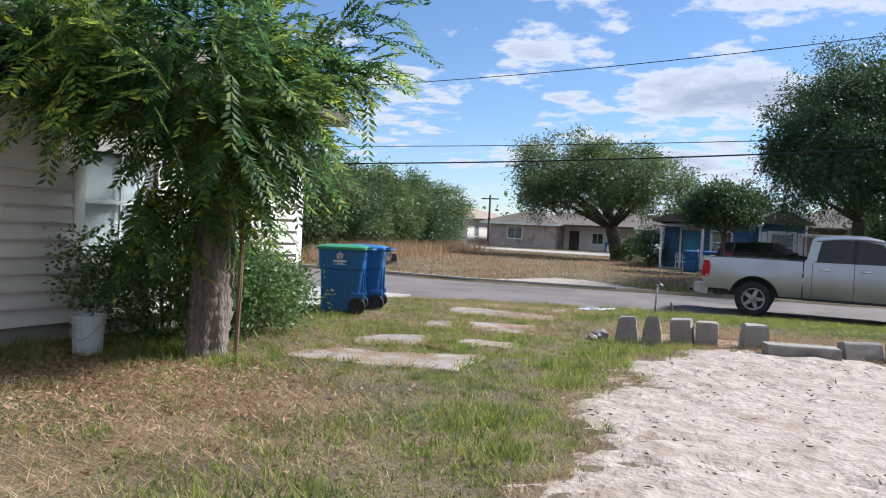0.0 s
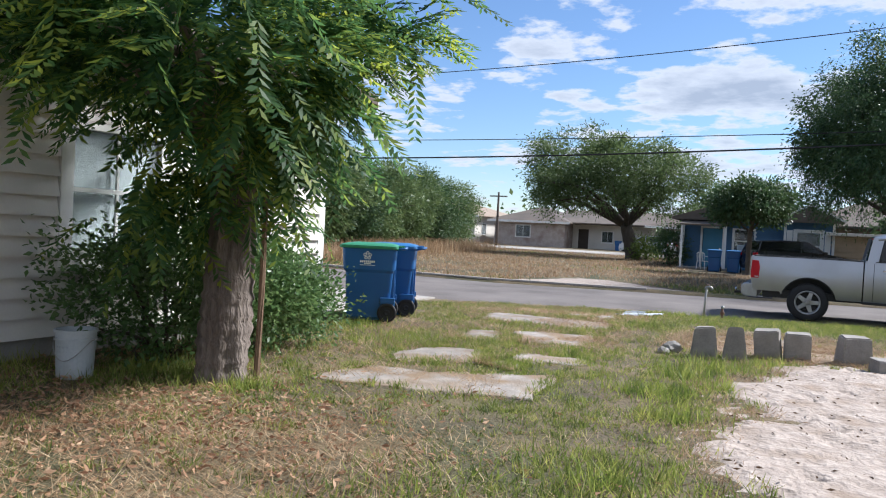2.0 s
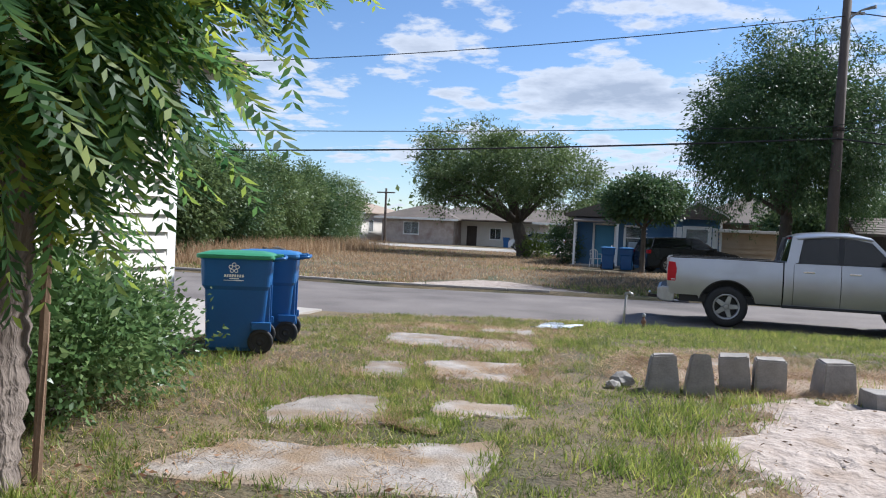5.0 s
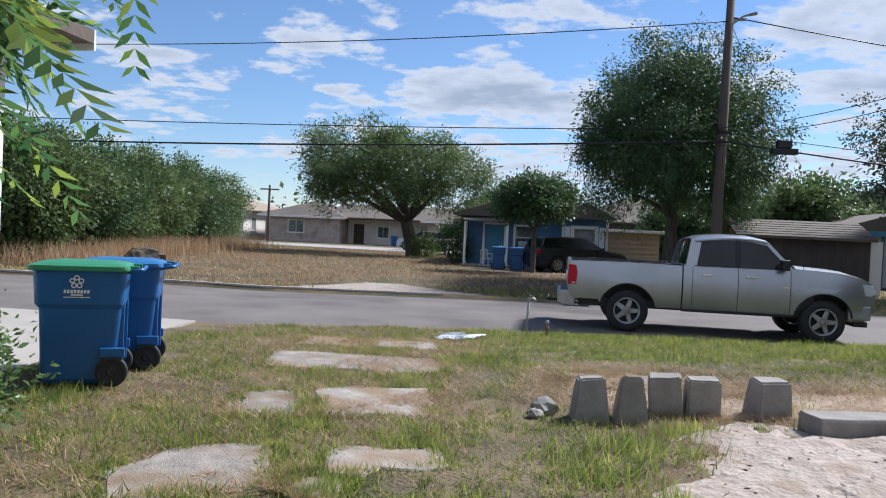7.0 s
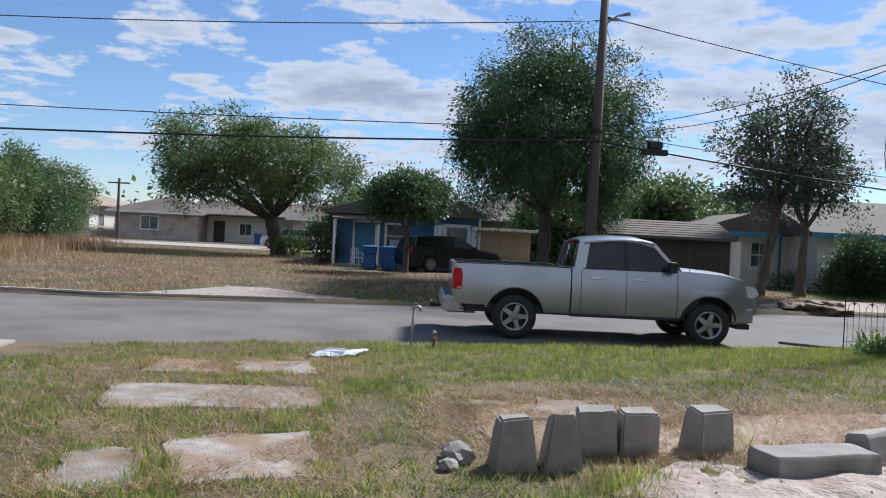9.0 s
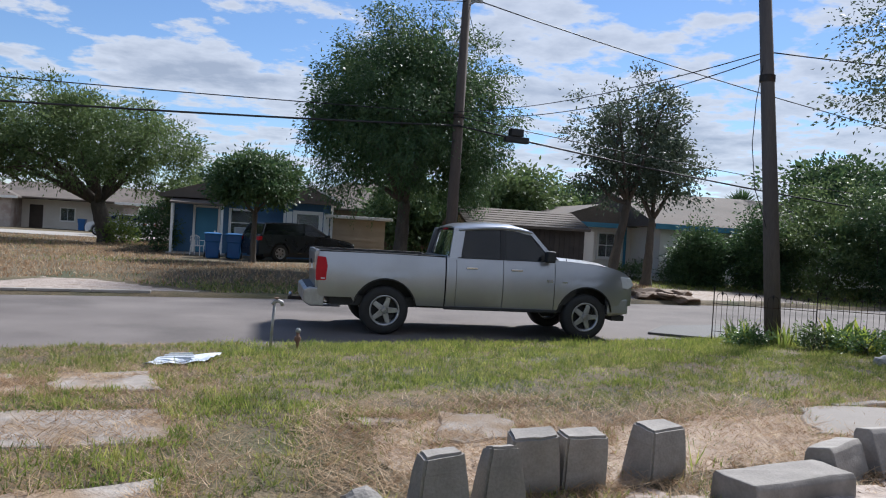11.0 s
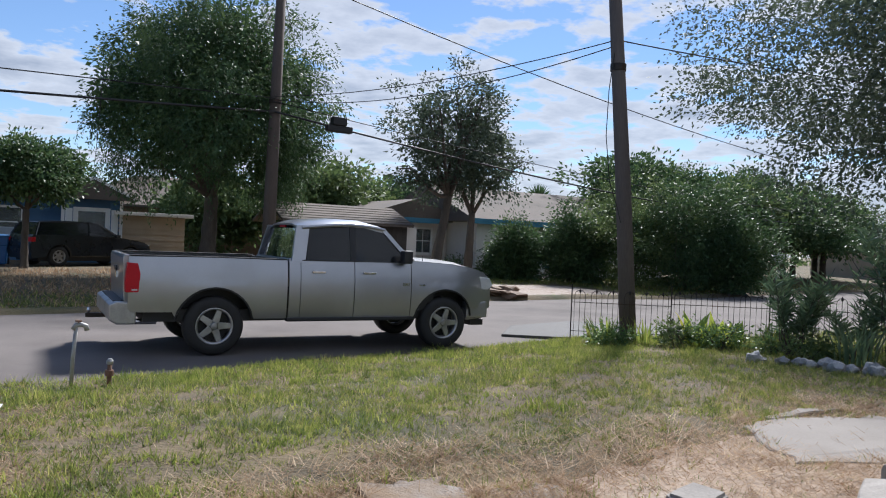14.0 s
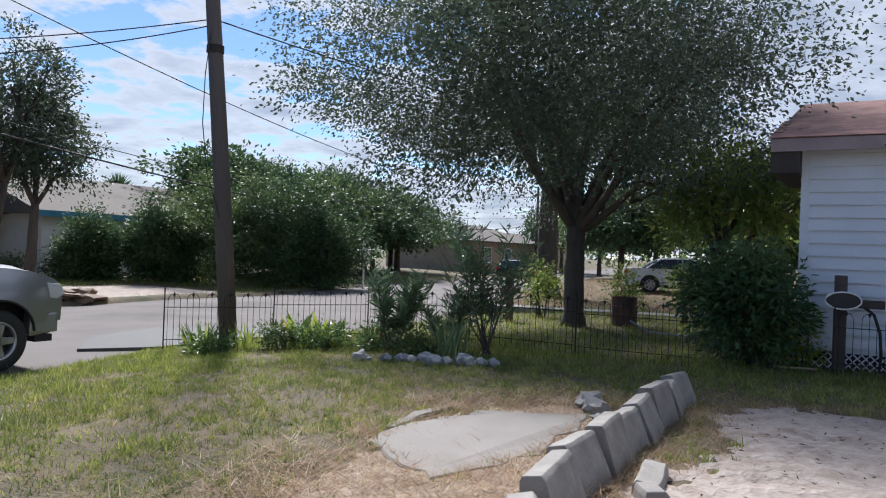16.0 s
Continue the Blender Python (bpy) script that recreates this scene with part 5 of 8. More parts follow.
# water standpipe and meter stub at the lawn's edge
sp = thing("standpipe", (-2.68, 16.98, hz(-2.68, 16.98)), 0, "grey galvanised water standpipe with a tap at the lawn edge", "standpipe")
part("pipe", tubem([(0, 0, -0.1), (0.01, 0, 0.3), (0.03, 0, 0.60)], 0.020, 10), M["galvan"], sp, smooth=True)
part("elbow", tubem([(0.0, 0, 0.58), (0.03, 0, 0.625), (0.08, 0, 0.63), (0.12, 0, 0.615), (0.13, 0, 0.57)], 0.026, 10), M["galvan"], sp, smooth=True)
part("tap_handle", boxm(0.02, 0.08, -0.035, 0.035, 0.662, 0.678, 0.004), M["rust"], sp)
part("spindle", tubem([(0.05, 0, 0.62), (0.05, 0, 0.67)], 0.008, 6), M["rust"], sp)
st = thing("water_valve", (-2.33, 16.92, hz(-2.33, 16.92)), 0, "short rusty water valve stub in the grass", "valve")
part("pipe", tubem([(0, 0, -0.08), (0, 0, 0.24)], 0.022, 10), M["rust"], st, smooth=True)
part("collar", lathe(bmesh.new(), [(0, 0.10), (0.04, 0.10), (0.045, 0.13), (0.04, 0.16), (0, 0.16)], 12), M["rust"], st)
part("cap", lathe(bmesh.new(), [(0, 0.22), (0.032, 0.22), (0.036, 0.25), (0.02, 0.275), (0, 0.275)], 12), M["galvan"], st)

# loose white sheet lying on the grass
sh = thing("plastic_sheet", (-3.62, 15.35, hz(-3.62, 15.35) + 0.045), 8, "crumpled white plastic sheet with a blue print, lying on the grass", "sheet")
bm = bmesh.new()
bmesh.ops.create_grid(bm, x_segments=14, y_segments=10, size=0.5)
for v in bm.verts:
    v.co = Vector((v.co.x * 0.62 + v.co.y * 0.22, v.co.y * 0.52, 0.03 * noise.noise(v.co * 5) + 0.05 * max(0, v.co.x)))
r_ = bmesh.ops.solidify(bm, geom=bm.faces[:], thickness=0.004)
part("sheet", bm, M["sheet"], sh)
for k in range(3):
    part("print_bar", boxm(-0.25 + 0.05 * k, 0.1, -0.16 + 0.12 * k, -0.11 + 0.12 * k, 0.045, 0.05), M["print_grey"], sh)


# ---- the pickup ----
def side_panel(x0, x1, bottom, top, y_of, n=None, rows=9, thick=0.03, step_x=0.05):
    """A body panel on the -y side between two curves, curved in section, with thickness."""
    n = max(2, int((x1 - x0) / step_x))
    bm = bmesh.new()
    g, h = [], []
    for i in range(n + 1):
        x = x0 + (x1 - x0) * i / n
        b, t = bottom(x), top(x)
        g.append([bm.verts.new((x, -y_of(b + (t - b) * k / rows, x), b + (t - b) * k / rows)) for k in range(rows + 1)])
        h.append([bm.verts.new((x, -y_of(b + (t - b) * k / rows, x) + thick, b + (t - b) * k / rows)) for k in range(rows + 1)])
    for i in range(n):
        for k in range(rows):
            bm.faces.new((g[i][k], g[i + 1][k], g[i + 1][k + 1], g[i][k + 1]))
            bm.faces.new((h[i][k], h[i][k + 1], h[i + 1][k + 1], h[i + 1][k]))
        bm.faces.new((g[i][0], h[i][0], h[i + 1][0], g[i + 1][0]))
        bm.faces.new((g[i][rows], g[i + 1][rows], h[i + 1][rows], h[i][rows]))
    for k in range(rows):
        bm.faces.new((g[0][k], g[0][k + 1], h[0][k + 1], h[0][k]))
        bm.faces.new((g[n][k], h[n][k], h[n][k + 1], g[n][k + 1]))
    return bm


def mirrored(bm):
    b = bm.copy()
    for v in b.verts:
        v.co.y *= -1
    bmesh.ops.reverse_faces(b, faces=b.faces[:])
    return b


def smooth_by_angle(ob, deg=35):
    me = ob.data
    me.shade_smooth()
    bm = bmesh.new()
    bm.from_mesh(me)
    for e in bm.edges:
        if len(e.link_faces) == 2 and e.calc_face_angle(0) > radians(deg):
            e.smooth = False
    bm.to_mesh(me)
    bm.free()
    return ob


def pickup(at, turn):
    t = thing("pickup_truck", at, turn, "silver four-door pickup truck parked at the street edge", "pickup truck")
    RH, FH, WR = 1.20, 4.77, 0.405                 # rear hub, front hub, wheel radius; x = 0 at the rear bumper

    def y_of(z, x):
        y = 1.005 - 0.055 * max(0, (z - 0.95) / 0.4) ** 2 - 0.05 * max(0, (0.85 - z) / 0.4) ** 2
        for hub in (RH, FH):                         # arches swell a little
            y += 0.018 * math.exp(-((x - hub) / 0.5) ** 2) * (1 if z < 1.0 else 0.4)
        if x > 4.9:
            y -= 0.16 * ((x - 4.9) / 0.85) ** 2
        if x < 0.35:
            y -= 0.03 * ((0.35 - x) / 0.3) ** 2
        return y

    def bottom(x):
        b = 0.50
        for hub in (RH, FH):
            d = abs(x - hub)
            if d < 0.52:
                b = max(b, 0.40 + math.sqrt(0.52 ** 2 - d * d) * 1.0)
        if x < 0.68:
            b = max(b, 0.60)
        if x > 5.25:
            b = max(b, 0.62)
        return b

    def rail(x):
        return 1.325 + 0.012 * math.sin((x - 0.05) / 2.2 * math.pi)

    def hood(x):
        return float(np.interp(x, (4.12, 4.4, 4.9, 5.3, 5.55, 5.72), (1.36, 1.355, 1.325, 1.275, 1.20, 1.06)))

    def belt(x):
        return float(np.interp(x, (2.24, 4.3), (1.325, 1.335)))
    panels = (("bed_side", 0.09, 2.20, rail), ("rear_door", 2.40, 3.22, belt), ("front_door", 3.232, 4.16, belt), ("front_wing", 4.172, 5.70, hood))
    for nm, a, b, top in panels:
        bm = side_panel(a, b, bottom, top, y_of)
        m2 = mirrored(bm)
        for q in (bm, m2):
            smooth_by_angle(part(nm, q, M["paint"], t))
    bm = side_panel(2.225, 2.39, bottom, belt, y_of)
    m2 = mirrored(bm)
    for q in (bm, m2):
        smooth_by_angle(part("cab_corner", q, M["paint"], t))
    # a shut line stays open between panels, dark behind
    part("underbody", boxm(0.3, 5.45, -0.86, 0.86, 0.46, 0.62), M["black"], t)
    part("cab_core", boxm(2.3, 4.6, -0.93, 0.93, 0.60, 1.0), M["black"], t)
    part("engine_bay", boxm(5.3, 5.6, -0.75, 0.75, 0.6, 0.98), M["black"], t)
    part("inner_well", boxm(0.62, 1.78, -0.68, 0.68, 0.6, 0.90), M["black"], t)
    # bed
    part("bed_floor", boxm(0.15, 2.18, -0.93, 0.93, 0.905, 0.93), M["black"], t)
    for y in (-1, 1):
        part("bed_liner", boxm(0.15, 2.18, min(y * 0.88, y * 0.93), max(y * 0.88, y * 0.93), 0.932, 1.30), M["black"], t)
        part("bed_rail_cap", boxm(0.10, 2.19, min(y * 0.87, y * 0.955), max(y * 0.87, y * 0.955), 1.335, 1.352, 0.006), M["black"], t)
    part("bed_front", boxm(2.14, 2.19, -0.87, 0.87, 0.932, 1.33), M["black"], t)
    bm = prismm([(0.06, 0.70), (0.13, 0.70), (0.14, 1.30), (0.125, 1.345), (0.05, 1.345), (0.03, 1.30), (0.045, 0.95)], -0.86, 0.86, "xz", 0.008)
    tg = part("tailgate", bm, M["paint"], t)
    part("tailgate_handle", boxm(0.015, 0.045, -0.12, 0.12, 1.10, 1.17, 0.01), M["black"], tg)
    part("badge", prismm([(-0.07, 1.0), (0.07, 1.0), (0.05, 1.16), (-0.05, 1.16)], 0.028, 0.04, "yz"), M["chrome"], tg)
    part("plate", boxm(-0.06, -0.052, -0.16, 0.16, 0.56, 0.70), M["black"], t)
    # rear bumper, hitch, lights
    bm = prismm([(-0.13, 0.50), (-0.03, 0.44), (0.20, 0.44), (0.20, 0.72), (-0.04, 0.74), (-0.13, 0.70)], -0.97, 0.97, "xz", 0.02)
    part("rear_bumper", bm, M["alloy"], t)
    part("bumper_step", boxm(-0.07, 0.14, -0.82, 0.82, 0.722, 0.745, 0.008), M["black"], t)
    part("tow_bar", boxm(-0.34, 0.2, -0.04, 0.04, 0.44, 0.50, 0.008), M["iron"], t)
    part("tow_ball", tubem([(-0.30, 0, 0.50), (-0.30, 0, 0.54), (-0.30, 0, 0.575)], [0.014, 0.028, 0.018], 10), M["chrome"], t)
    part("exhaust", tubem([(0.0, -0.62, 0.44), (0.5, -0.62, 0.44)], 0.04, 12), M["chrome"], t)
    for y in (-1, 1):
        bm = prismm([(0.055, 0.86), (0.225, 0.86), (0.235, 1.10), (0.20, 1.24), (0.07, 1.25), (0.05, 1.0)], -1.0, -0.87, "xz", 0.012)
        if y > 0:
            bm = mirrored(bm)
        part("tail_light", bm, M["red"], t)
        bm = prismm([(0.13, 0.885), (0.20, 0.885), (0.20, 0.905), (0.13, 0.905)], -1.004, -0.99, "xz", 0.004)
        if y > 0:
            bm = mirrored(bm)
        part("reversing_light", bm, M["clear"], t)
        bm = prismm([(5.34, 0.96), (5.60, 0.92), (5.71, 1.0), (5.64, 1.12), (5.38, 1.16)], -0.93, -0.62, "xz", 0.015)
        if y > 0:
            bm = mirrored(bm)
        part("headlight", bm, M["clear"], t)
    # front
    bm = prismm([(5.45, 0.42), (5.78, 0.46), (5.84, 0.56), (5.82, 0.72), (5.70, 0.76), (5.45, 0.72)], -0.86, 0.86, "xz", 0.03)
    for v in bm.verts:
        v.co.x -= 0.20 * (abs(v.co.y) / 0.86) ** 3
    part("front_bumper", bm, M["paint"], t)
    for y in (-1, 1):
        part("bumper_end", boxm(5.22, 5.62, min(y * 0.80, y * 0.93), max(y * 0.80, y * 0.93), 0.47, 0.74, 0.03), M["paint"], t)
    part("air_dam", boxm(5.35, 5.6, -0.84, 0.84, 0.34, 0.44, 0.015), M["black"], t)
    part("grille", boxm(5.60, 5.74, -0.6, 0.6, 0.76, 1.12, 0.02), M["chrome"], t)
    # bonnet
    bm = bmesh.new()
    xs, ys = [4.16, 4.35, 4.6, 4.9, 5.2, 5.45, 5.62, 5.71], [-1, -0.75, -0.5, -0.25, 0, 0.25, 0.5, 0.75, 1]
    g = [[bm.verts.new((x, s * (y_of(hood(x), x) - 0.004), hood(x) + 0.01 + 0.045 * (1 - s * s) + (0.02 if 0.3 < abs(s) < 0.6 and x < 5.4 else 0))) for s in ys] for x in xs]
    for i in range(len(xs) - 1):
        for k in range(len(ys) - 1):
            bm.faces.new((g[i][k], g[i + 1][k], g[i + 1][k + 1], g[i][k + 1]))
    lowv = bmesh.ops.extrude_edge_only(bm, edges=[e for e in bm.edges if e.is_boundary])
    for v in lowv["geom"]:
        if isinstance(v, bmesh.types.BMVert):
            v.co.z -= 0.025
    bmesh.ops.recalc_face_normals(bm, faces=bm.faces[:])
    smooth_by_angle(part("bonnet", bm, M["paint"], t), 50)
    # cab: roof, pillars, glass
    ROOF = [(2.40, 1.85), (2.58, 1.91), (3.0, 1.95), (3.45, 1.945), (3.80, 1.87)]

    def half(z):
        return 0.945 - 0.34 * (z - 1.325)
    bm = bmesh.new()
    ss = [-1, -0.97, -0.85, -0.6, -0.3, 0, 0.3, 0.6, 0.85, 0.97, 1]
    rows_ = []
    for x, z in ROOF:
        rows_.append([bm.verts.new((x, s * half(z - 0.07), z - 0.07 * abs(s) ** 6 + 0.03 * (1 - s * s))) for s in ss])
    for a, b in zip(rows_, rows_[1:]):
        for k in range(len(ss) - 1):
            bm.faces.new((a[k], b[k], b[k + 1], a[k + 1]))
    lowv = bmesh.ops.extrude_edge_only(bm, edges=[e for e in bm.edges if e.is_boundary])
    for v in lowv["geom"]:
        if isinstance(v, bmesh.types.BMVert):
            v.co.z -= 0.03
    bmesh.ops.recalc_face_normals(bm, faces=bm.faces[:])
    smooth_by_angle(part("roof", bm, M["paint"], t), 50)

    def bar(a, b, w, d, material, nm, parent=t):
        """A pillar from a to b; w along x, d across."""
        for s in (1, -1):
            bmx = bmesh.new()
            lo = [bmx.verts.new((a[0] + i * w / 2, s * (a[1] + j * d / 2), a[2])) for i, j in ((-1, -1), (1, -1), (1, 1), (-1, 1))]
            up = [bmx.verts.new((b[0] + i * w / 2, s * (b[1] + j * d / 2), b[2])) for i, j in ((-1, -1), (1, -1), (1, 1), (-1, 1))]
            bmx.faces.new(lo[::-1])
            bmx.faces.new(up)
            for i in range(4):
                bmx.faces.new((lo[i], lo[(i + 1) % 4], up[(i + 1) % 4], up[i]))
            bmesh.ops.recalc_face_normals(bmx, faces=bmx.faces[:])
            part(nm, bmx, M[material], parent)
    zt = 1.845
    bar((2.36, half(1.30) - 0.02, 1.30), (2.47, half(zt) - 0.02, zt), 0.20, 0.05, "paint", "rear_pillar")
    bar((3.22, half(1.33) - 0.02, 1.32), (3.24, half(1.865) - 0.02, 1.865), 0.09, 0.04, "black", "middle_pillar")
    bar((4.20, half(1.33) - 0.02, 1.33), (3.74, half(1.85) - 0.02, 1.85), 0.085, 0.06, "paint", "front_pillar")

    def roofline(x):
        return float(np.interp(x, (2.5, 2.8, 3.2, 3.5, 3.72), (1.79, 1.835, 1.86, 1.85, 1.81)))
    for s in (-1, 1):
        for poly in ([(2.49, 1.345), (3.19, 1.345), (3.20, 1.85), (2.64, 1.835), (2.57, 1.80)], [(3.26, 1.345), (4.13, 1.345), (3.75, 1.79), (3.63, 1.835), (3.27, 1.855)]):
            bm = bmesh.new()
            f0 = [bm.verts.new((x, s * (half(z) - 0.012), z)) for x, z in poly]
            f1 = [bm.verts.new((x, s * (half(z) - 0.018), z)) for x, z in poly]
            bm.faces.new(f0)
            bm.faces.new(f1[::-1])
            for i in range(len(poly)):
                bm.faces.new((f0[i], f0[(i + 1) % len(poly)], f1[(i + 1) % len(poly)], f1[i]))
            bmesh.ops.recalc_face_normals(bm, faces=bm.faces[:])
            part("side_window", bm, M["tint"], t)
        # metal over the doors, and the bright belt line
        bm = bmesh.new()
        pts = [(x, s * (half(roofline(x)) - 0.006), roofline(x) + 0.02) for x in (2.45, 2.7, 2.9, 3.2, 3.5, 3.78)]
        tube(bm, pts, 0.028, 6)
        part("roof_rail", bm, M["paint"], t)
        part("belt_moulding", boxm(2.42, 4.14, min(s * 0.935, s * 0.955), max(s * 0.935, s * 0.955), 1.328, 1.345, 0.004), M["black"], t)
        # mirror
        mr = part("mirror", boxm(3.95, 4.10, min(s * 1.0, s * 1.17), max(s * 1.0, s * 1.17), 1.33, 1.53, 0.03), M["black"], t)
        part("mirror_arm", boxm(3.98, 4.06, min(s * 0.93, s * 1.02), max(s * 0.93, s * 1.02), 1.335, 1.38, 0.01), M["black"], mr)
        for x in (2.56, 3.36):
            yy = s * (y_of(1.17, x) + 0.012)
            part("door_handle", boxm(x, x + 0.20, min(yy, yy + s * 0.022), max(yy, yy + s * 0.022), 1.155, 1.19, 0.007), M["chrome"], t)
        yy = s * (y_of(1.05, 4.5) - 0.0)
        part("badge", boxm(4.02, 4.13, min(yy, yy + s * 0.012), max(yy, yy + s * 0.012), 0.985, 1.03), M["chrome"], t)
        part("badge", boxm(4.30, 4.40, min(yy + s * 0.012, yy + s * 0.016), max(yy + s * 0.012, yy + s * 0.016), 0.985, 1.01), M["chrome"], t)
        yy = s * (y_of(0.62, 3.2) + 0.0)
        part("sill_step", boxm(2.2, 4.22, min(yy - s * 0.06, yy + s * 0.02), max(yy - s * 0.06, yy + s * 0.02), 0.455, 0.51, 0.015), M["black"], t)

    def pane(nm, a, b, ya, yb):
        """A raked end window from the foot line a to the head line b."""
        bm = bmesh.new()
        n = 8
        for off in (0.0, 0.006):
            lo = [bm.verts.new((a[0] + off - 0.05 * (1 - (2 * i / n - 1) ** 2) * (1 if a[0] < b[0] else -1), ya * (2 * i / n - 1), a[1])) for i in range(n + 1)]
            up = [bm.verts.new((b[0] + off - 0.03 * (1 - (2 * i / n - 1) ** 2) * (1 if a[0] < b[0] else -1), yb * (2 * i / n - 1), b[1])) for i in range(n + 1)]
            for i in range(n):
                bm.faces.new((lo[i], lo[i + 1], up[i + 1], up[i]))
        return part(nm, bm, M["tint"], t, smooth=True)
    pane("rear_window", (2.32, 1.36), (2.42, 1.80), 0.80, 0.70)
    pane("windscreen", (4.28, 1.36), (3.81, 1.82), 0.88, 0.74)
    part("cab_back", boxm(2.24, 2.30, -0.9, 0.9, 0.95, 1.355, 0.01), M["paint"], t)
    part("brake_light", boxm(2.385, 2.41, -0.14, 0.14, 1.81, 1.84), M["red"], t)
    part("dashboard", boxm(3.95, 4.35, -0.85, 0.85, 1.0, 1.34, 0.04), M["black"], t)
    for y in (-0.42, 0.42):
        seat = part("seat", prismm([(3.0, 1.0), (3.5, 1.0), (3.5, 1.08), (3.16, 1.1), (3.0, 1.62), (2.9, 1.62)], y - 0.26, y + 0.26, "xz", 0.03), M["black"], t)
        part("headrest", boxm(2.9, 3.02, y - 0.13, y + 0.13, 1.63, 1.76, 0.03), M["black"], seat)
    part("rear_seat", prismm([(2.45, 1.0), (2.9, 1.0), (2.9, 1.06), (2.6, 1.08), (2.5, 1.5), (2.42, 1.5)], -0.75, 0.75, "xz", 0.03), M["black"], t)
    part("steering_wheel", tubem([(3.72 + 0.06 * math.sin(a), -0.4 + 0.18 * math.cos(a), 1.33 + 0.17 * math.sin(a)) for a in [i * math.pi / 8 for i in range(17)]], 0.014, 6), M["black"], t)
    for x in (RH, FH):
        for s in (-1, 1):
            wheel_parts(t, (x, s * 0.875, WR), WR, 0.27, 5, s)
            bm = bmesh.new()
            pts = [(x + 0.53 * math.cos(a), s * (y_of(0.4 + 0.53 * math.sin(a), x + 0.53 * math.cos(a)) - 0.01), 0.40 + 0.53 * math.sin(a)) for a in [0.2 + i * (math.pi - 0.4) / 14 for i in range(15)]]
            part("arch_trim", tube(bm, pts, 0.018, 5), M["black"], t)
            part("wheel_well", boxm(x - 0.5, x + 0.5, min(s * 0.62, s * 0.70), max(s * 0.62, s * 0.70), 0.45, 0.98), M["black"], t)
    part("aerial", tubem([(4.42, -0.86, 1.36), (4.40, -0.87, 1.45)], 0.005, 5), M["black"], t)
    return t


TRUCK = pickup((-0.84 - 1.20, 19.03 + 1.01, ROAD_Z + 0.035), 0)


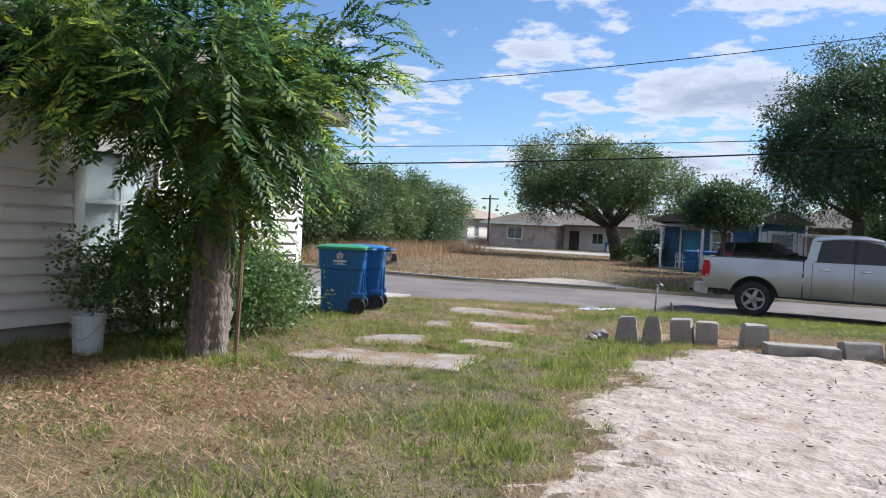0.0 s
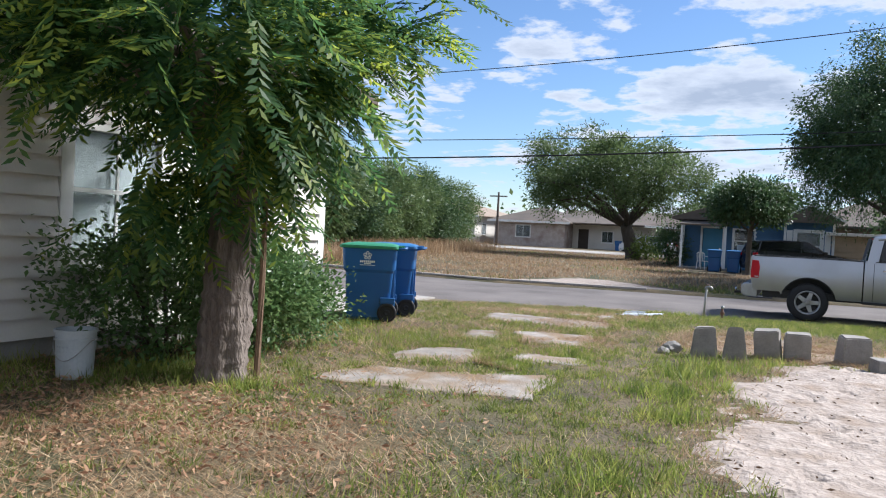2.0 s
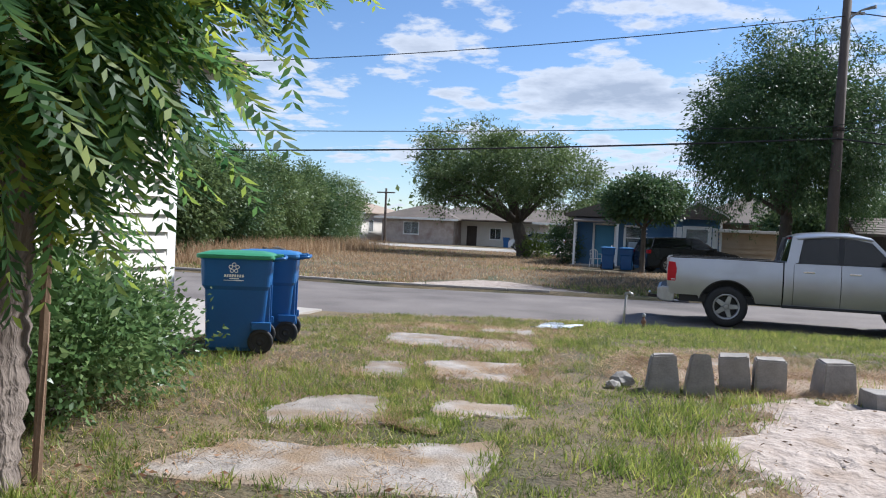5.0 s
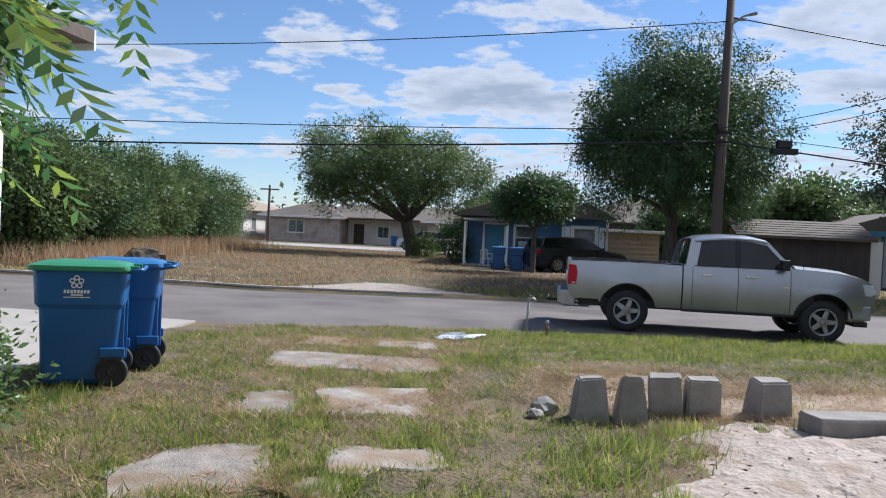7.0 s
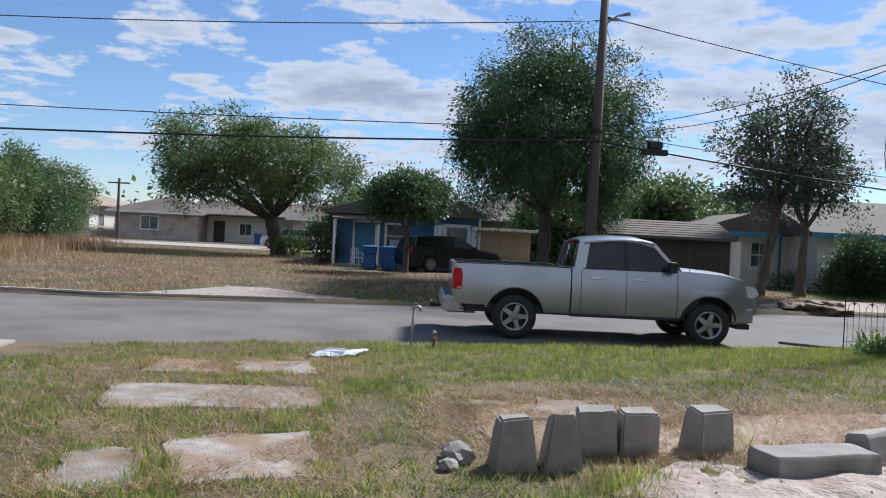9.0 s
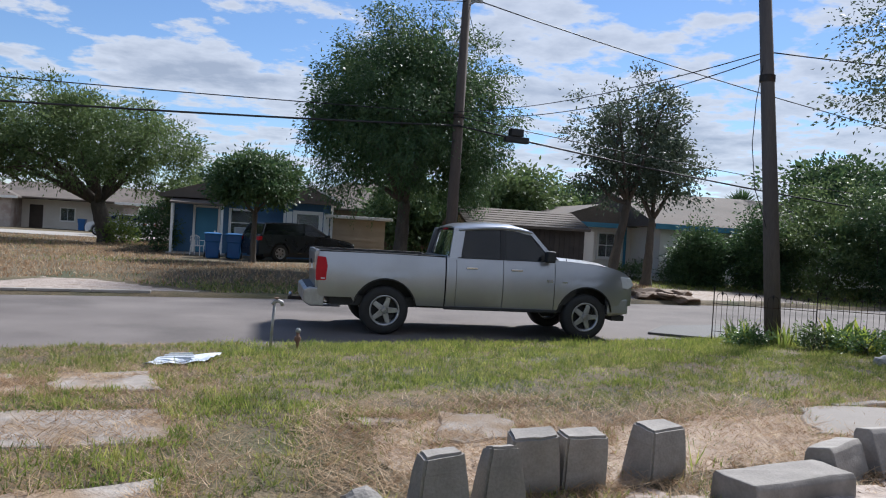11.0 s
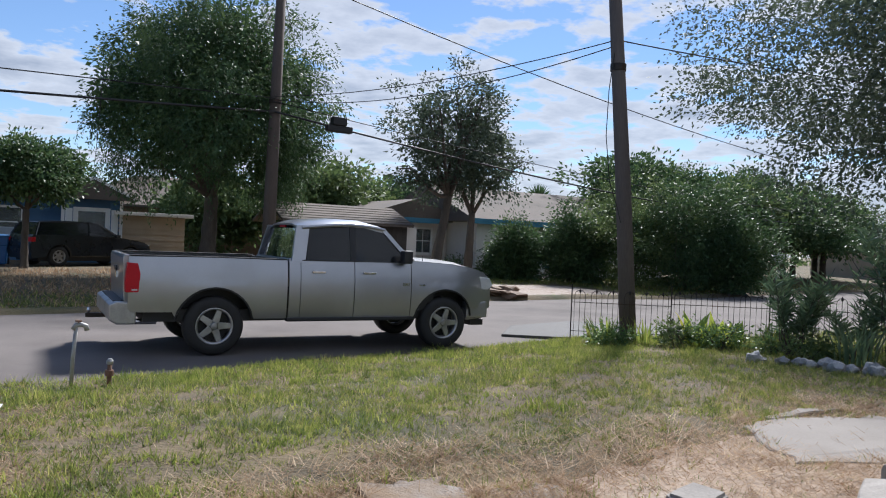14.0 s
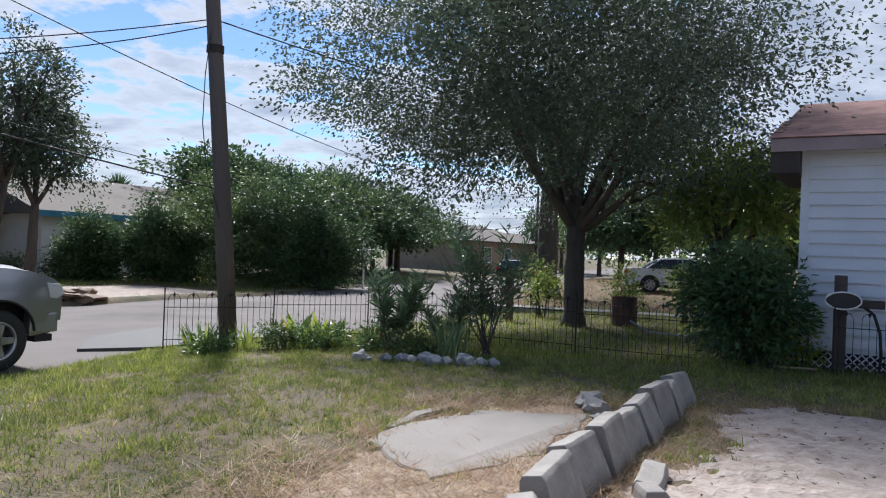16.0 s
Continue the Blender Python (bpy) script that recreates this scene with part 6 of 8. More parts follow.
# ---- other cars ----
def car(at, turn, paint, label, length=4.7, width=1.8, h=1.45, suv=False, name="car"):
    """A plain car: lower body, glasshouse, wheels, lights. x = 0 at the tail; nose at +x."""
    c = thing(name, at, turn, label, "car")
    k, w = length / 4.7, width / 2
    R_ = 0.33 if not suv else 0.36
    hubs = (0.95 * k, 3.72 * k)
    shoulder = 0.92 if not suv else 1.06
    tail = 0.98 if not suv else 1.10
    top = [(0.0, 0.62), (0.03, tail - 0.12), (0.12, tail), (1.0 * k, shoulder + 0.06), (3.3 * k, shoulder + 0.03), (3.5 * k, shoulder - 0.0), (4.35 * k, shoulder - 0.14), (4.6 * k, shoulder - 0.28), (4.7 * k, 0.55)]
    low = [(4.66 * k, 0.26)]
    for hub in hubs[::-1]:
        low += [(hub + (R_ + 0.06) * math.cos(a), R_ + (R_ + 0.06) * math.sin(a)) for a in [i * math.pi / 9 for i in range(10)]]
    low = [(x, max(z, 0.24)) for x, z in low] + [(0.05, 0.28)]
    bm = prismm(top + low, -w, w, "xz")
    for v in bm.verts:
        v.co.y *= 1 - 0.10 * max(0, (v.co.z - 0.75) / 0.4) - 0.05 * max(0, (0.5 - v.co.z) / 0.3)
        e = max(0, abs(v.co.x - length / 2) / (length / 2) - 0.8) / 0.2
        v.co.y *= 1 - 0.14 * e * e
    bmesh.ops.bevel(bm, geom=[e for e in bm.edges if abs(e.verts[0].co.y - e.verts[1].co.y) < 0.05], offset=0.03, segments=2, affect="EDGES")
    smooth_by_angle(part("body", bm, M[paint], c), 45)
    part("inner", boxm(0.3 * k, 4.4 * k, -w + 0.22, w - 0.22, 0.2, 0.75), M["black"], c)
    glass_pts = [(0.75 * k, shoulder + 0.03), (1.35 * k, h - 0.07), (1.9 * k, h - 0.02), (2.5 * k, h - 0.03), (3.38 * k, shoulder + 0.02)]
    if suv:
        glass_pts = [(0.15 * k, shoulder + 0.03), (0.35 * k, h - 0.08), (1.4 * k, h - 0.02), (2.5 * k, h - 0.04), (3.3 * k, shoulder + 0.02)]
    bm = prismm(glass_pts, -w + 0.13, w - 0.13, "xz", 0.02)
    for v in bm.verts:
        v.co.y *= 1 - 0.22 * max(0, (v.co.z - shoulder) / (h - shoulder))
    part("glasshouse", bm, M["tint"], c)
    r = [(x, z) for x, z in glass_pts[1:-1]]
    bm = prismm([(r[0][0] - 0.03, r[0][1] - 0.01)] + [(x, z + 0.022) for x, z in r] + [(r[-1][0] + 0.05, r[-1][1] - 0.01)], -w * 0.70, w * 0.70, "xz", 0.008)
    part("roof", bm, M[paint], c)
    for s in (-1, 1):
        for x, lean in ((glass_pts[0][0], glass_pts[1]), (glass_pts[-1][0], glass_pts[-2]), (2.1 * k, (2.15 * k, h - 0.03))):
            part("pillar", tubem([(x, s * (w - 0.13), shoulder + 0.02), (lean[0], s * (w - 0.13) * 0.79, lean[1])], 0.035, 6), M[paint], c)
        part("tail_light", boxm(0.0, 0.14, min(s * (w - 0.32), s * (w - 0.07)), max(s * (w - 0.32), s * (w - 0.07)), tail - 0.24, tail - 0.08, 0.02), M["red"], c)
        part("headlight", boxm(4.42 * k, 4.62 * k, min(s * (w - 0.42), s * (w - 0.14)), max(s * (w - 0.42), s * (w - 0.14)), shoulder - 0.36, shoulder - 0.22, 0.02), M["clear"], c)
        part("mirror", boxm(3.05 * k, 3.2 * k, min(s * (w - 0.06), s * (w + 0.12)), max(s * (w - 0.06), s * (w + 0.12)), shoulder, shoulder + 0.13, 0.02), M[paint], c)
        for hub in hubs:
            wheel_parts(c, (hub, s * (w - 0.11), R_), R_, 0.2, 6, s)
    return c

# ---- poles and cables ----
def utility_pole(x, y, h, r, lean, material, label, arm=True, foot=None):
    z = hz(x, y) if foot is None else foot
    p = thing("utility_pole", (x, y, z), 0, label, "utility pole")
    part("pole", tubem([(0, 0, -0.3), (lean[0] * 0.3 * h, lean[1] * 0.3 * h, 0.3 * h), (lean[0] * h, lean[1] * h, h)], [r * 1.1, r, r * 0.72], 16), M[material], p, smooth=True)
    if arm:
        part("bracket", boxm(lean[0] * h - 0.05, lean[0] * h + 0.5, -0.04, 0.04, h - 0.75, h - 0.66, 0.01), M["galvan"], p)
        part("street_light", tubem([(0.15, -0.1, h - 0.9), (0.45, -0.35, h - 0.7), (0.8, -0.6, h - 0.68)], [0.03, 0.03, 0.06], 8), M["galvan"], p)
    c = part("clamp", lathe(bmesh.new(), [(r * 0.8, -0.06), (r * 1.05, -0.06), (r * 1.05, 0.06), (r * 0.8, 0.06)], 14), M["iron"], p)
    c.matrix_basis = pose(lean[0] * h * 0.55, lean[1] * h * 0.55, h * 0.55)
    return p


P1 = (2.78, 29.5)
utility_pole(P1[0], P1[1], 9.6, 0.175, (0.012, 0.0), "polewood", "dark creosoted wooden utility pole across the street")
utility_pole(6.3, 18.66, 8.8, 0.135, (-0.062, 0.058), "greypole", "leaning grey wooden utility pole by the garden fence", arm=False)
utility_pole(-42, 29.5, 9.2, 0.16, (0, 0), "polewood", "dark wooden utility pole down the street")
utility_pole(66, 39.5, 8.4, 0.16, (0, 0), "polewood", "dark wooden utility pole up the street", arm=False)
far_pole = utility_pole(-28.2, 69.8, 5.2, 0.13, (0, 0), "polewood", "far wooden utility pole with a crossarm", arm=False)
part("crossarm", boxm(-0.9, 0.9, -0.05, 0.05, 4.75, 4.87, 0.01), M["polewood"], far_pole)


def cable(a, b, sag, r, label="black overhead cable strung between poles", n=28):
    a, b = Vector(a), Vector(b)
    pts = [a.lerp(b, i / n) - Vector((0, 0, 4 * sag * (i / n) * (1 - i / n))) for i in range(n + 1)]
    ob = part("overhead_cable", tubem(pts, r, 6), M["cable"], smooth=True)
    return tagged(ob, label, "cable", "overhead cables")


cable((2.83, 29.4, 8.65), (-42, 29.5, 8.5), 0.85, 0.016)
cable((2.78, 29.32, 5.2), (-42, 29.5, 5.5), 0.35, 0.016)
cable((2.78, 29.3, 4.82), (-42, 29.5, 4.6), 0.5, 0.032, "thick black telephone cable strung between poles")
cable((2.83, 29.4, 8.8), (66, 39.5, 7.2), 1.9, 0.018)
cable((2.78, 29.3, 4.82), (66, 39.5, 4.5), 1.6, 0.030, "thick black telephone cable strung between poles")
cable((2.78, 29.3, 5.1), (66, 39.5, 5.4), 1.5, 0.014)
PT = (6.3 - 0.062 * 5.4, 18.66 + 0.058 * 5.4)
cable((PT[0], PT[1], 5.15), (2.78, 29.3, 5.25), 0.25, 0.010, "thin service cable between two poles")
cable((PT[0], PT[1], 5.05), (2.78, 29.3, 5.15), 0.42, 0.010, "thin service cable between two poles")
cable((PT[0], PT[1], 5.15), (26, 12.5, 5.2), 0.5, 0.012, "thin service cable running to the oak")
cable((2.78, 29.4, 8.9), (12, 52, 6.5), 0.5, 0.012, "thin service cable to a house behind")
cable((-1.6, 29.42, 5.05), (-0.9, 42, 3.6), 0.3, 0.010, "thin service cable to the blue house")
# splice box on the telephone cable, and loose wire down the leaning pole
bx = thing("splice_box", (4.78, 29.57, 4.5), 8, "black cable splice box hanging on the telephone cable", "splice box")
part("box", boxm(-0.42, 0.42, -0.1, 0.1, -0.02, 0.18, 0.04), M["black"], bx)
part("lid", boxm(-0.25, 0.2, -0.13, 0.13, 0.181, 0.42, 0.03), M["black"], bx)
part("hanger", tubem([(-0.3, 0, 0.2), (-0.3, 0, 0.36)], 0.012, 6), M["galvan"], bx)
wire = part("loose_wire", tubem([(5.90, 18.93, 5.0), (5.74, 18.86, 4.2), (5.68, 18.81, 3.4), (5.76, 18.76, 2.6), (5.92, 18.71, 2.15), (6.03, 18.73, 1.9)], 0.008, 5), M["cable"])
tagged(wire, "loose wire hanging down beside the leaning pole", "wire")


# ---- garden at the corner: fence, plants, ornaments ----
def fence_panel(w, at, turn):
    """An iron garden fence panel along +x: end post, rails, hoops and spear rods."""
    f = thing("garden_fence", at, turn, "black iron garden fence panel with hoops and spear points", "fence", "iron garden fence")
    part("post", tubem([(0, 0, -0.1), (0, 0, 0.97)], 0.011, 6), M["iron"], f)
    for z in (0.16, 0.66):
        part("rail", tubem([(0, 0, z), (w, 0, z)], 0.006, 5), M["iron"], f)
    n = int(round(w / 0.29))
    s = w / n
    for i in range(n):
        x0, x1 = s * (i + 0.18), s * (i + 0.82)
        r = (x1 - x0) / 2
        pts = [(x0, 0, 0.03)] + [((x0 + x1) / 2 - r * math.cos(a), 0, 0.78 + r * math.sin(a)) for a in [k * math.pi / 6 for k in range(7)]] + [(x1, 0, 0.03)]
        part("hoop", tubem(pts, 0.005, 5), M["iron"], f)
        x = s * (i + 0.5)
        part("rod", tubem([(x, 0, 0.03), (x, 0, 0.84)], 0.0045, 5), M["iron"], f)
        part("spear", tubem([(x, 0, 0.82), (x, 0, 0.85), (x, 0, 0.90)], [0.006, 0.024, 0.002], 5), M["iron"], f)
    return f


FRUN = [(5.2, 18.95), (6.65, 18.05), (8.1, 17.2), (8.15, 15.2), (8.2, 13.4), (8.28, 11.7)]
for a, b in zip(FRUN, FRUN[1:]):
    w = math.hypot(b[0] - a[0], b[1] - a[1])
    fence_panel(w, (a[0], a[1], hz((a[0] + b[0]) / 2, (a[1] + b[1]) / 2)), math.degrees(math.atan2(b[1] - a[1], b[0] - a[0])))
fence_panel(1.7, (9.2, 10.0, 0.0), -88)
fence_panel(1.7, (9.26, 8.3, 0.0), -88)


def strap_plant(label, at, n, h, w, material, seed, name, spread=0.9, lean=0.5, flower=False):
    """A clump of long upright strap leaves."""
    rg = np.random.default_rng(seed)
    t = thing(name, (at[0], at[1], hz(at[0], at[1])), 0, label, name.replace("_", " "))
    az = rg.uniform(0, 6.28, n)
    ln = h * rg.uniform(0.6, 1.1, n)
    V, F = [], []
    for i in range(n):
        d = np.array([math.cos(az[i]), math.sin(az[i]), 0])
        sd = np.array([-d[1], d[0], 0])
        b0 = d * rg.uniform(0, spread * 0.25) + sd * rg.normal() * spread * 0.12
        k = 6
        out = lean * rg.uniform(0.3, 1.2)
        for j in range(k + 1):
            u = j / k
            c = b0 + d * out * ln[i] * u ** 2 + np.array([0, 0, ln[i] * (u - 0.28 * out * u ** 3)])
            ww = w * (math.sin(math.pi * min(1, u * 0.9 + 0.1)) ** 0.7 + 0.04) * (1 - u ** 4)
            V += [c - sd * ww / 2, c + sd * ww / 2]
        o = i * 2 * (k + 1)
        F += [(o + 2 * j, o + 2 * j + 1, o + 2 * j + 3, o + 2 * j + 2) for j in range(k)]
    mesh_np("leaves", np.array(V), np.array(F), M[material], t)
    return t


def oleander(at, h, seed, stems=16):
    rg = np.random.default_rng(seed)
    t = thing("oleander", (at[0], at[1], hz(at[0], at[1])), 0, "grey-green oleander bush with long narrow leaves by the fence", "oleander", "oleanders by the fence")
    P, D = [], []
    for i in range(stems):
        bm = bmesh.new()
        a = rg.uniform(0, 6.28)
        tip = Vector((math.cos(a) * h * rg.uniform(0.1, 0.52), math.sin(a) * h * rg.uniform(0.1, 0.52), h * rg.uniform(0.65, 1.05)))
        limb(bm, (rg.normal() * 0.05, rg.normal() * 0.05, -0.03), tip, 0.012, 0.004, rg, 0.03, 5, 4)
        part("stem", bm, M["darkbark"], t)
        for k in range(54):
            u = rg.uniform(0.2, 1.0) ** 0.7
            P.append(np.array(tip) * u + rg.normal(size=3) * 0.02)
            b = rg.uniform(0, 6.28)
            D.append([math.cos(b), math.sin(b), rg.uniform(0.1, 1.3)])
    P, D = np.array(P), unit(np.array(D))
    v, f = leaf_quads(P, D, sideways(rg, D), rg.uniform(0.18, 0.32, len(P)), 0.030, 0.1)
    tagged(mesh_np("foliage", v, f, M["leaf_olea"], t), kind="stuff")
    return t


oleander((6.75, 15.75), 1.22, 1, 15)
oleander((7.2, 15.05), 0.85, 2, 7)
oleander((7.3, 14.4), 1.82, 3, 17)
for i_, (x_, y_, m_) in enumerate(((5.3, 18.1, 'leaf_shrub'), (6.25, 17.5, 'leaf_olive'), (7.0, 16.2, 'leaf_shrub'), (6.6, 15.3, 'leaf_olive'))):
    shrub('low weedy green plants in the flower bed', (x_, y_), 0.15, (0.32, 0.28, 0.2), m_, 22, 34, 0.09, 0.08, 0.35, seed=200 + i_, name='weeds', stems=4)
strap_plant("spiky green yucca-like plant by the stones", (6.75, 14.75), 40, 0.75, 0.03, "leaf_olea", 4, "yucca", lean=0.6)
strap_plant("yellow-green canna lily with broad leaves by the fence", (6.55, 17.35), 16, 0.62, 0.14, "canna", 5, "canna_lily")
strap_plant("yellow-green canna lily with broad leaves by the fence", (6.95, 17.15), 13, 0.58, 0.13, "canna", 6, "canna_lily")
strap_plant("clump of strappy green daylily leaves under the fence", (5.35, 18.35), 40, 0.55, 0.03, "lush", 7, "daylily")
strap_plant("clump of strappy green daylily leaves under the fence", (6.0, 18.05), 36, 0.5, 0.03, "lush", 8, "daylily")
strap_plant("clump of strappy green daylily leaves under the fence", (7.2, 16.4), 36, 0.5, 0.025, "grass", 9, "daylily")
shrub("low dark weedy plants under the cannas", (6.7, 17.0), 0.18, (0.6, 0.35, 0.2), "leaf_shrub", 30, 40, 0.09, 0.06, 0.45, seed=31, name="weeds")

rg0 = random.Random(4)
for i in range(17):
    u = i / 16 + rg0.uniform(-0.03, 0.03)
    x, y = 5.74 + 0.62 * u + 0.09 * rg0.uniform(-1, 1), 15.5 - 1.65 * u
    s = rg0.choice((0.05, 0.06, 0.07, 0.10))
    ob = part("edging_stone", lump(bmesh.new(), (s * 1.2, s, s * 0.9), (0, 0, s * 0.6), 0.25, i), M["stone"])
    ob.matrix_basis = pose(x, y, hz(x, y), 0, 0, i * 33)
    tagged(ob, "rough whitewashed stone edging the flower bed", "stone", "stones round the flower bed")

# ornaments in the garden
bb = thing("bird_bath", (13.6, 17.1, hz(13.6, 17.1)), 0, "weathered wooden post with a dark bowl and a small ornament", "bird bath")
part("post", boxm(-0.07, 0.07, -0.07, 0.07, -0.05, 1.05, 0.01), M["wood"], bb)
part("bowl", lathe(bmesh.new(), [(0, 0.62), (0.12, 0.62), (0.24, 0.72), (0.26, 0.8), (0.22, 0.8), (0.1, 0.68), (0, 0.68)], 18), M["rust"], bb)
part("ornament", lathe(bmesh.new(), [(0, 0.8), (0.07, 0.8), (0.05, 0.95), (0.07, 1.0), (0.05, 1.08), (0, 1.1)], 12), M["wood"], bb)
bpy.context.view_layer.update()
dr = thing("steel_drum", (13.97, 14.45, hz(13.97, 14.45)), 15, "rusty brown steel drum standing on the grass", "drum")
part("barrel", lathe(bmesh.new(), [(0, 0), (0.27, 0), (0.28, 0.02), (0.275, 0.2), (0.285, 0.215), (0.275, 0.23), (0.275, 0.42), (0.285, 0.435), (0.275, 0.45), (0.28, 0.63), (0.265, 0.63), (0.26, 0.55), (0, 0.55)], 26), M["rust"], dr)
part("rim", lathe(bmesh.new(), [(0.262, 0.62), (0.29, 0.62), (0.29, 0.645), (0.262, 0.645)], 26), M["rust"], dr)
bs_ = thing("garden_post", (9.45, 9.95, 0.0), 0, "black wooden post with a rimmed plaque and a hanging hose", "post")
part("post", boxm(-0.08, 0.08, -0.08, 0.08, -0.1, 1.38, 0.01), M["polewood"], bs_)
part("plaque", lathe(bmesh.new(), [(0, -0.10), (0.22, -0.10), (0.22, -0.085), (0, -0.085)], 24, "y"), M["black"], bs_)
part("plaque_rim", tubem([(0.23 * math.cos(a), -0.1, 0.0 + 0.12 * math.sin(a)) for a in [k * math.pi / 12 for k in range(25)]], 0.012, 6), M["white"], bs_)
for o in bs_.children:
    if o.name.startswith("plaque"):
        o.matrix_basis = pose(-0.09, -0.02, 1.03, 0, 0, -75) @ Matrix.Diagonal((1, 1, 0.55 if not o.name.startswith("plaque_rim") else 1, 1))
part("crossbar", boxm(-0.04, 0.04, -0.55, -0.085, 0.93, 1.05, 0.01), M["shedwall"], bs_)
part("hose", tubem([(0.0, -0.3, 0.95), (-0.02, -0.42, 0.85), (-0.02, -0.5, 0.6), (0.0, -0.52, 0.3), (0.0, -0.5, 0.05)], 0.022, 8), M["black"], bs_)
tagged(part("garden_stick", tubem([(9.05, 10.75, 0.05), (9.35, 10.2, 0.03)], 0.014, 6), M["tanwood"]), "pale stick lying on the grass by the bush", "stick")
tagged(part("garden_hose", tubem([(11.6, 13.6, 0.32), (11.9, 13.35, 0.12), (12.4, 12.9, 0.04), (12.7, 12.4, 0.03)], 0.02, 6), M["pail"]), "pale bent hose lying on the grass", "hose")
bm = prismm([(16.6, 19.4), (17.4, 19.6), (18.9, 13.0), (18.0, 12.8)], -0.3, 0.03, "xy", 0.01)
tagged(part("garden_path", bm, M["drive"]), "pale concrete path through the grass", "path", kind="structure")

# ---- houses across the street ----


def gable_wall(parent, x0, x1, y, z0, z1, material, t=0.12):
    part("gable", prismm([(x0, z0), (x1, z0), ((x0 + x1) / 2, z1)], y, y + t, "xz"), M[material], parent)


def back(x, y, k=1.17):
    """A place on the far lot, set back from the street along the line of sight from the lawn."""
    return -2.5 + (x + 2.5) * k, 5.5 + (y - 5.5) * k


bh = thing("house", (0, 0, 0), 0, "small blue wooden house with white trim behind a round tree", "house")
bx_, by_ = back(-0.35, 0)
bh.matrix_basis = Matrix.Translation((bx_, by_, hz(-3, 43))) @ Matrix.Diagonal((1.17, 1.17, 1.0, 1.0))
wall_ring(bh, -5.9, -1.7, 37.4, 45, -0.1, 2.55, "bluewall", holes=(("s", -5.05, -4.2, 0.1, 2.1), ("s", -3.7, -2.9, 0.95, 2.05)))
wall_ring(bh, -1.68, 0.15, 36.7, 45, -0.1, 2.6, "bluewall", holes=(("s", -1.2, -0.35, 0.75, 2.05),))
siding(bh, (-5.9, 45), (-5.9, 37.4), 0.0, 2.5, 0.2, M["bluewall"])
siding(bh, (-1.66, 36.68), (-1.36, 36.68), 0.0, 2.58, 0.2, M["bluewall"])
siding(bh, (-0.2, 36.68), (0.13, 36.68), 0.0, 2.58, 0.2, M["bluewall"])
siding(bh, (-2.85, 37.38), (-1.7, 37.38), 0.0, 2.5, 0.2, M["bluewall"])
bm = hip_roof(bmesh.new(), -5.9, -1.7, 37.4, 45, 2.62, 0.95, hip=False, over=0.45)
part("roof", bm, M["shingle_grey"], bh)
part("roof", hip_roof(bmesh.new(), -1.68, 0.15, 36.7, 45, 2.66, 0.75, hip=False, over=0.35), M["shingle_grey"], bh)
gable_wall(bh, -1.66, 0.13, 36.72, 2.55, 3.25, "bluewall")
for s in (-1, 1):
    cx = -0.765
    part("barge_board", prismm([(cx, 3.46), (cx + s * 1.33, 2.68), (cx + s * 1.33, 2.56), (cx, 3.33)], 36.31, 36.35, "xz"), M["white"], bh)
for x in (-5.92, -1.72, 0.10):
    part("corner_board", boxm(x, x + 0.1, 37.33 if x < -2 else 36.62, 37.38 if x < -2 else 36.66, -0.05, 2.55), M["white"], bh)
d_ = part("door", boxm(-5.03, -4.22, 37.44, 37.48, 0.1, 2.08), M["bluetrim"], bh)
part("door_handle", boxm(-4.32, -4.27, 37.41, 37.438, 1.0, 1.08), M["chrome"], d_)
for x in (-5.13, -4.2):
    part("door_trim", boxm(x, x + 0.09, 37.34, 37.395, 0.05, 2.2), M["white"], bh)
part("door_trim", boxm(-5.03, -4.21, 37.34, 37.395, 2.1, 2.2), M["white"], bh)
window_unit(bh, (-3.7, 37.4, 0.95), 0, 0.8, 1.1, 0.1, bars=(1, 2), backing="shade_dark")
ac = part("air_conditioner", boxm(-3.55, -3.05, 37.05, 37.34, 0.97, 1.3, 0.02), M["pail"], bh)
part("vent", boxm(-3.5, -3.1, 37.03, 37.048, 1.0, 1.26), M["print_grey"], ac)
window_unit(bh, (-1.2, 36.7, 0.75), 0, 0.85, 1.3, 0.16, bars=(1, 2), backing="shade_dark")
for x in (-1.6, -0.17):
    part("shutter", boxm(x, x + 0.22, 36.6, 36.655, 0.65, 2.15, 0.01), M["white"], bh)
part("porch_roof", prismm([(36.3, 2.2), (37.33, 2.42), (37.33, 2.5), (36.3, 2.28)], -5.9, -3.9, "yz"), M["shingle_grey"], bh)
for x in (-5.8, -4.0):
    part("porch_post", boxm(x - 0.045, x + 0.045, 36.36, 36.45, 0, 2.2), M["white"], bh)
part("porch_slab", boxm(-5.95, -3.85, 36.2, 37.3, -0.15, 0.06, 0.02), M["drive"], bh)


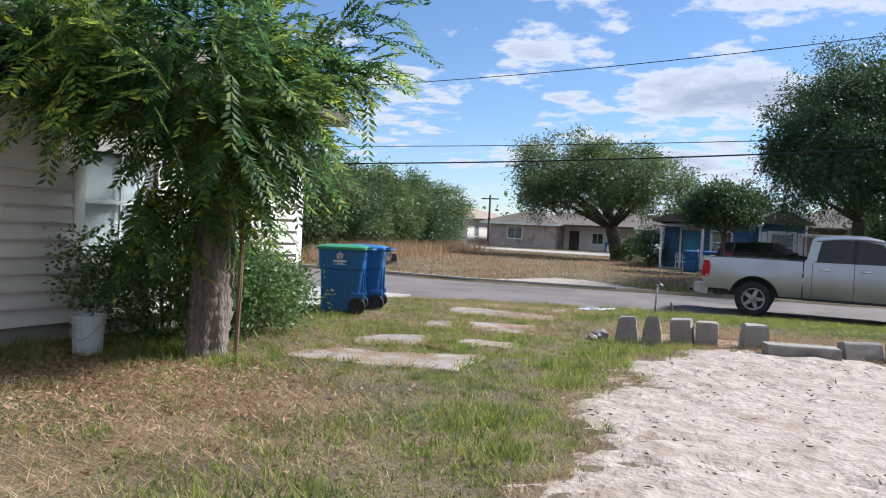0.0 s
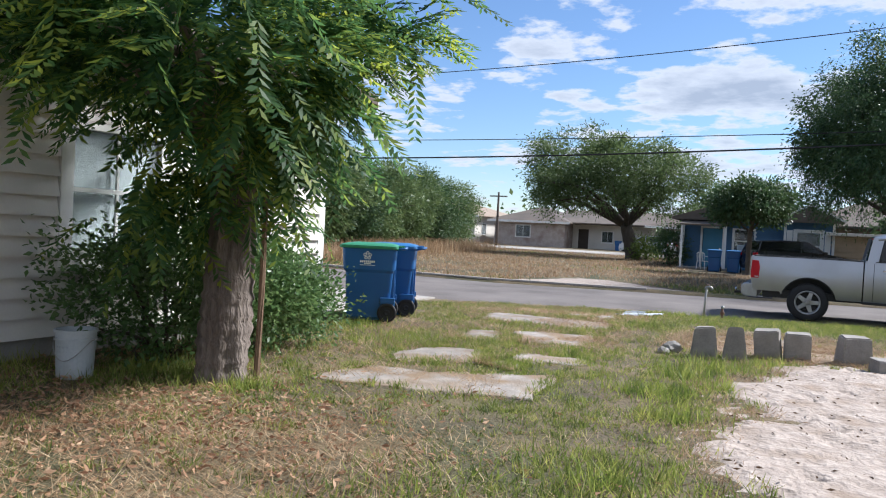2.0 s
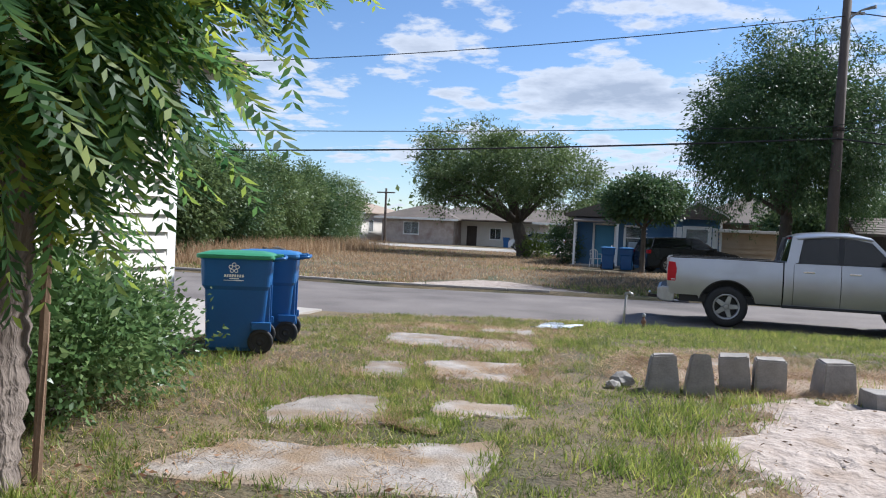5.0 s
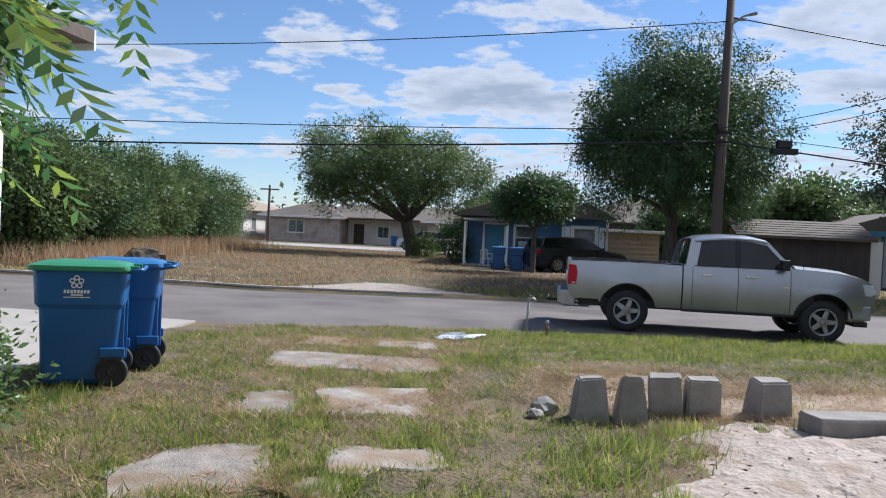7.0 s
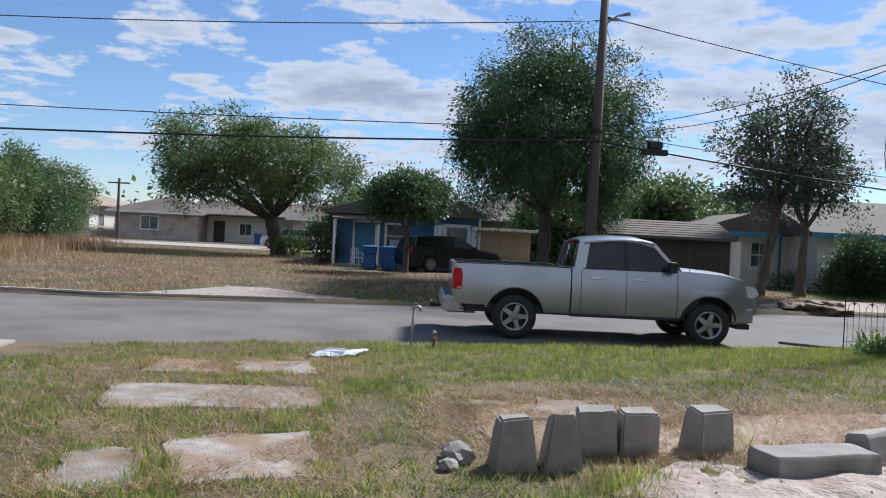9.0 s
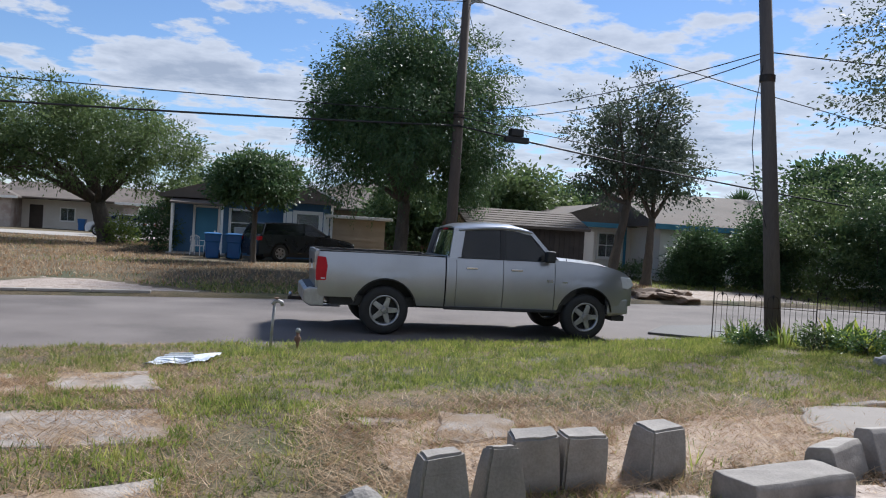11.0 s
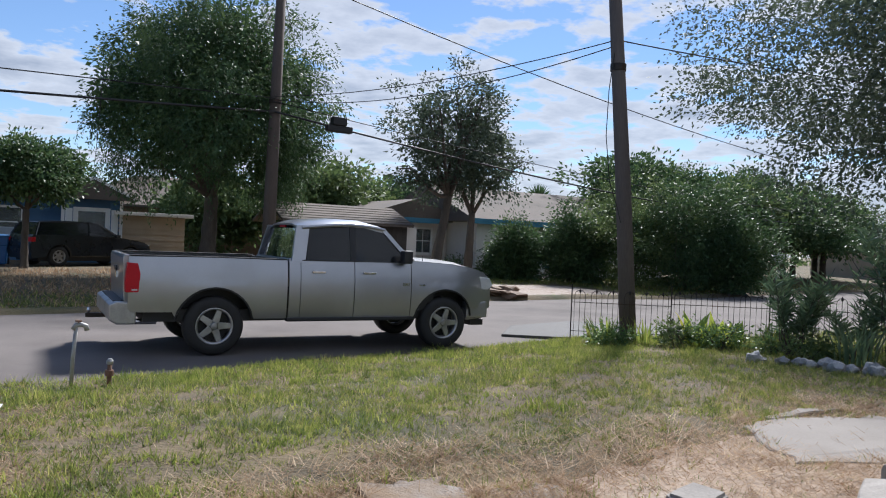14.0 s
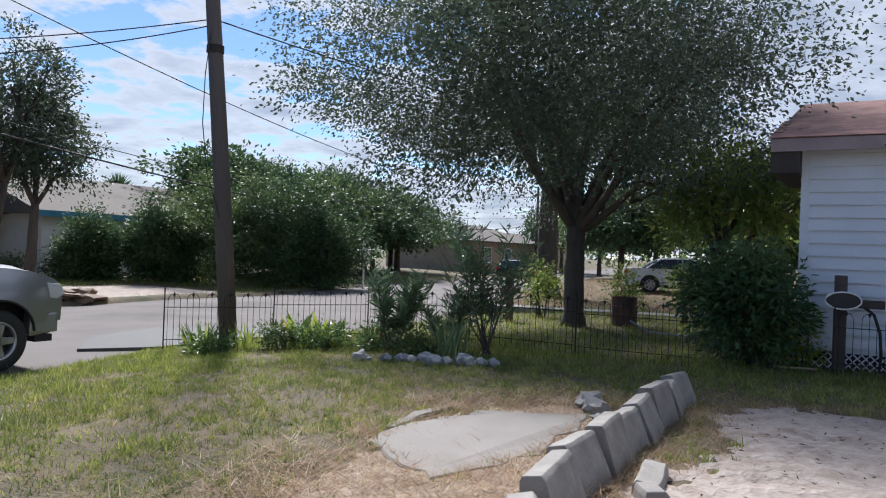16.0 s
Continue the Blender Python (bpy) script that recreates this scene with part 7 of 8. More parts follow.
def plastic_chair(at, turn):
    c = thing("garden_chair", at, turn, "white plastic garden chair outside the blue house", "chair")
    part("seat", boxm(-0.22, 0.22, -0.22, 0.22, 0.40, 0.43, 0.01), M["white"], c)
    for x in (-0.2, 0.2):
        for y in (-0.2, 0.2):
            part("leg", tubem([(x * 1.12, y * 1.12, 0), (x, y, 0.4)], 0.02, 6), M["white"], c)
        part("armrest", tubem([(x * 1.1, -0.2, 0.43), (x * 1.15, -0.18, 0.64), (x * 1.12, 0.22, 0.66)], 0.018, 6), M["white"], c)
    for k in range(5):
        x = -0.18 + 0.09 * k
        part("back_slat", tubem([(x, 0.21, 0.43), (x * 1.05, 0.28, 0.86 - 0.02 * (k - 2) ** 2)], 0.016, 6), M["white"], c)
    part("back_rail", tubem([(-0.21, 0.27, 0.78), (-0.1, 0.29, 0.86), (0, 0.29, 0.88), (0.1, 0.29, 0.86), (0.21, 0.27, 0.78)], 0.018, 6), M["white"], c)
    return c


plastic_chair((*back(-5.15, 35.9), hz(-5.6, 41)), 160)
refuse_cart((*back(-4.55, 34.8, 1.15), hz(-4.8, 39.2)), 95, "cartlid", "blue wheeled refuse cart in front of the blue house")
refuse_cart((*back(-3.8, 34.9, 1.15), hz(-4.0, 39.3)), 88, "cartlid", "blue wheeled refuse cart in front of the blue house")
car((*back(-3.3, 34.9, 1.12), hz(-3.5, 38.4)), 28, "suv", "dark grey estate car parked beside the blue house", 4.7, 1.85, 1.62, suv=True)

# tan shed, brown house and dark store behind the big tree
ts = thing("shed", (0, 0, hz(2, 42)), 0, "tan boarded shed with a pale flat roof", "shed")
wall_ring(ts, 0.1, 2.7, 42, 46, -0.1, 1.95, "tanwood")
siding(ts, (0.1, 41.98), (2.7, 41.98), 0.0, 1.9, 0.24, M["tanwood"])
part("roof", boxm(-0.1, 3.0, 41.6, 46.3, 1.96, 2.1, 0.02), M["plaster"], ts)
br = thing("house", (0, 0, hz(5, 55)), 0, "brown brick house far behind the shed", "house")
wall_ring(br, -1.5, 12, 54, 62, -0.2, 2.7, "wood")
part("roof", hip_roof(bmesh.new(), -1.5, 12, 54, 62, 2.75, 1.9), M["shingle_grey"], br)
ds = thing("shed", (0, 0, hz(6.5, 34)), 0, "dark brown board shed with a grey ribbed gable roof", "shed")
wall_ring(ds, 4.5, 8.9, 33.2, 36.4, -0.1, 1.98, "shedwall")
for i in range(22):
    part("wall_board", boxm(4.5 + i * 0.2 + 0.004, 4.7 + i * 0.2 - 0.004, 33.17, 33.197, 0, 1.97), M["shedwall"], ds)
part("roof", prismm([(32.85, 1.98), (34.8, 2.62), (36.75, 1.98), (36.75, 1.92), (34.8, 2.55), (32.85, 1.92)], 4.2, 9.0, "yz"), M["shingle_grey"], ds)
for r in range(7):
    y = 32.83 + 0.28 * r
    part("roof_course", prismm([(y, 1.985 + 0.092 * r + 0.03), (y + 0.29, 2.08 + 0.092 * r + 0.012), (y + 0.29, 2.078 + 0.092 * r), (y, 1.985 + 0.092 * r + 0.004)], 4.19, 9.01, "yz"), M["shingle_grey"], ds)
part("gable", prismm([(33.2, 1.98), (36.4, 1.98), (34.8, 2.5)], 4.5, 4.6, "yz"), M["tanwood"], ds)
part("end_panel", boxm(8.93, 9.35, 33.3, 33.36, 0, 1.95, 0.01), M["plaster"], ds)
part("end_wall", boxm(8.91, 9.36, 33.38, 36.0, 0, 1.93), M["plaster"], ds)

# the white house with teal trim at the corner
cw = thing("house", (0, 0, hz(16, 40)), 0, "white bungalow with teal trim and a low brown roof", "house")
wall_ring(cw, 10.5, 14.6, 40.5, 47, -0.1, 2.4, "plaster", holes=(("s", 11.2, 12.1, 0.05, 2.05), ("s", 12.9, 13.7, 0.9, 2.0)))
wall_ring(cw, 14.62, 26, 37.8, 47, -0.1, 2.45, "plaster", holes=(("s", 18.6, 19.7, 0.5, 2.1),))
siding(cw, (14.62, 37.78), (18.45, 37.78), 0.0, 2.4, 0.22, M["white"])
siding(cw, (19.85, 37.78), (26, 37.78), 0.0, 2.4, 0.22, M["white"])
part("roof", hip_roof(bmesh.new(), 14.6, 26, 37.8, 47, 2.55, 1.75, hip=False, over=0.5), M["shingle_grey"], cw)
part("roof", hip_roof(bmesh.new(), 10.4, 15.0, 40.5, 46.5, 2.5, 0.9, hip=False, over=0.5), M["shingle_grey"], cw)
part("fascia", boxm(14.1, 26.5, 37.26, 37.295, 2.32, 2.56), M["bluetrim"], cw)
part("fascia", boxm(9.9, 14.05, 39.96, 39.995, 2.28, 2.51), M["bluetrim"], cw)
for x in (11.2, 11.66):
    part("door", boxm(x, x + 0.44, 40.53, 40.57, 0.05, 2.04), M["white"], cw)
for x in (11.08, 12.12, 14.2, 10.5):
    part("trim_post", boxm(x, x + 0.11, 40.42, 40.49, 0, 2.4), M["bluetrim"], cw)
window_unit(cw, (12.9, 40.5, 0.9), 0, 0.8, 1.1, 0.09, bars=(2, 2), backing="shade_dark")
window_unit(cw, (18.6, 37.8, 0.5), 0, 1.1, 1.6, 0.1, "bluetrim", bars=(1, 2), backing="shade_dark")

# low buildings beyond the vacant lot
lb = thing("apartment_building", (0, 0, hz(-19, 72)), 0, "long low pale brick building with a brown hip roof", "building")
lx_, ly_ = back(0, 0, 1.14)
lb.matrix_basis = Matrix.Translation((lx_, ly_, hz(-19, 79))) @ Matrix.Diagonal((1.14, 1.14, 1.0, 1.0))
wall_ring(lb, -28.5, -21.5, 70, 80, -0.1, 2.6, "brick", holes=(("s", -26.3, -24.9, 1.0, 2.2),))
wall_ring(lb, -21.45, -13.6, 72.5, 80, -0.1, 2.6, "plaster", holes=(("s", -20.9, -19.9, 0.0, 2.1), ("s", -18.6, -17.6, 0.8, 1.9)))
wall_ring(lb, -13.55, -8.6, 70, 80, -0.1, 2.6, "brick", holes=(("s", -12.4, -11.2, 1.0, 2.2),))
part("roof", hip_roof(bmesh.new(), -28.5, -21.5, 70, 80, 2.7, 1.7, over=0.6), M["shingle_grey"], lb)
part("roof", hip_roof(bmesh.new(), -22.5, -12.5, 71.0, 80, 2.75, 1.5, hip=False, over=0.5), M["shingle_grey"], lb)
part("roof", hip_roof(bmesh.new(), -13.55, -8.6, 70, 80, 2.7, 1.4, over=0.6), M["shingle_grey"], lb)
window_unit(lb, (-26.3, 70, 1.0), 0, 1.4, 1.2, 0.08, bars=(2, 1), backing="shade_dark")
window_unit(lb, (-18.6, 72.5, 0.8), 0, 1.0, 1.1, 0.08, bars=(2, 1), backing="shade_dark")
window_unit(lb, (-12.4, 70, 1.0), 0, 1.2, 1.2, 0.08, bars=(2, 1), backing="shade_dark")
part("door", boxm(-20.9, -19.9, 72.55, 72.6, 0.0, 2.1), M["shedwall"], lb)
part("fascia", boxm(-29.1, -20.9, 69.36, 69.395, 2.5, 2.71), M["white"], lb)
part("fascia", boxm(-14.1, -8.0, 69.36, 69.395, 2.5, 2.71), M["white"], lb)
refuse_cart((*back(-16.6, 70.6, 1.14), hz(-18, 79)), 90, "cartlid", "blue wheeled refuse cart by the low building")
lc = thing("apartment_building", (-1.6, 0, hz(-36, 80)), 0, "cream rendered low building with a tan roof", "building")
wall_ring(lc, -46, -32.5, 78, 92, -0.1, 3.0, "plaster", holes=(("e", 80.0, 81.2, 1.0, 2.2), ("e", 84, 85.2, 1.0, 2.2), ("s", -36, -34.6, 1.0, 2.2)))
part("roof", hip_roof(bmesh.new(), -46, -32.5, 78, 92, 3.1, 2.3, over=0.7), M["shingle_tan"], lc)
window_unit(lc, (-32.5, 80, 1.0), 90, 1.2, 1.2, 0.08, backing="shade_dark")
window_unit(lc, (-32.5, 84, 1.0), 90, 1.2, 1.2, 0.08, backing="shade_dark")
window_unit(lc, (-36, 78, 1.0), 0, 1.4, 1.2, 0.08, backing="shade_dark")
part("fascia", boxm(-46.7, -31.8, 77.26, 77.295, 2.88, 3.11), M["white"], lc)
bm = prismm([(-31, 61), (-9, 59), (-8, 69), (-31, 69)], -0.3, 0.0, "xy", 0.01)
tagged(part("parking_pad", bm, M["drive"]), "pale concrete parking pad by the low building", "pavement", kind="structure")
car((-10.6, 63.5, 0.0), 160, "carwhite", "white estate car parked by the low building", 4.5, 1.8, 1.6, suv=True)

# up the street on the right
car((28.0, 18.9, hz(28.0, 18.9)), -68, "carwhite", "white saloon car parked on dry grass", 5.0, 1.85, 1.42)
car((47, 33.4, hz(48, 33)), 12, "suv", "dark saloon car parked up the street", 4.6, 1.8, 1.45)
car((56, 34.5, hz(56, 34)), 190, "carred", "red saloon car parked up the street", 4.6, 1.8, 1.45)
for x, y, w, d, mt, lab in ((54, 40, 14, 9, "tanwood", "tan-brown bungalow with a grey roof up the street"), (31, 46, 13, 9, "bluetrim", "grey-blue bungalow behind trees"), (78, 46, 14, 10, "tanwood", "tan bungalow far up the street")):
    hb = thing("house", (0, 0, hz(x, y)), 0, lab, "house")
    wall_ring(hb, x, x + w, y, y + d, -0.2, 2.6, mt, holes=(("s", x + 2, x + 3.3, 0.9, 2.1), ("s", x + 6, x + 7.3, 0.9, 2.1)))
    part("roof", hip_roof(bmesh.new(), x, x + w, y, y + d, 2.7, 1.6, over=0.5), M["shingle_grey"], hb)
    for q in (2, 6):
        window_unit(hb, (x + q, y, 0.9), 0, 1.3, 1.2, 0.08, backing="shade_dark")
sg = thing("sign_post", (24.3, 29.4, hz(24.3, 29.4)), 0, "thin white sign post at the street edge", "sign post")
part("post", tubem([(0, 0, -0.1), (0, 0, 1.95)], 0.05, 8), M["white"], sg)
part("panel", boxm(-0.3, 0.3, -0.02, 0.02, 1.5, 1.9), M["sheet"], sg)
for i, (x, y) in enumerate(((12.1, 29.4), (12.5, 29.2), (11.7, 29.6))):
    ob = part("brush_heap", lump(bmesh.new(), (0.75, 0.45, 0.2), (0, 0, 0.08), 0.4, i, 3), M["wood"])
    ob.matrix_basis = pose(x - 2.5, y - 0.9, hz(x - 2.5, y - 0.9), 0, 0, 30 * i)
    tagged(ob, "low heap of dead brown brush at the street edge", "brush heap")
# dark mound of brush in the vacant lot
ob = part("brush_heap", lump(bmesh.new(), (0.75, 0.5, 0.5), (0, 0, 0.15), 0.35, 9, 3), M["darkbark"])
ob.matrix_basis = pose(-15.9, 27.6, hz(-15.9, 27.6), 0, 0, 20)
tagged(ob, "dark mound of dead brush in dry grass", "brush heap")

# ---- trees and bushes across the street ----
tree("dense dark round tree with drooping shoots behind the pole", (1.9, 33.2), (1.95, 33.2, 2.6), 0.2, 0.27, (1.95, 33.2, 5.45), (3.65, 3.6, 3.5), "leaf_dark", clumps=520, per=150, spread=0.27, leaf=0.125, width=0.38, droop=0.9, seed=11, strands=330, low=-0.84, uneven=0.26, inner=900)
tree("wide spreading olive-green tree in the vacant lot", (-11.05, 50.8), (-11.6, 50.6, 2.2), 0.34, 0.48, (-13.0, 50.6, 5.0), (5.7, 4.5, 2.95), "leaf_olive", clumps=380, per=130, spread=0.36, leaf=0.18, width=0.42, inner=150, droop=0.35, seed=12, limbs=12, low=-0.75, shell=0.5)
tree("small round dark-green tree before the blue house", (-3.2, 36.6), (-3.2, 36.6, 1.95), 0.09, 0.12, (-3.2, 36.6, 3.05), (1.6, 1.6, 1.05), "leaf_dark", clumps=150, per=80, spread=0.25, leaf=0.15, width=0.48, seed=13, inner=120, limbs=6, low=-0.8, uneven=0.15)
tree("open twin-stemmed grey-green tree by the white bungalow", (10.2, 33.6), (10.9, 33.8, 3.2), 0.15, 0.2, (10.9, 33.8, 5.3), (2.5, 2.3, 2.5), "leaf_oak", clumps=120, per=95, spread=0.25, leaf=0.13, width=0.5, seed=14, inner=160, limbs=11, low=-0.9, uneven=0.35)
tree("second leaning stem of the open grey-green tree", (12.1, 34.2), (12.2, 34.2, 2.6), 0.13, 0.2, (12.3, 34.2, 4.6), (1.6, 1.6, 1.8), "leaf_oak", clumps=60, per=90, spread=0.25, leaf=0.13, width=0.5, seed=15, inner=80, limbs=6, low=-0.8, uneven=0.35)
for i, (x, y, r, h) in enumerate(((10.5, 47.5, 3.4, 5.4), (15.5, 51, 3.2, 5.0), (5.5, 50, 2.6, 4.4), (20, 54, 3.5, 4.6), (-6.5, 58, 2.5, 4.2), (-1, 57, 2.5, 3.6))):
    tree("bushy green tree behind the houses", (x, y), (x, y, 1.5), 0.15, 0.22, (x, y, h * 0.56), (r, r * 0.9, h * 0.44), "leaf_olive" if i % 2 == 0 else "leaf_dark", clumps=130, per=70, spread=0.45, leaf=0.28, width=0.5, seed=20 + i, limbs=5, low=-0.9)
for i, (x, y, r, h) in enumerate(((-21.3, 28.6, 2.6, 4.6), (-22.6, 32.6, 2.8, 4.9), (-23.2, 37.0, 2.8, 4.8), (-24.3, 42.0, 3.0, 4.9), (-25.6, 48.0, 3.0, 5.0), (-27.0, 54.5, 3.2, 5.0), (-26.5, 27.0, 3.0, 5.2))):
    tree("tall bushy olive-green thicket at the edge of the vacant lot", (x, y), (x, y, 1.2), 0.12, 0.16, (x, y, h * 0.5), (r, r * 1.05, h * 0.5), "leaf_dark" if i % 3 == 1 else "leaf_olive", clumps=230, per=110, spread=0.30, leaf=0.16, width=0.46, seed=40 + i, inner=200, limbs=6, low=-0.95, shell=0.5, uneven=0.3)
for i, (x, y, r, h) in enumerate(((17.4, 34.2, 1.3, 2.9), (19.3, 33.0, 2.0, 4.2), (21.3, 31.6, 2.0, 4.0), (22.6, 30.2, 1.5, 3.0), (15.2, 35.4, 0.8, 2.1))):
    shrub("overgrown dark green hedge bush by the street corner", (x, y), h * 0.5, (r, r * 0.9, h * 0.52), "leaf_olive" if i == 1 else "leaf_dark", 260, 70, 0.26, 0.15, 0.42, 0.3, seed=60 + i, name="hedge_bush", stems=9, uneven=0.6, shell=0.5)
shrub("dark rounded evergreen bush beside the blue house", (-7.4, 42.4), 1.1, (0.75, 0.75, 1.15), "leaf_dark", 80, 50, 0.2, 0.12, 0.4, seed=71, name="evergreen_bush")
shrub("leafy sprouts at the foot of the spreading tree", (-10.2, 50.2), 0.7, (0.9, 0.8, 0.75), "leaf_light", 40, 40, 0.25, 0.16, 0.45, seed=72, name="sprouts")
for i, (x, y) in enumerate(((18.3, 35.6), (16.5, 36.4), (14.9, 36.8), (13.2, 37.6))):
    shrub("low weeds before the white bungalow", (x, y), 0.35, (0.7, 0.5, 0.4), "leaf_olive", 30, 36, 0.16, 0.12, 0.35, seed=80 + i, name="weeds")

# the oak in the corner garden and its neighbours
tree("wide grey-green oak with an open crown in the corner garden", (13.2, 15.35), (13.3, 15.4, 2.15), 0.2, 0.235, (12.9, 15.6, 5.35), (5.6, 5.0, 3.35), "leaf_oak", clumps=840, per=125, spread=0.34, leaf=0.088, width=0.5, seed=91, inner=1000, limbs=16, low=-0.85, shell=0.3, uneven=0.36)
tree("thick-trunked shade tree further up the street", (24.3, 20.7), (24.3, 20.7, 4.0), 0.33, 0.45, (24.7, 20.3, 6.6), (5, 4.8, 3.0), "leaf_oak", clumps=170, per=60, spread=0.55, leaf=0.17, width=0.45, seed=92, limbs=8, low=-0.6)
tree("light feathery yellow-green tree behind the white cottage", (14.6, 12.6), (14.6, 12.6, 1.5), 0.12, 0.16, (14.8, 12.4, 2.9), (2.0, 1.7, 1.5), "leaf_light", clumps=110, per=56, spread=0.3, leaf=0.12, width=0.3, droop=0.7, seed=93, limbs=7)
shrub("large dark shrub with pointed drooping leaves by the white cottage", (9.35, 11.15), 0.85, (0.72, 0.7, 0.9), "leaf_dark", 120, 60, 0.17, 0.13, 0.34, 0.5, seed=94, name="large_shrub")
shrub("yellowing leafy shrub at the cottage corner", (9.75, 10.45), 0.45, (0.25, 0.25, 0.5), "canna", 20, 30, 0.1, 0.09, 0.4, 0.6, seed=95, name="small_shrub", stems=4)
for i, (x, y, h) in enumerate(((15.2, 16.9, 1.3), (16.4, 15.2, 1.2), (16.0, 13.6, 1.4), (18.4, 18.6, 1.5))):
    shrub("young yellow-green sapling in the garden", (x, y), h * 0.6, (0.42, 0.42, h * 0.45), "leaf_light", 26, 30, 0.14, 0.1, 0.5, seed=100 + i, name="sapling", stems=5)
for i, (x, y, r, h) in enumerate(((30, 37, 2.6, 5.0), (36, 41, 3.4, 6.4), (27, 41, 3.4, 6.6), (44, 41, 3, 5.4), (44, 24, 3.6, 6), (36, 15, 3.4, 6), (33, 9, 3.6, 6.5), (27, 12, 2.4, 4.6), (52, 24, 4, 6.5), (66, 33, 4, 6.5), (74, 40, 4, 7), (24, 5, 3, 5.5))):
    tree("leafy dark street tree up the road", (x, y), (x, y, h * 0.33), 0.16, 0.24, (x, y, h * 0.62), (r, r, h * 0.38), "leaf_dark" if i % 3 else "leaf_olive", clumps=130, per=66, spread=0.45, leaf=0.27, width=0.5, seed=120 + i, limbs=6, low=-0.75)


for i, (x, y, r, h) in enumerate(((27.2, 36.6, 2.5, 4.6), (30.6, 38.4, 3.0, 5.4), (34.4, 36.9, 2.6, 4.3), (39.0, 39.6, 3.6, 5.6), (44.0, 41.6, 3.0, 4.7))):
    tree("low dark shade tree behind the grassy lot", (x, y), (x, y, 1.7), 0.15, 0.2, (x, y, h * 0.66), (r * 1.35, r * 1.25, h * 0.36), "leaf_dark", clumps=260, per=80, spread=0.36, leaf=0.19, width=0.45, seed=160 + i, limbs=7, low=-0.6, uneven=0.5)


def palm(at, h, seed):
    rg = np.random.default_rng(seed)
    t = thing("palm_tree", (at[0], at[1], hz(at[0], at[1])), 0, "distant fan palm rising behind a roof", "palm tree")
    part("trunk", tubem([(0, 0, -0.1), (0.1, 0, h * 0.5), (0, 0, h)], [0.2, 0.16, 0.15], 8), M["bark"], t)
    n = 420
    d = unit(rg.normal(size=(n, 3)) + np.array([0, 0, 0.35]))
    v, f = leaf_quads(np.tile([0, 0, h], (n, 1)) + d * 0.5, d, sideways(rg, d), rg.uniform(0.6, 1.1, n), 0.08, 0.1)
    mesh_np("fronds", v, f, M["leaf_dark"], t)


palm((35.4, 62), 5.4, 3)
palm((-19, 95), 5.5, 4)
rgf = np.random.default_rng(77)
fc = []
for a in np.linspace(0, 2 * math.pi, 150):
    r = rgf.uniform(130, 190)
    fc.append([r * math.cos(a), 20 + r * math.sin(a), rgf.uniform(0.5, 3.0)])
fc = np.array(fc)
v, f = leaves_on(rgf, fc, 90, 3.0, 1.3, 0.6, 0.1)
v[:, 2] = np.maximum(v[:, 2], -0.3)
tagged(mesh_np("far_trees", v, f, M["leaf_olive"]), "far line of trees along the horizon", "trees", kind="stuff")

# ---- grass, straw and fallen leaves ----
def blades(rg, p, h, w, lean, least=0.2):
    n = len(p)
    az = rg.uniform(0, 6.28, n)
    d = np.stack([np.cos(az), np.sin(az), np.zeros(n)], 1)
    s = np.stack([-np.sin(az), np.cos(az), np.zeros(n)], 1)
    tw = rg.uniform(0, 6.28, n)
    s = s * np.cos(tw)[:, None] + d * np.sin(tw)[:, None]
    ln = np.broadcast_to(lean, n) * rg.uniform(least, 1.3, n)
    tip = p + d * (h * ln)[:, None] + np.array([0, 0, 1.0]) * (h * np.sqrt(np.clip(1 - (ln * 0.75) ** 2, 0.02, 1)))[:, None]
    w = np.broadcast_to(w, n)[:, None]
    v = np.stack([p - s * w / 2, p + s * w / 2, tip], 1).reshape(-1, 3)
    return v, np.arange(3 * n).reshape(n, 3)


def field(rg, n, x0, x1, y0, y1):
    return rg.uniform(x0, x1, n), rg.uniform(y0, y1, n)


def clear_of(x, y, sand=0.02):
    """True where plants may stand: off the house, drive, road and open sand."""
    ok = (y < near_edge(x) + 0.12) & ~((x < HX + 0.03) & (y < HY + 0.05))
    ok &= ~((y > 9.7) & (x < -7.15 - 0.16 * (y - 10.3)) & (y < 15.8))
    ok &= in_poly(x, y, SAND) + 0.22 * wave(x, y, 2.1, 1) < sand
    ok &= ~((x > RX) & (y < RY))
    return ok


def slab_depth(x, y):
    d = np.full(x.shape, -9.0)
    for p in SLABS:
        d = np.maximum(d, in_poly(x, y, p))
    return d


def dryness(x, y):
    """0 green to 1 straw, over the near lawn."""
    d = 0.28 + 0.30 * wave(x, y, 0.9, 3) + 0.22 * wave(x, y, 2.7, 7)
    d = d + 0.62 * (1 - step(y, 4.2, 6.6)) * (1 - step(x, -2.6, -1.2))             # parched in the foreground
    d = d + 0.55 * step(in_poly(x, y, [(-5.9, 6.2), (-2.6, 6.9), (-3.1, 15.2), (-6.2, 14.6)]), -0.2, 0.4) * step(y, 8.5, 10.5)
    d = d + 1.0 * step(in_poly(x, y, BARE), -0.35, 0.2)
    d = d - 0.30 * step(y, 12.8, 14.5) * step(x, -2.5, -1.0)
    d = d - 0.30 * step(x, 5.0, 8.5)
    d = d - 0.34 * np.exp(-((x + 2.25) / 0.75) ** 2)
    return np.clip(d, 0, 1)


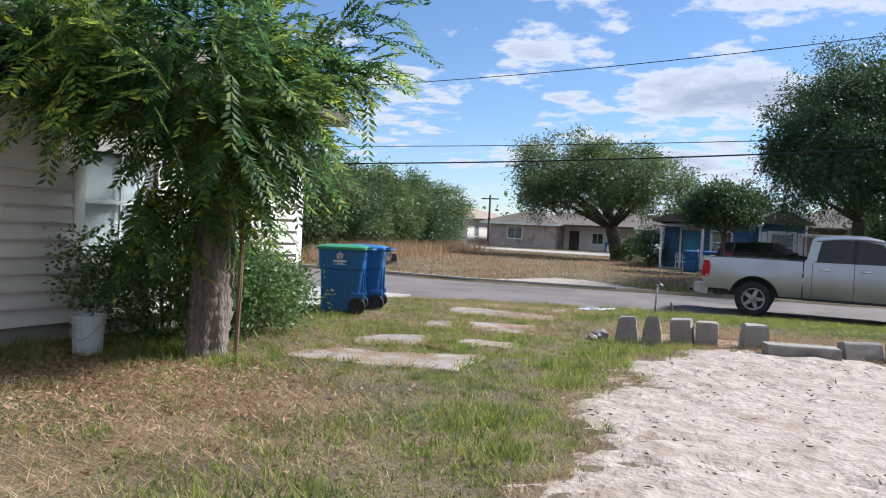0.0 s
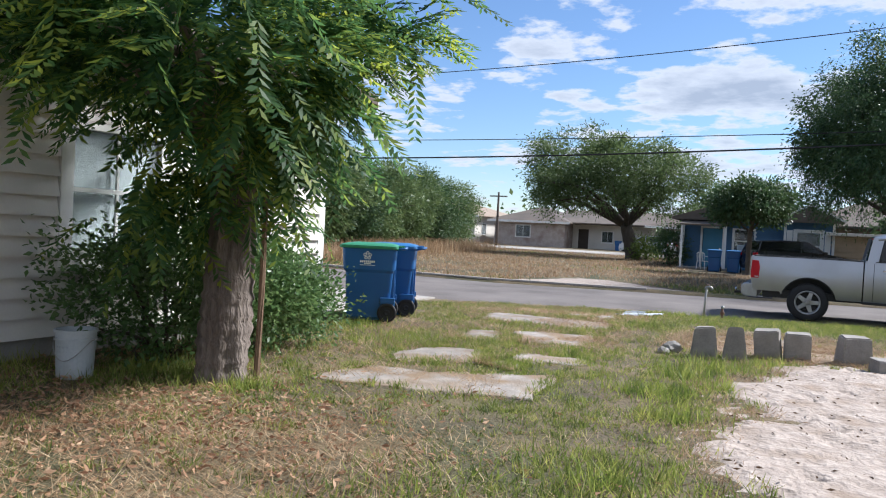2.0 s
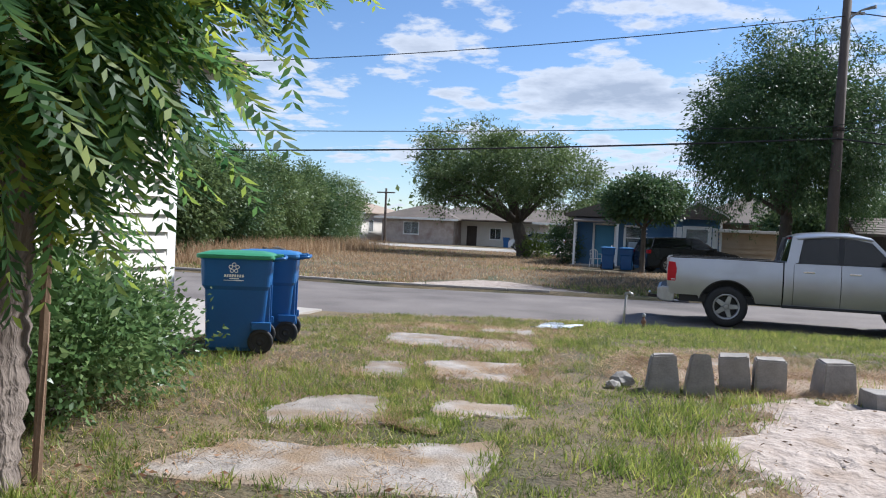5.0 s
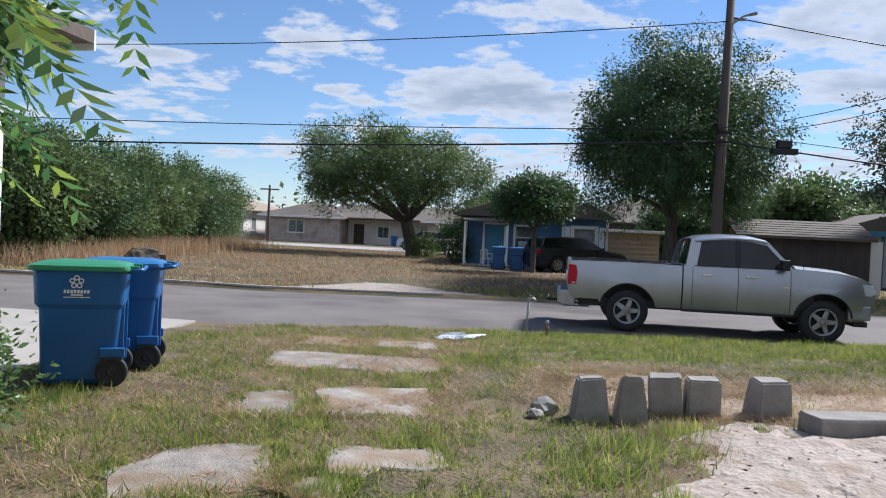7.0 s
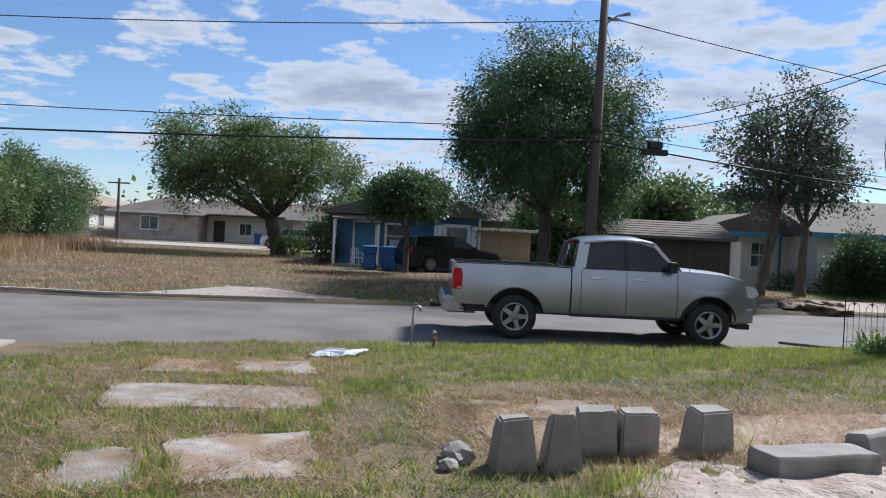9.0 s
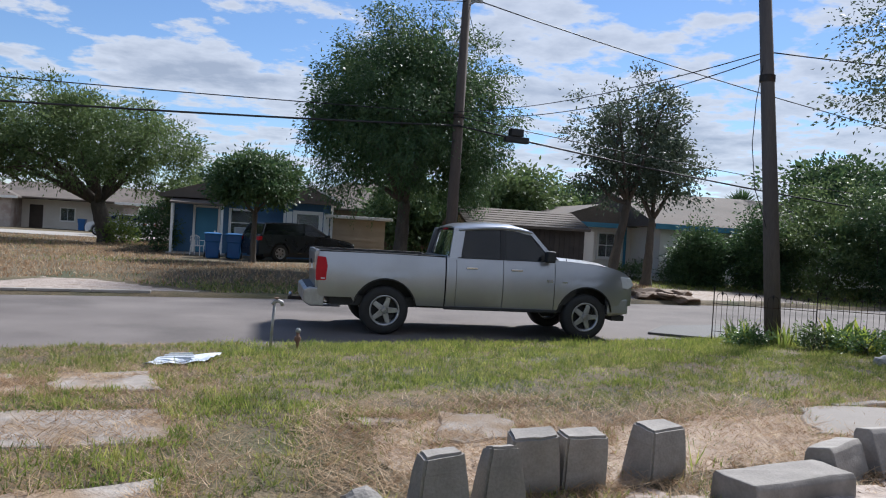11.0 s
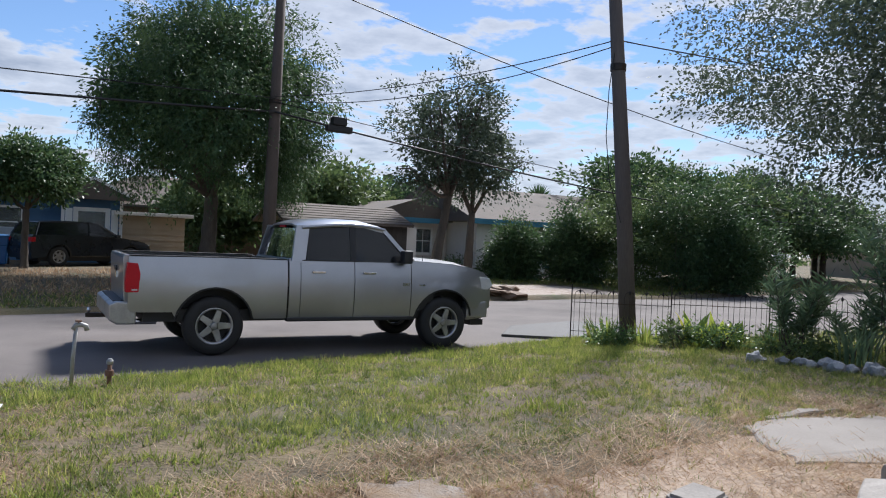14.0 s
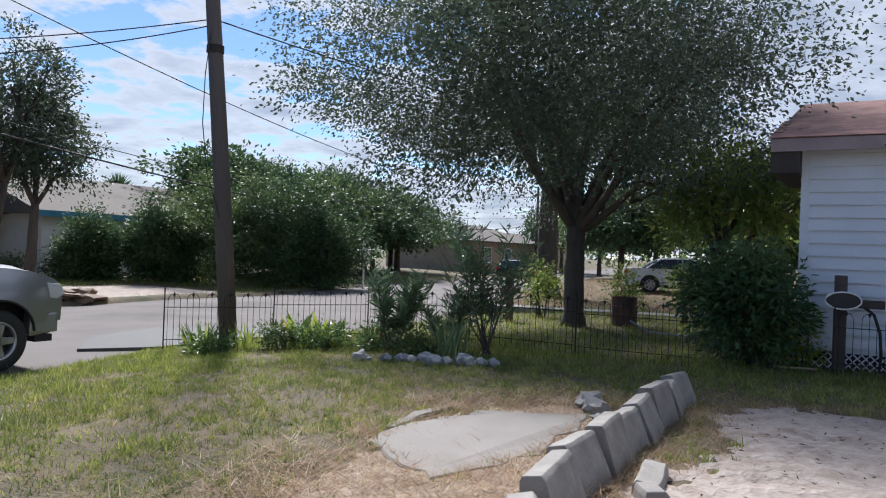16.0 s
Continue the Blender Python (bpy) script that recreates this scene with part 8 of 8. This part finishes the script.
rg = np.random.default_rng(2024)
m_ = 84000                                        # small clumps of a few blades each
cx, cy = field(rg, m_, -7.2, 9.6, 1.6, 19.4)
dr_ = dryness(cx, cy)
ok = clear_of(cx, cy, 0.0) & (slab_depth(cx, cy) < 0.02) & (rg.random(m_) < 1.0 - 0.84 * dr_)
ok &= rg.random(m_) < 0.72 + 0.75 * wave(cx, cy, 3.3, 9)
cx, cy = cx[ok], cy[ok]
k_ = 8
size = rg.uniform(0.55, 1.6, len(cx)) * (0.041 + 0.026 * np.clip(wave(cx, cy, 1.9, 5), -0.6, 1) + 0.014 * step(cy, 12.5, 15))
x = np.repeat(cx, k_) + rg.normal(size=len(cx) * k_) * 0.026
y = np.repeat(cy, k_) + rg.normal(size=len(cx) * k_) * 0.026
v, f = blades(rg, np.stack([x, y, height(x, y) - 0.004], 1), np.repeat(size, k_) * rg.uniform(0.6, 1.3, len(x)), 0.0085, 0.95)
tagged(mesh_np("lawn_grass", v, f, M["grass"]), "short patchy green lawn grass", "grass", kind="stuff")

# lush tufts: along the sand, by the blocks, between the slabs, by the street
tufts = []
for _ in range(2600):
    tx, ty = rg.uniform(-6.5, 8.5), rg.uniform(3.0, 18.3)
    if wave(np.array(tx), np.array(ty), 1.7, 4) > rg.uniform(-0.6, 0.5):
        tufts.append((tx, ty, rg.uniform(0.04, 0.10), rg.uniform(0.04, 0.085)))
for tx, ty, r, hh in ((-1.95, 8.9, 0.28, 0.16), (-1.75, 9.5, 0.3, 0.17), (-1.6, 8.2, 0.28, 0.15), (-2.0, 7.6, 0.3, 0.13), (-1.8, 6.9, 0.25, 0.13), (-1.75, 5.3, 0.3, 0.15), (-1.5, 4.5, 0.3, 0.13), (-1.3, 10.15, 0.18, 0.15), (-0.1, 11.1, 0.12, 0.2), (-3.5, 8.2, 0.2, 0.11), (-4.1, 7.7, 0.22, 0.1), (-3.2, 9.3, 0.25, 0.11), (-4.05, 9.2, 0.2, 0.1), (-3.9, 9.45, 0.14, 0.1), (-4.1, 10.1, 0.14, 0.11), (-4.2, 9.8, 0.1, 0.1), (-3.6, 11.35, 0.3, 0.1), (-4.4, 11.1, 0.3, 0.08), (-4.4, 12.9, 0.35, 0.09), (-3.2, 12.9, 0.3, 0.1), (-0.4, 10.2, 0.1, 0.16), (-5.3, 5.75, 0.3, 0.18), (-5.8, 5.6, 0.35, 0.16), (-6.5, 5.0, 0.4, 0.15), (-4.8, 5.9, 0.2, 0.14), (-2.4, 4.2, 0.4, 0.11), (-2.0, 3.3, 0.4, 0.11), (-5.2, 8.9, 0.5, 0.12), (-5.9, 9.4, 0.4, 0.13)):
    tufts += [(tx + rg.normal() * r * 0.6, ty + rg.normal() * r * 0.6, r * 0.5, hh * rg.uniform(0.6, 1.1)) for _ in range(6)]
for _ in range(150):
    tx = rg.uniform(-3.5, 6.5)
    tufts.append((tx, float(near_edge(tx)) - abs(rg.normal()) * 1.3, rg.uniform(0.08, 0.2), rg.uniform(0.07, 0.14)))
for p in SLABS:
    for i in range(len(p)):
        a, b = p[i], p[(i + 1) % len(p)]
        for u in np.arange(0, 1, 0.07):
            if wave(a[0] + u, a[1] + 3 * u + i, 2.3, 1) > -0.1:
                tufts.append((a[0] + (b[0] - a[0]) * u + rg.normal() * 0.05, a[1] + (b[1] - a[1]) * u + rg.normal() * 0.05, 0.06, rg.uniform(0.04, 0.09)))
V, F, H_ = [], [], []
for tx, ty, r, hh in tufts:
    k = int(52 * (r / 0.12) ** 1.2) + 12
    V.append(np.stack([tx + rg.normal(size=k) * r, ty + rg.normal(size=k) * r], 1))
    H_.append(np.full(k, hh))
P, H_ = np.vstack(V), np.concatenate(H_)
ok = clear_of(P[:, 0], P[:, 1], 0.35) & (slab_depth(P[:, 0], P[:, 1]) < 0.08) & ((in_poly(P[:, 0], P[:, 1], BARE) < 0.05) | (rg.random(len(P)) < 0.2))
P, H_ = P[ok], H_[ok]
v, f = blades(rg, np.stack([P[:, 0], P[:, 1], height(P[:, 0], P[:, 1]) - 0.004], 1), H_ * rg.uniform(0.5, 1.3, len(P)), 0.0105, 0.75)
tagged(mesh_np("grass_tufts", v, f, M["lush"]), "taller bright green grass tufts", "grass", kind="stuff")

# dry straw lying flat
n = 380000
x, y = field(rg, n, -7.2, 9.0, 1.6, 18.6)
dr_, sl = dryness(x, y), slab_depth(x, y)
ok = clear_of(x, y, 0.55) & (in_poly(x, y, SAND) < np.where(x > 0, 0.02, 0.12) + np.where(x > 0, 0.25, 0.4) * rg.random(n) ** 2) & (rg.random(n) < 0.05 + 0.95 * dr_ ** 1.3) & (rg.random(n) < np.where(sl > 0.06, 0.03 + 0.8 * (wave(x, y, 2.2, 6) + 0.5 * wave(x, y, 5.2, 2) > 0.32), 1.0))
x, y, sl = x[ok], y[ok], sl[ok]
z = height(x, y) + np.where(sl > -0.02, 0.010, 0.0) + rg.uniform(0.0, 0.014, len(x))
v, f = blades(rg, np.stack([x, y, z], 1), rg.uniform(0.04, 0.12, len(x)), 0.0065, 1.0, 0.95)
tagged(mesh_np("straw", v, f, M["straw"]), "dry straw-coloured grass clippings", "straw", kind="stuff")

V = []
for p in SLABS:
    q = np.array(p)
    m_ = 2600 if len(p) == 4 else 1500
    x, y = rg.uniform(q[:, 0].min() - 0.1, q[:, 0].max() + 0.1, m_), rg.uniform(q[:, 1].min() - 0.1, q[:, 1].max() + 0.1, m_)
    ok = (in_poly(x, y, p) > -0.12) & (wave(x, y, 2.2, 6) + 0.6 * wave(x, y, 5.2, 2) - 1.2 * np.clip(0.12 - in_poly(x, y, p), 0, 1) * -1 > 0.22)
    if len(p) > 5:
        ok &= in_poly(x, y, p) < 0.07
    V.append(np.stack([x[ok], y[ok], height(x[ok], y[ok]) + 0.011 + rg.uniform(0, 0.008, ok.sum())], 1))
P = np.vstack(V)
v, f = blades(rg, P, rg.uniform(0.04, 0.12, len(P)), 0.007, 1.0, 1.05)
tagged(mesh_np("matted_straw", v, f, M["straw"]), "matted dry straw lying on the slabs", "straw", kind="stuff")

# heaped straw round the old concrete, and a ragged fringe along the sand
n = 17000
x, y = field(rg, n, -2.6, 5.6, 10.7, 13.6)
e = in_poly(x, y, BARE)
ok = (e > -0.5) & (wave(x, y, 1.6, 6) + 0.5 * wave(x, y, 4.1, 2) + 0.5 * rg.random(n) > 0.12) & (slab_depth(x, y) < 0.05) & (in_poly(x, y, SAND) < 0.05)
x, y = x[ok], y[ok]
v, f = blades(rg, np.stack([x, y, height(x, y) + rg.uniform(0.004, 0.035, len(x))], 1), rg.uniform(0.07, 0.22, len(x)), 0.007, 1.0, 1.12)
tagged(mesh_np("heaped_straw", v, f, M["straw"]), "long dry straw heaped round the old concrete", "straw", kind="stuff")
n = 150000
x, y = field(rg, n, -2.6, 7.6, 1.6, 11.6)
e = in_poly(x, y, SAND) + 0.22 * wave(x, y, 2.1, 1) + 0.10 * wave(x, y, 6.7, 4)
ok = rg.random(n) < 0.9 * np.exp(-((e - 0.10) / 0.13) ** 2)
x, y = x[ok], y[ok]
v, f = blades(rg, np.stack([x, y, height(x, y) + rg.uniform(-0.004, 0.02, len(x))], 1), rg.uniform(0.03, 0.09, len(x)), 0.006, 0.95, 0.6)
tagged(mesh_np("sand_fringe", v, f, M["straw"]), "ragged dry grass roots along the edge of the sand", "straw", kind="stuff")

# fallen leaves under the shade tree, and scraps on the sand
n = 3000
x, y = rg.normal(-4.9, 1.15, n), rg.normal(4.7, 0.85, n)
ok = clear_of(x, y, 0.0)
x, y = x[ok], y[ok]
d = unit(np.stack([rg.normal(size=len(x)), rg.normal(size=len(x)), rg.normal(size=len(x)) * 0.25], 1))
v, f = leaf_quads(np.stack([x, y, height(x, y) + rg.uniform(0.008, 0.03, len(x))], 1), d, sideways(rg, d * np.array([1, 1, 0.2])), rg.uniform(0.03, 0.075, len(x)), 0.022, 0.2)
tagged(mesh_np("fallen_leaves", v, f, M["litter"]), "dry brown leaves scattered under the tree", "leaves", kind="stuff")
n = 1500
x, y = field(rg, n, -1.4, 6.5, 2.5, 10.6)
ok = in_poly(x, y, SAND) > 0.1
x, y = x[ok], y[ok]
d = unit(np.stack([rg.normal(size=len(x)), rg.normal(size=len(x)), rg.normal(size=len(x)) * 0.2], 1))
v, f = leaf_quads(np.stack([x, y, height(x, y) + 0.035], 1), d, sideways(rg, d), rg.uniform(0.02, 0.07, len(x)), 0.014, 0.2)
tagged(mesh_np("leaf_scraps", v, f, M["wood"]), "dark scraps of bark and leaf on the sand", "leaves", kind="stuff")

# far grass: the vacant lot, the verges and the corner garden
n = 150000
x = rg.uniform(-30, 12, n)
y = far_edge(x) + 0.3 + rg.random(n) ** 1.6 * 34
ok = (in_poly(x, y, FARSAND) < 0) & (in_poly(x, y, APRON) < 0) & ~((x > -6) & (y > 36)) & (rg.random(n) < 0.6 + 0.4 * wave(x, y, 0.8, 2))
x, y = x[ok], y[ok]
green = (wave(x, y, 0.45, 8) + 0.9 * np.exp(-((y - far_edge(x) - 1.2) / 1.4) ** 2) + 0.5 * rg.normal(size=len(x))) > 0.95
for sel, nm, mt, lab in ((green, "verge_grass", "grass", "green grass along the far verge"), (~green, "dry_lot_grass", "straw", "dry yellow grass on the vacant lot")):
    xs, ys = x[sel], y[sel]
    v, f = blades(rg, np.stack([xs, ys, height(xs, ys)], 1), rg.uniform(0.05, 0.14, len(xs)) * (1 + 0.02 * (ys - 24)), 0.03, 1.0)
    tagged(mesh_np(nm, v, f, M[mt]), lab, "grass", kind="stuff")
n = 9000
x, y = rg.normal(-18.6, 1.4, n), rg.uniform(25.5, 55, n)
x -= (y - 26) * 0.21
v, f = blades(rg, np.stack([x, y, height(x, y)], 1), rg.uniform(0.3, 0.95, n), 0.03, 0.45)
tagged(mesh_np("tall_dry_grass", v, f, M["straw"]), "tall dry grass under the thicket", "grass", kind="stuff")
n = 190000
x = rg.uniform(6.6, 40, n)
y = rg.uniform(3, 36, n)
ok = ((y < near_edge(x) - 0.1) & ~((x > RX) & (x < 18) & (y < RY)) & (in_poly(x, y, [(16.6, 19.4), (17.4, 19.6), (18.9, 13.0), (18.0, 12.8)]) < 0)) | ((y > far_edge(x) + 0.2) & (in_poly(x, y, APRON) < 0) & (x > 12))
ok &= rg.random(n) < np.exp(-np.maximum(x - 9, 0) / 22)
x, y = x[ok], y[ok]
dry = x > 19
for sel, nm, mt, lab in ((~dry, "garden_grass", "lush", "green grass of the corner garden"), (dry & (y < near_edge(x)), "dry_verge", "straw", "dry yellow grass round the parked car"), (dry & (y > far_edge(x)), "far_lawn", "grass", "grassy lot across the street corner")):
    xs, ys = x[sel], y[sel]
    v, f = blades(rg, np.stack([xs, ys, height(xs, ys)], 1), rg.uniform(0.06, 0.16, len(xs)), 0.016, 0.7)
    tagged(mesh_np(nm, v, f, M[mt]), lab, "grass", kind="stuff")
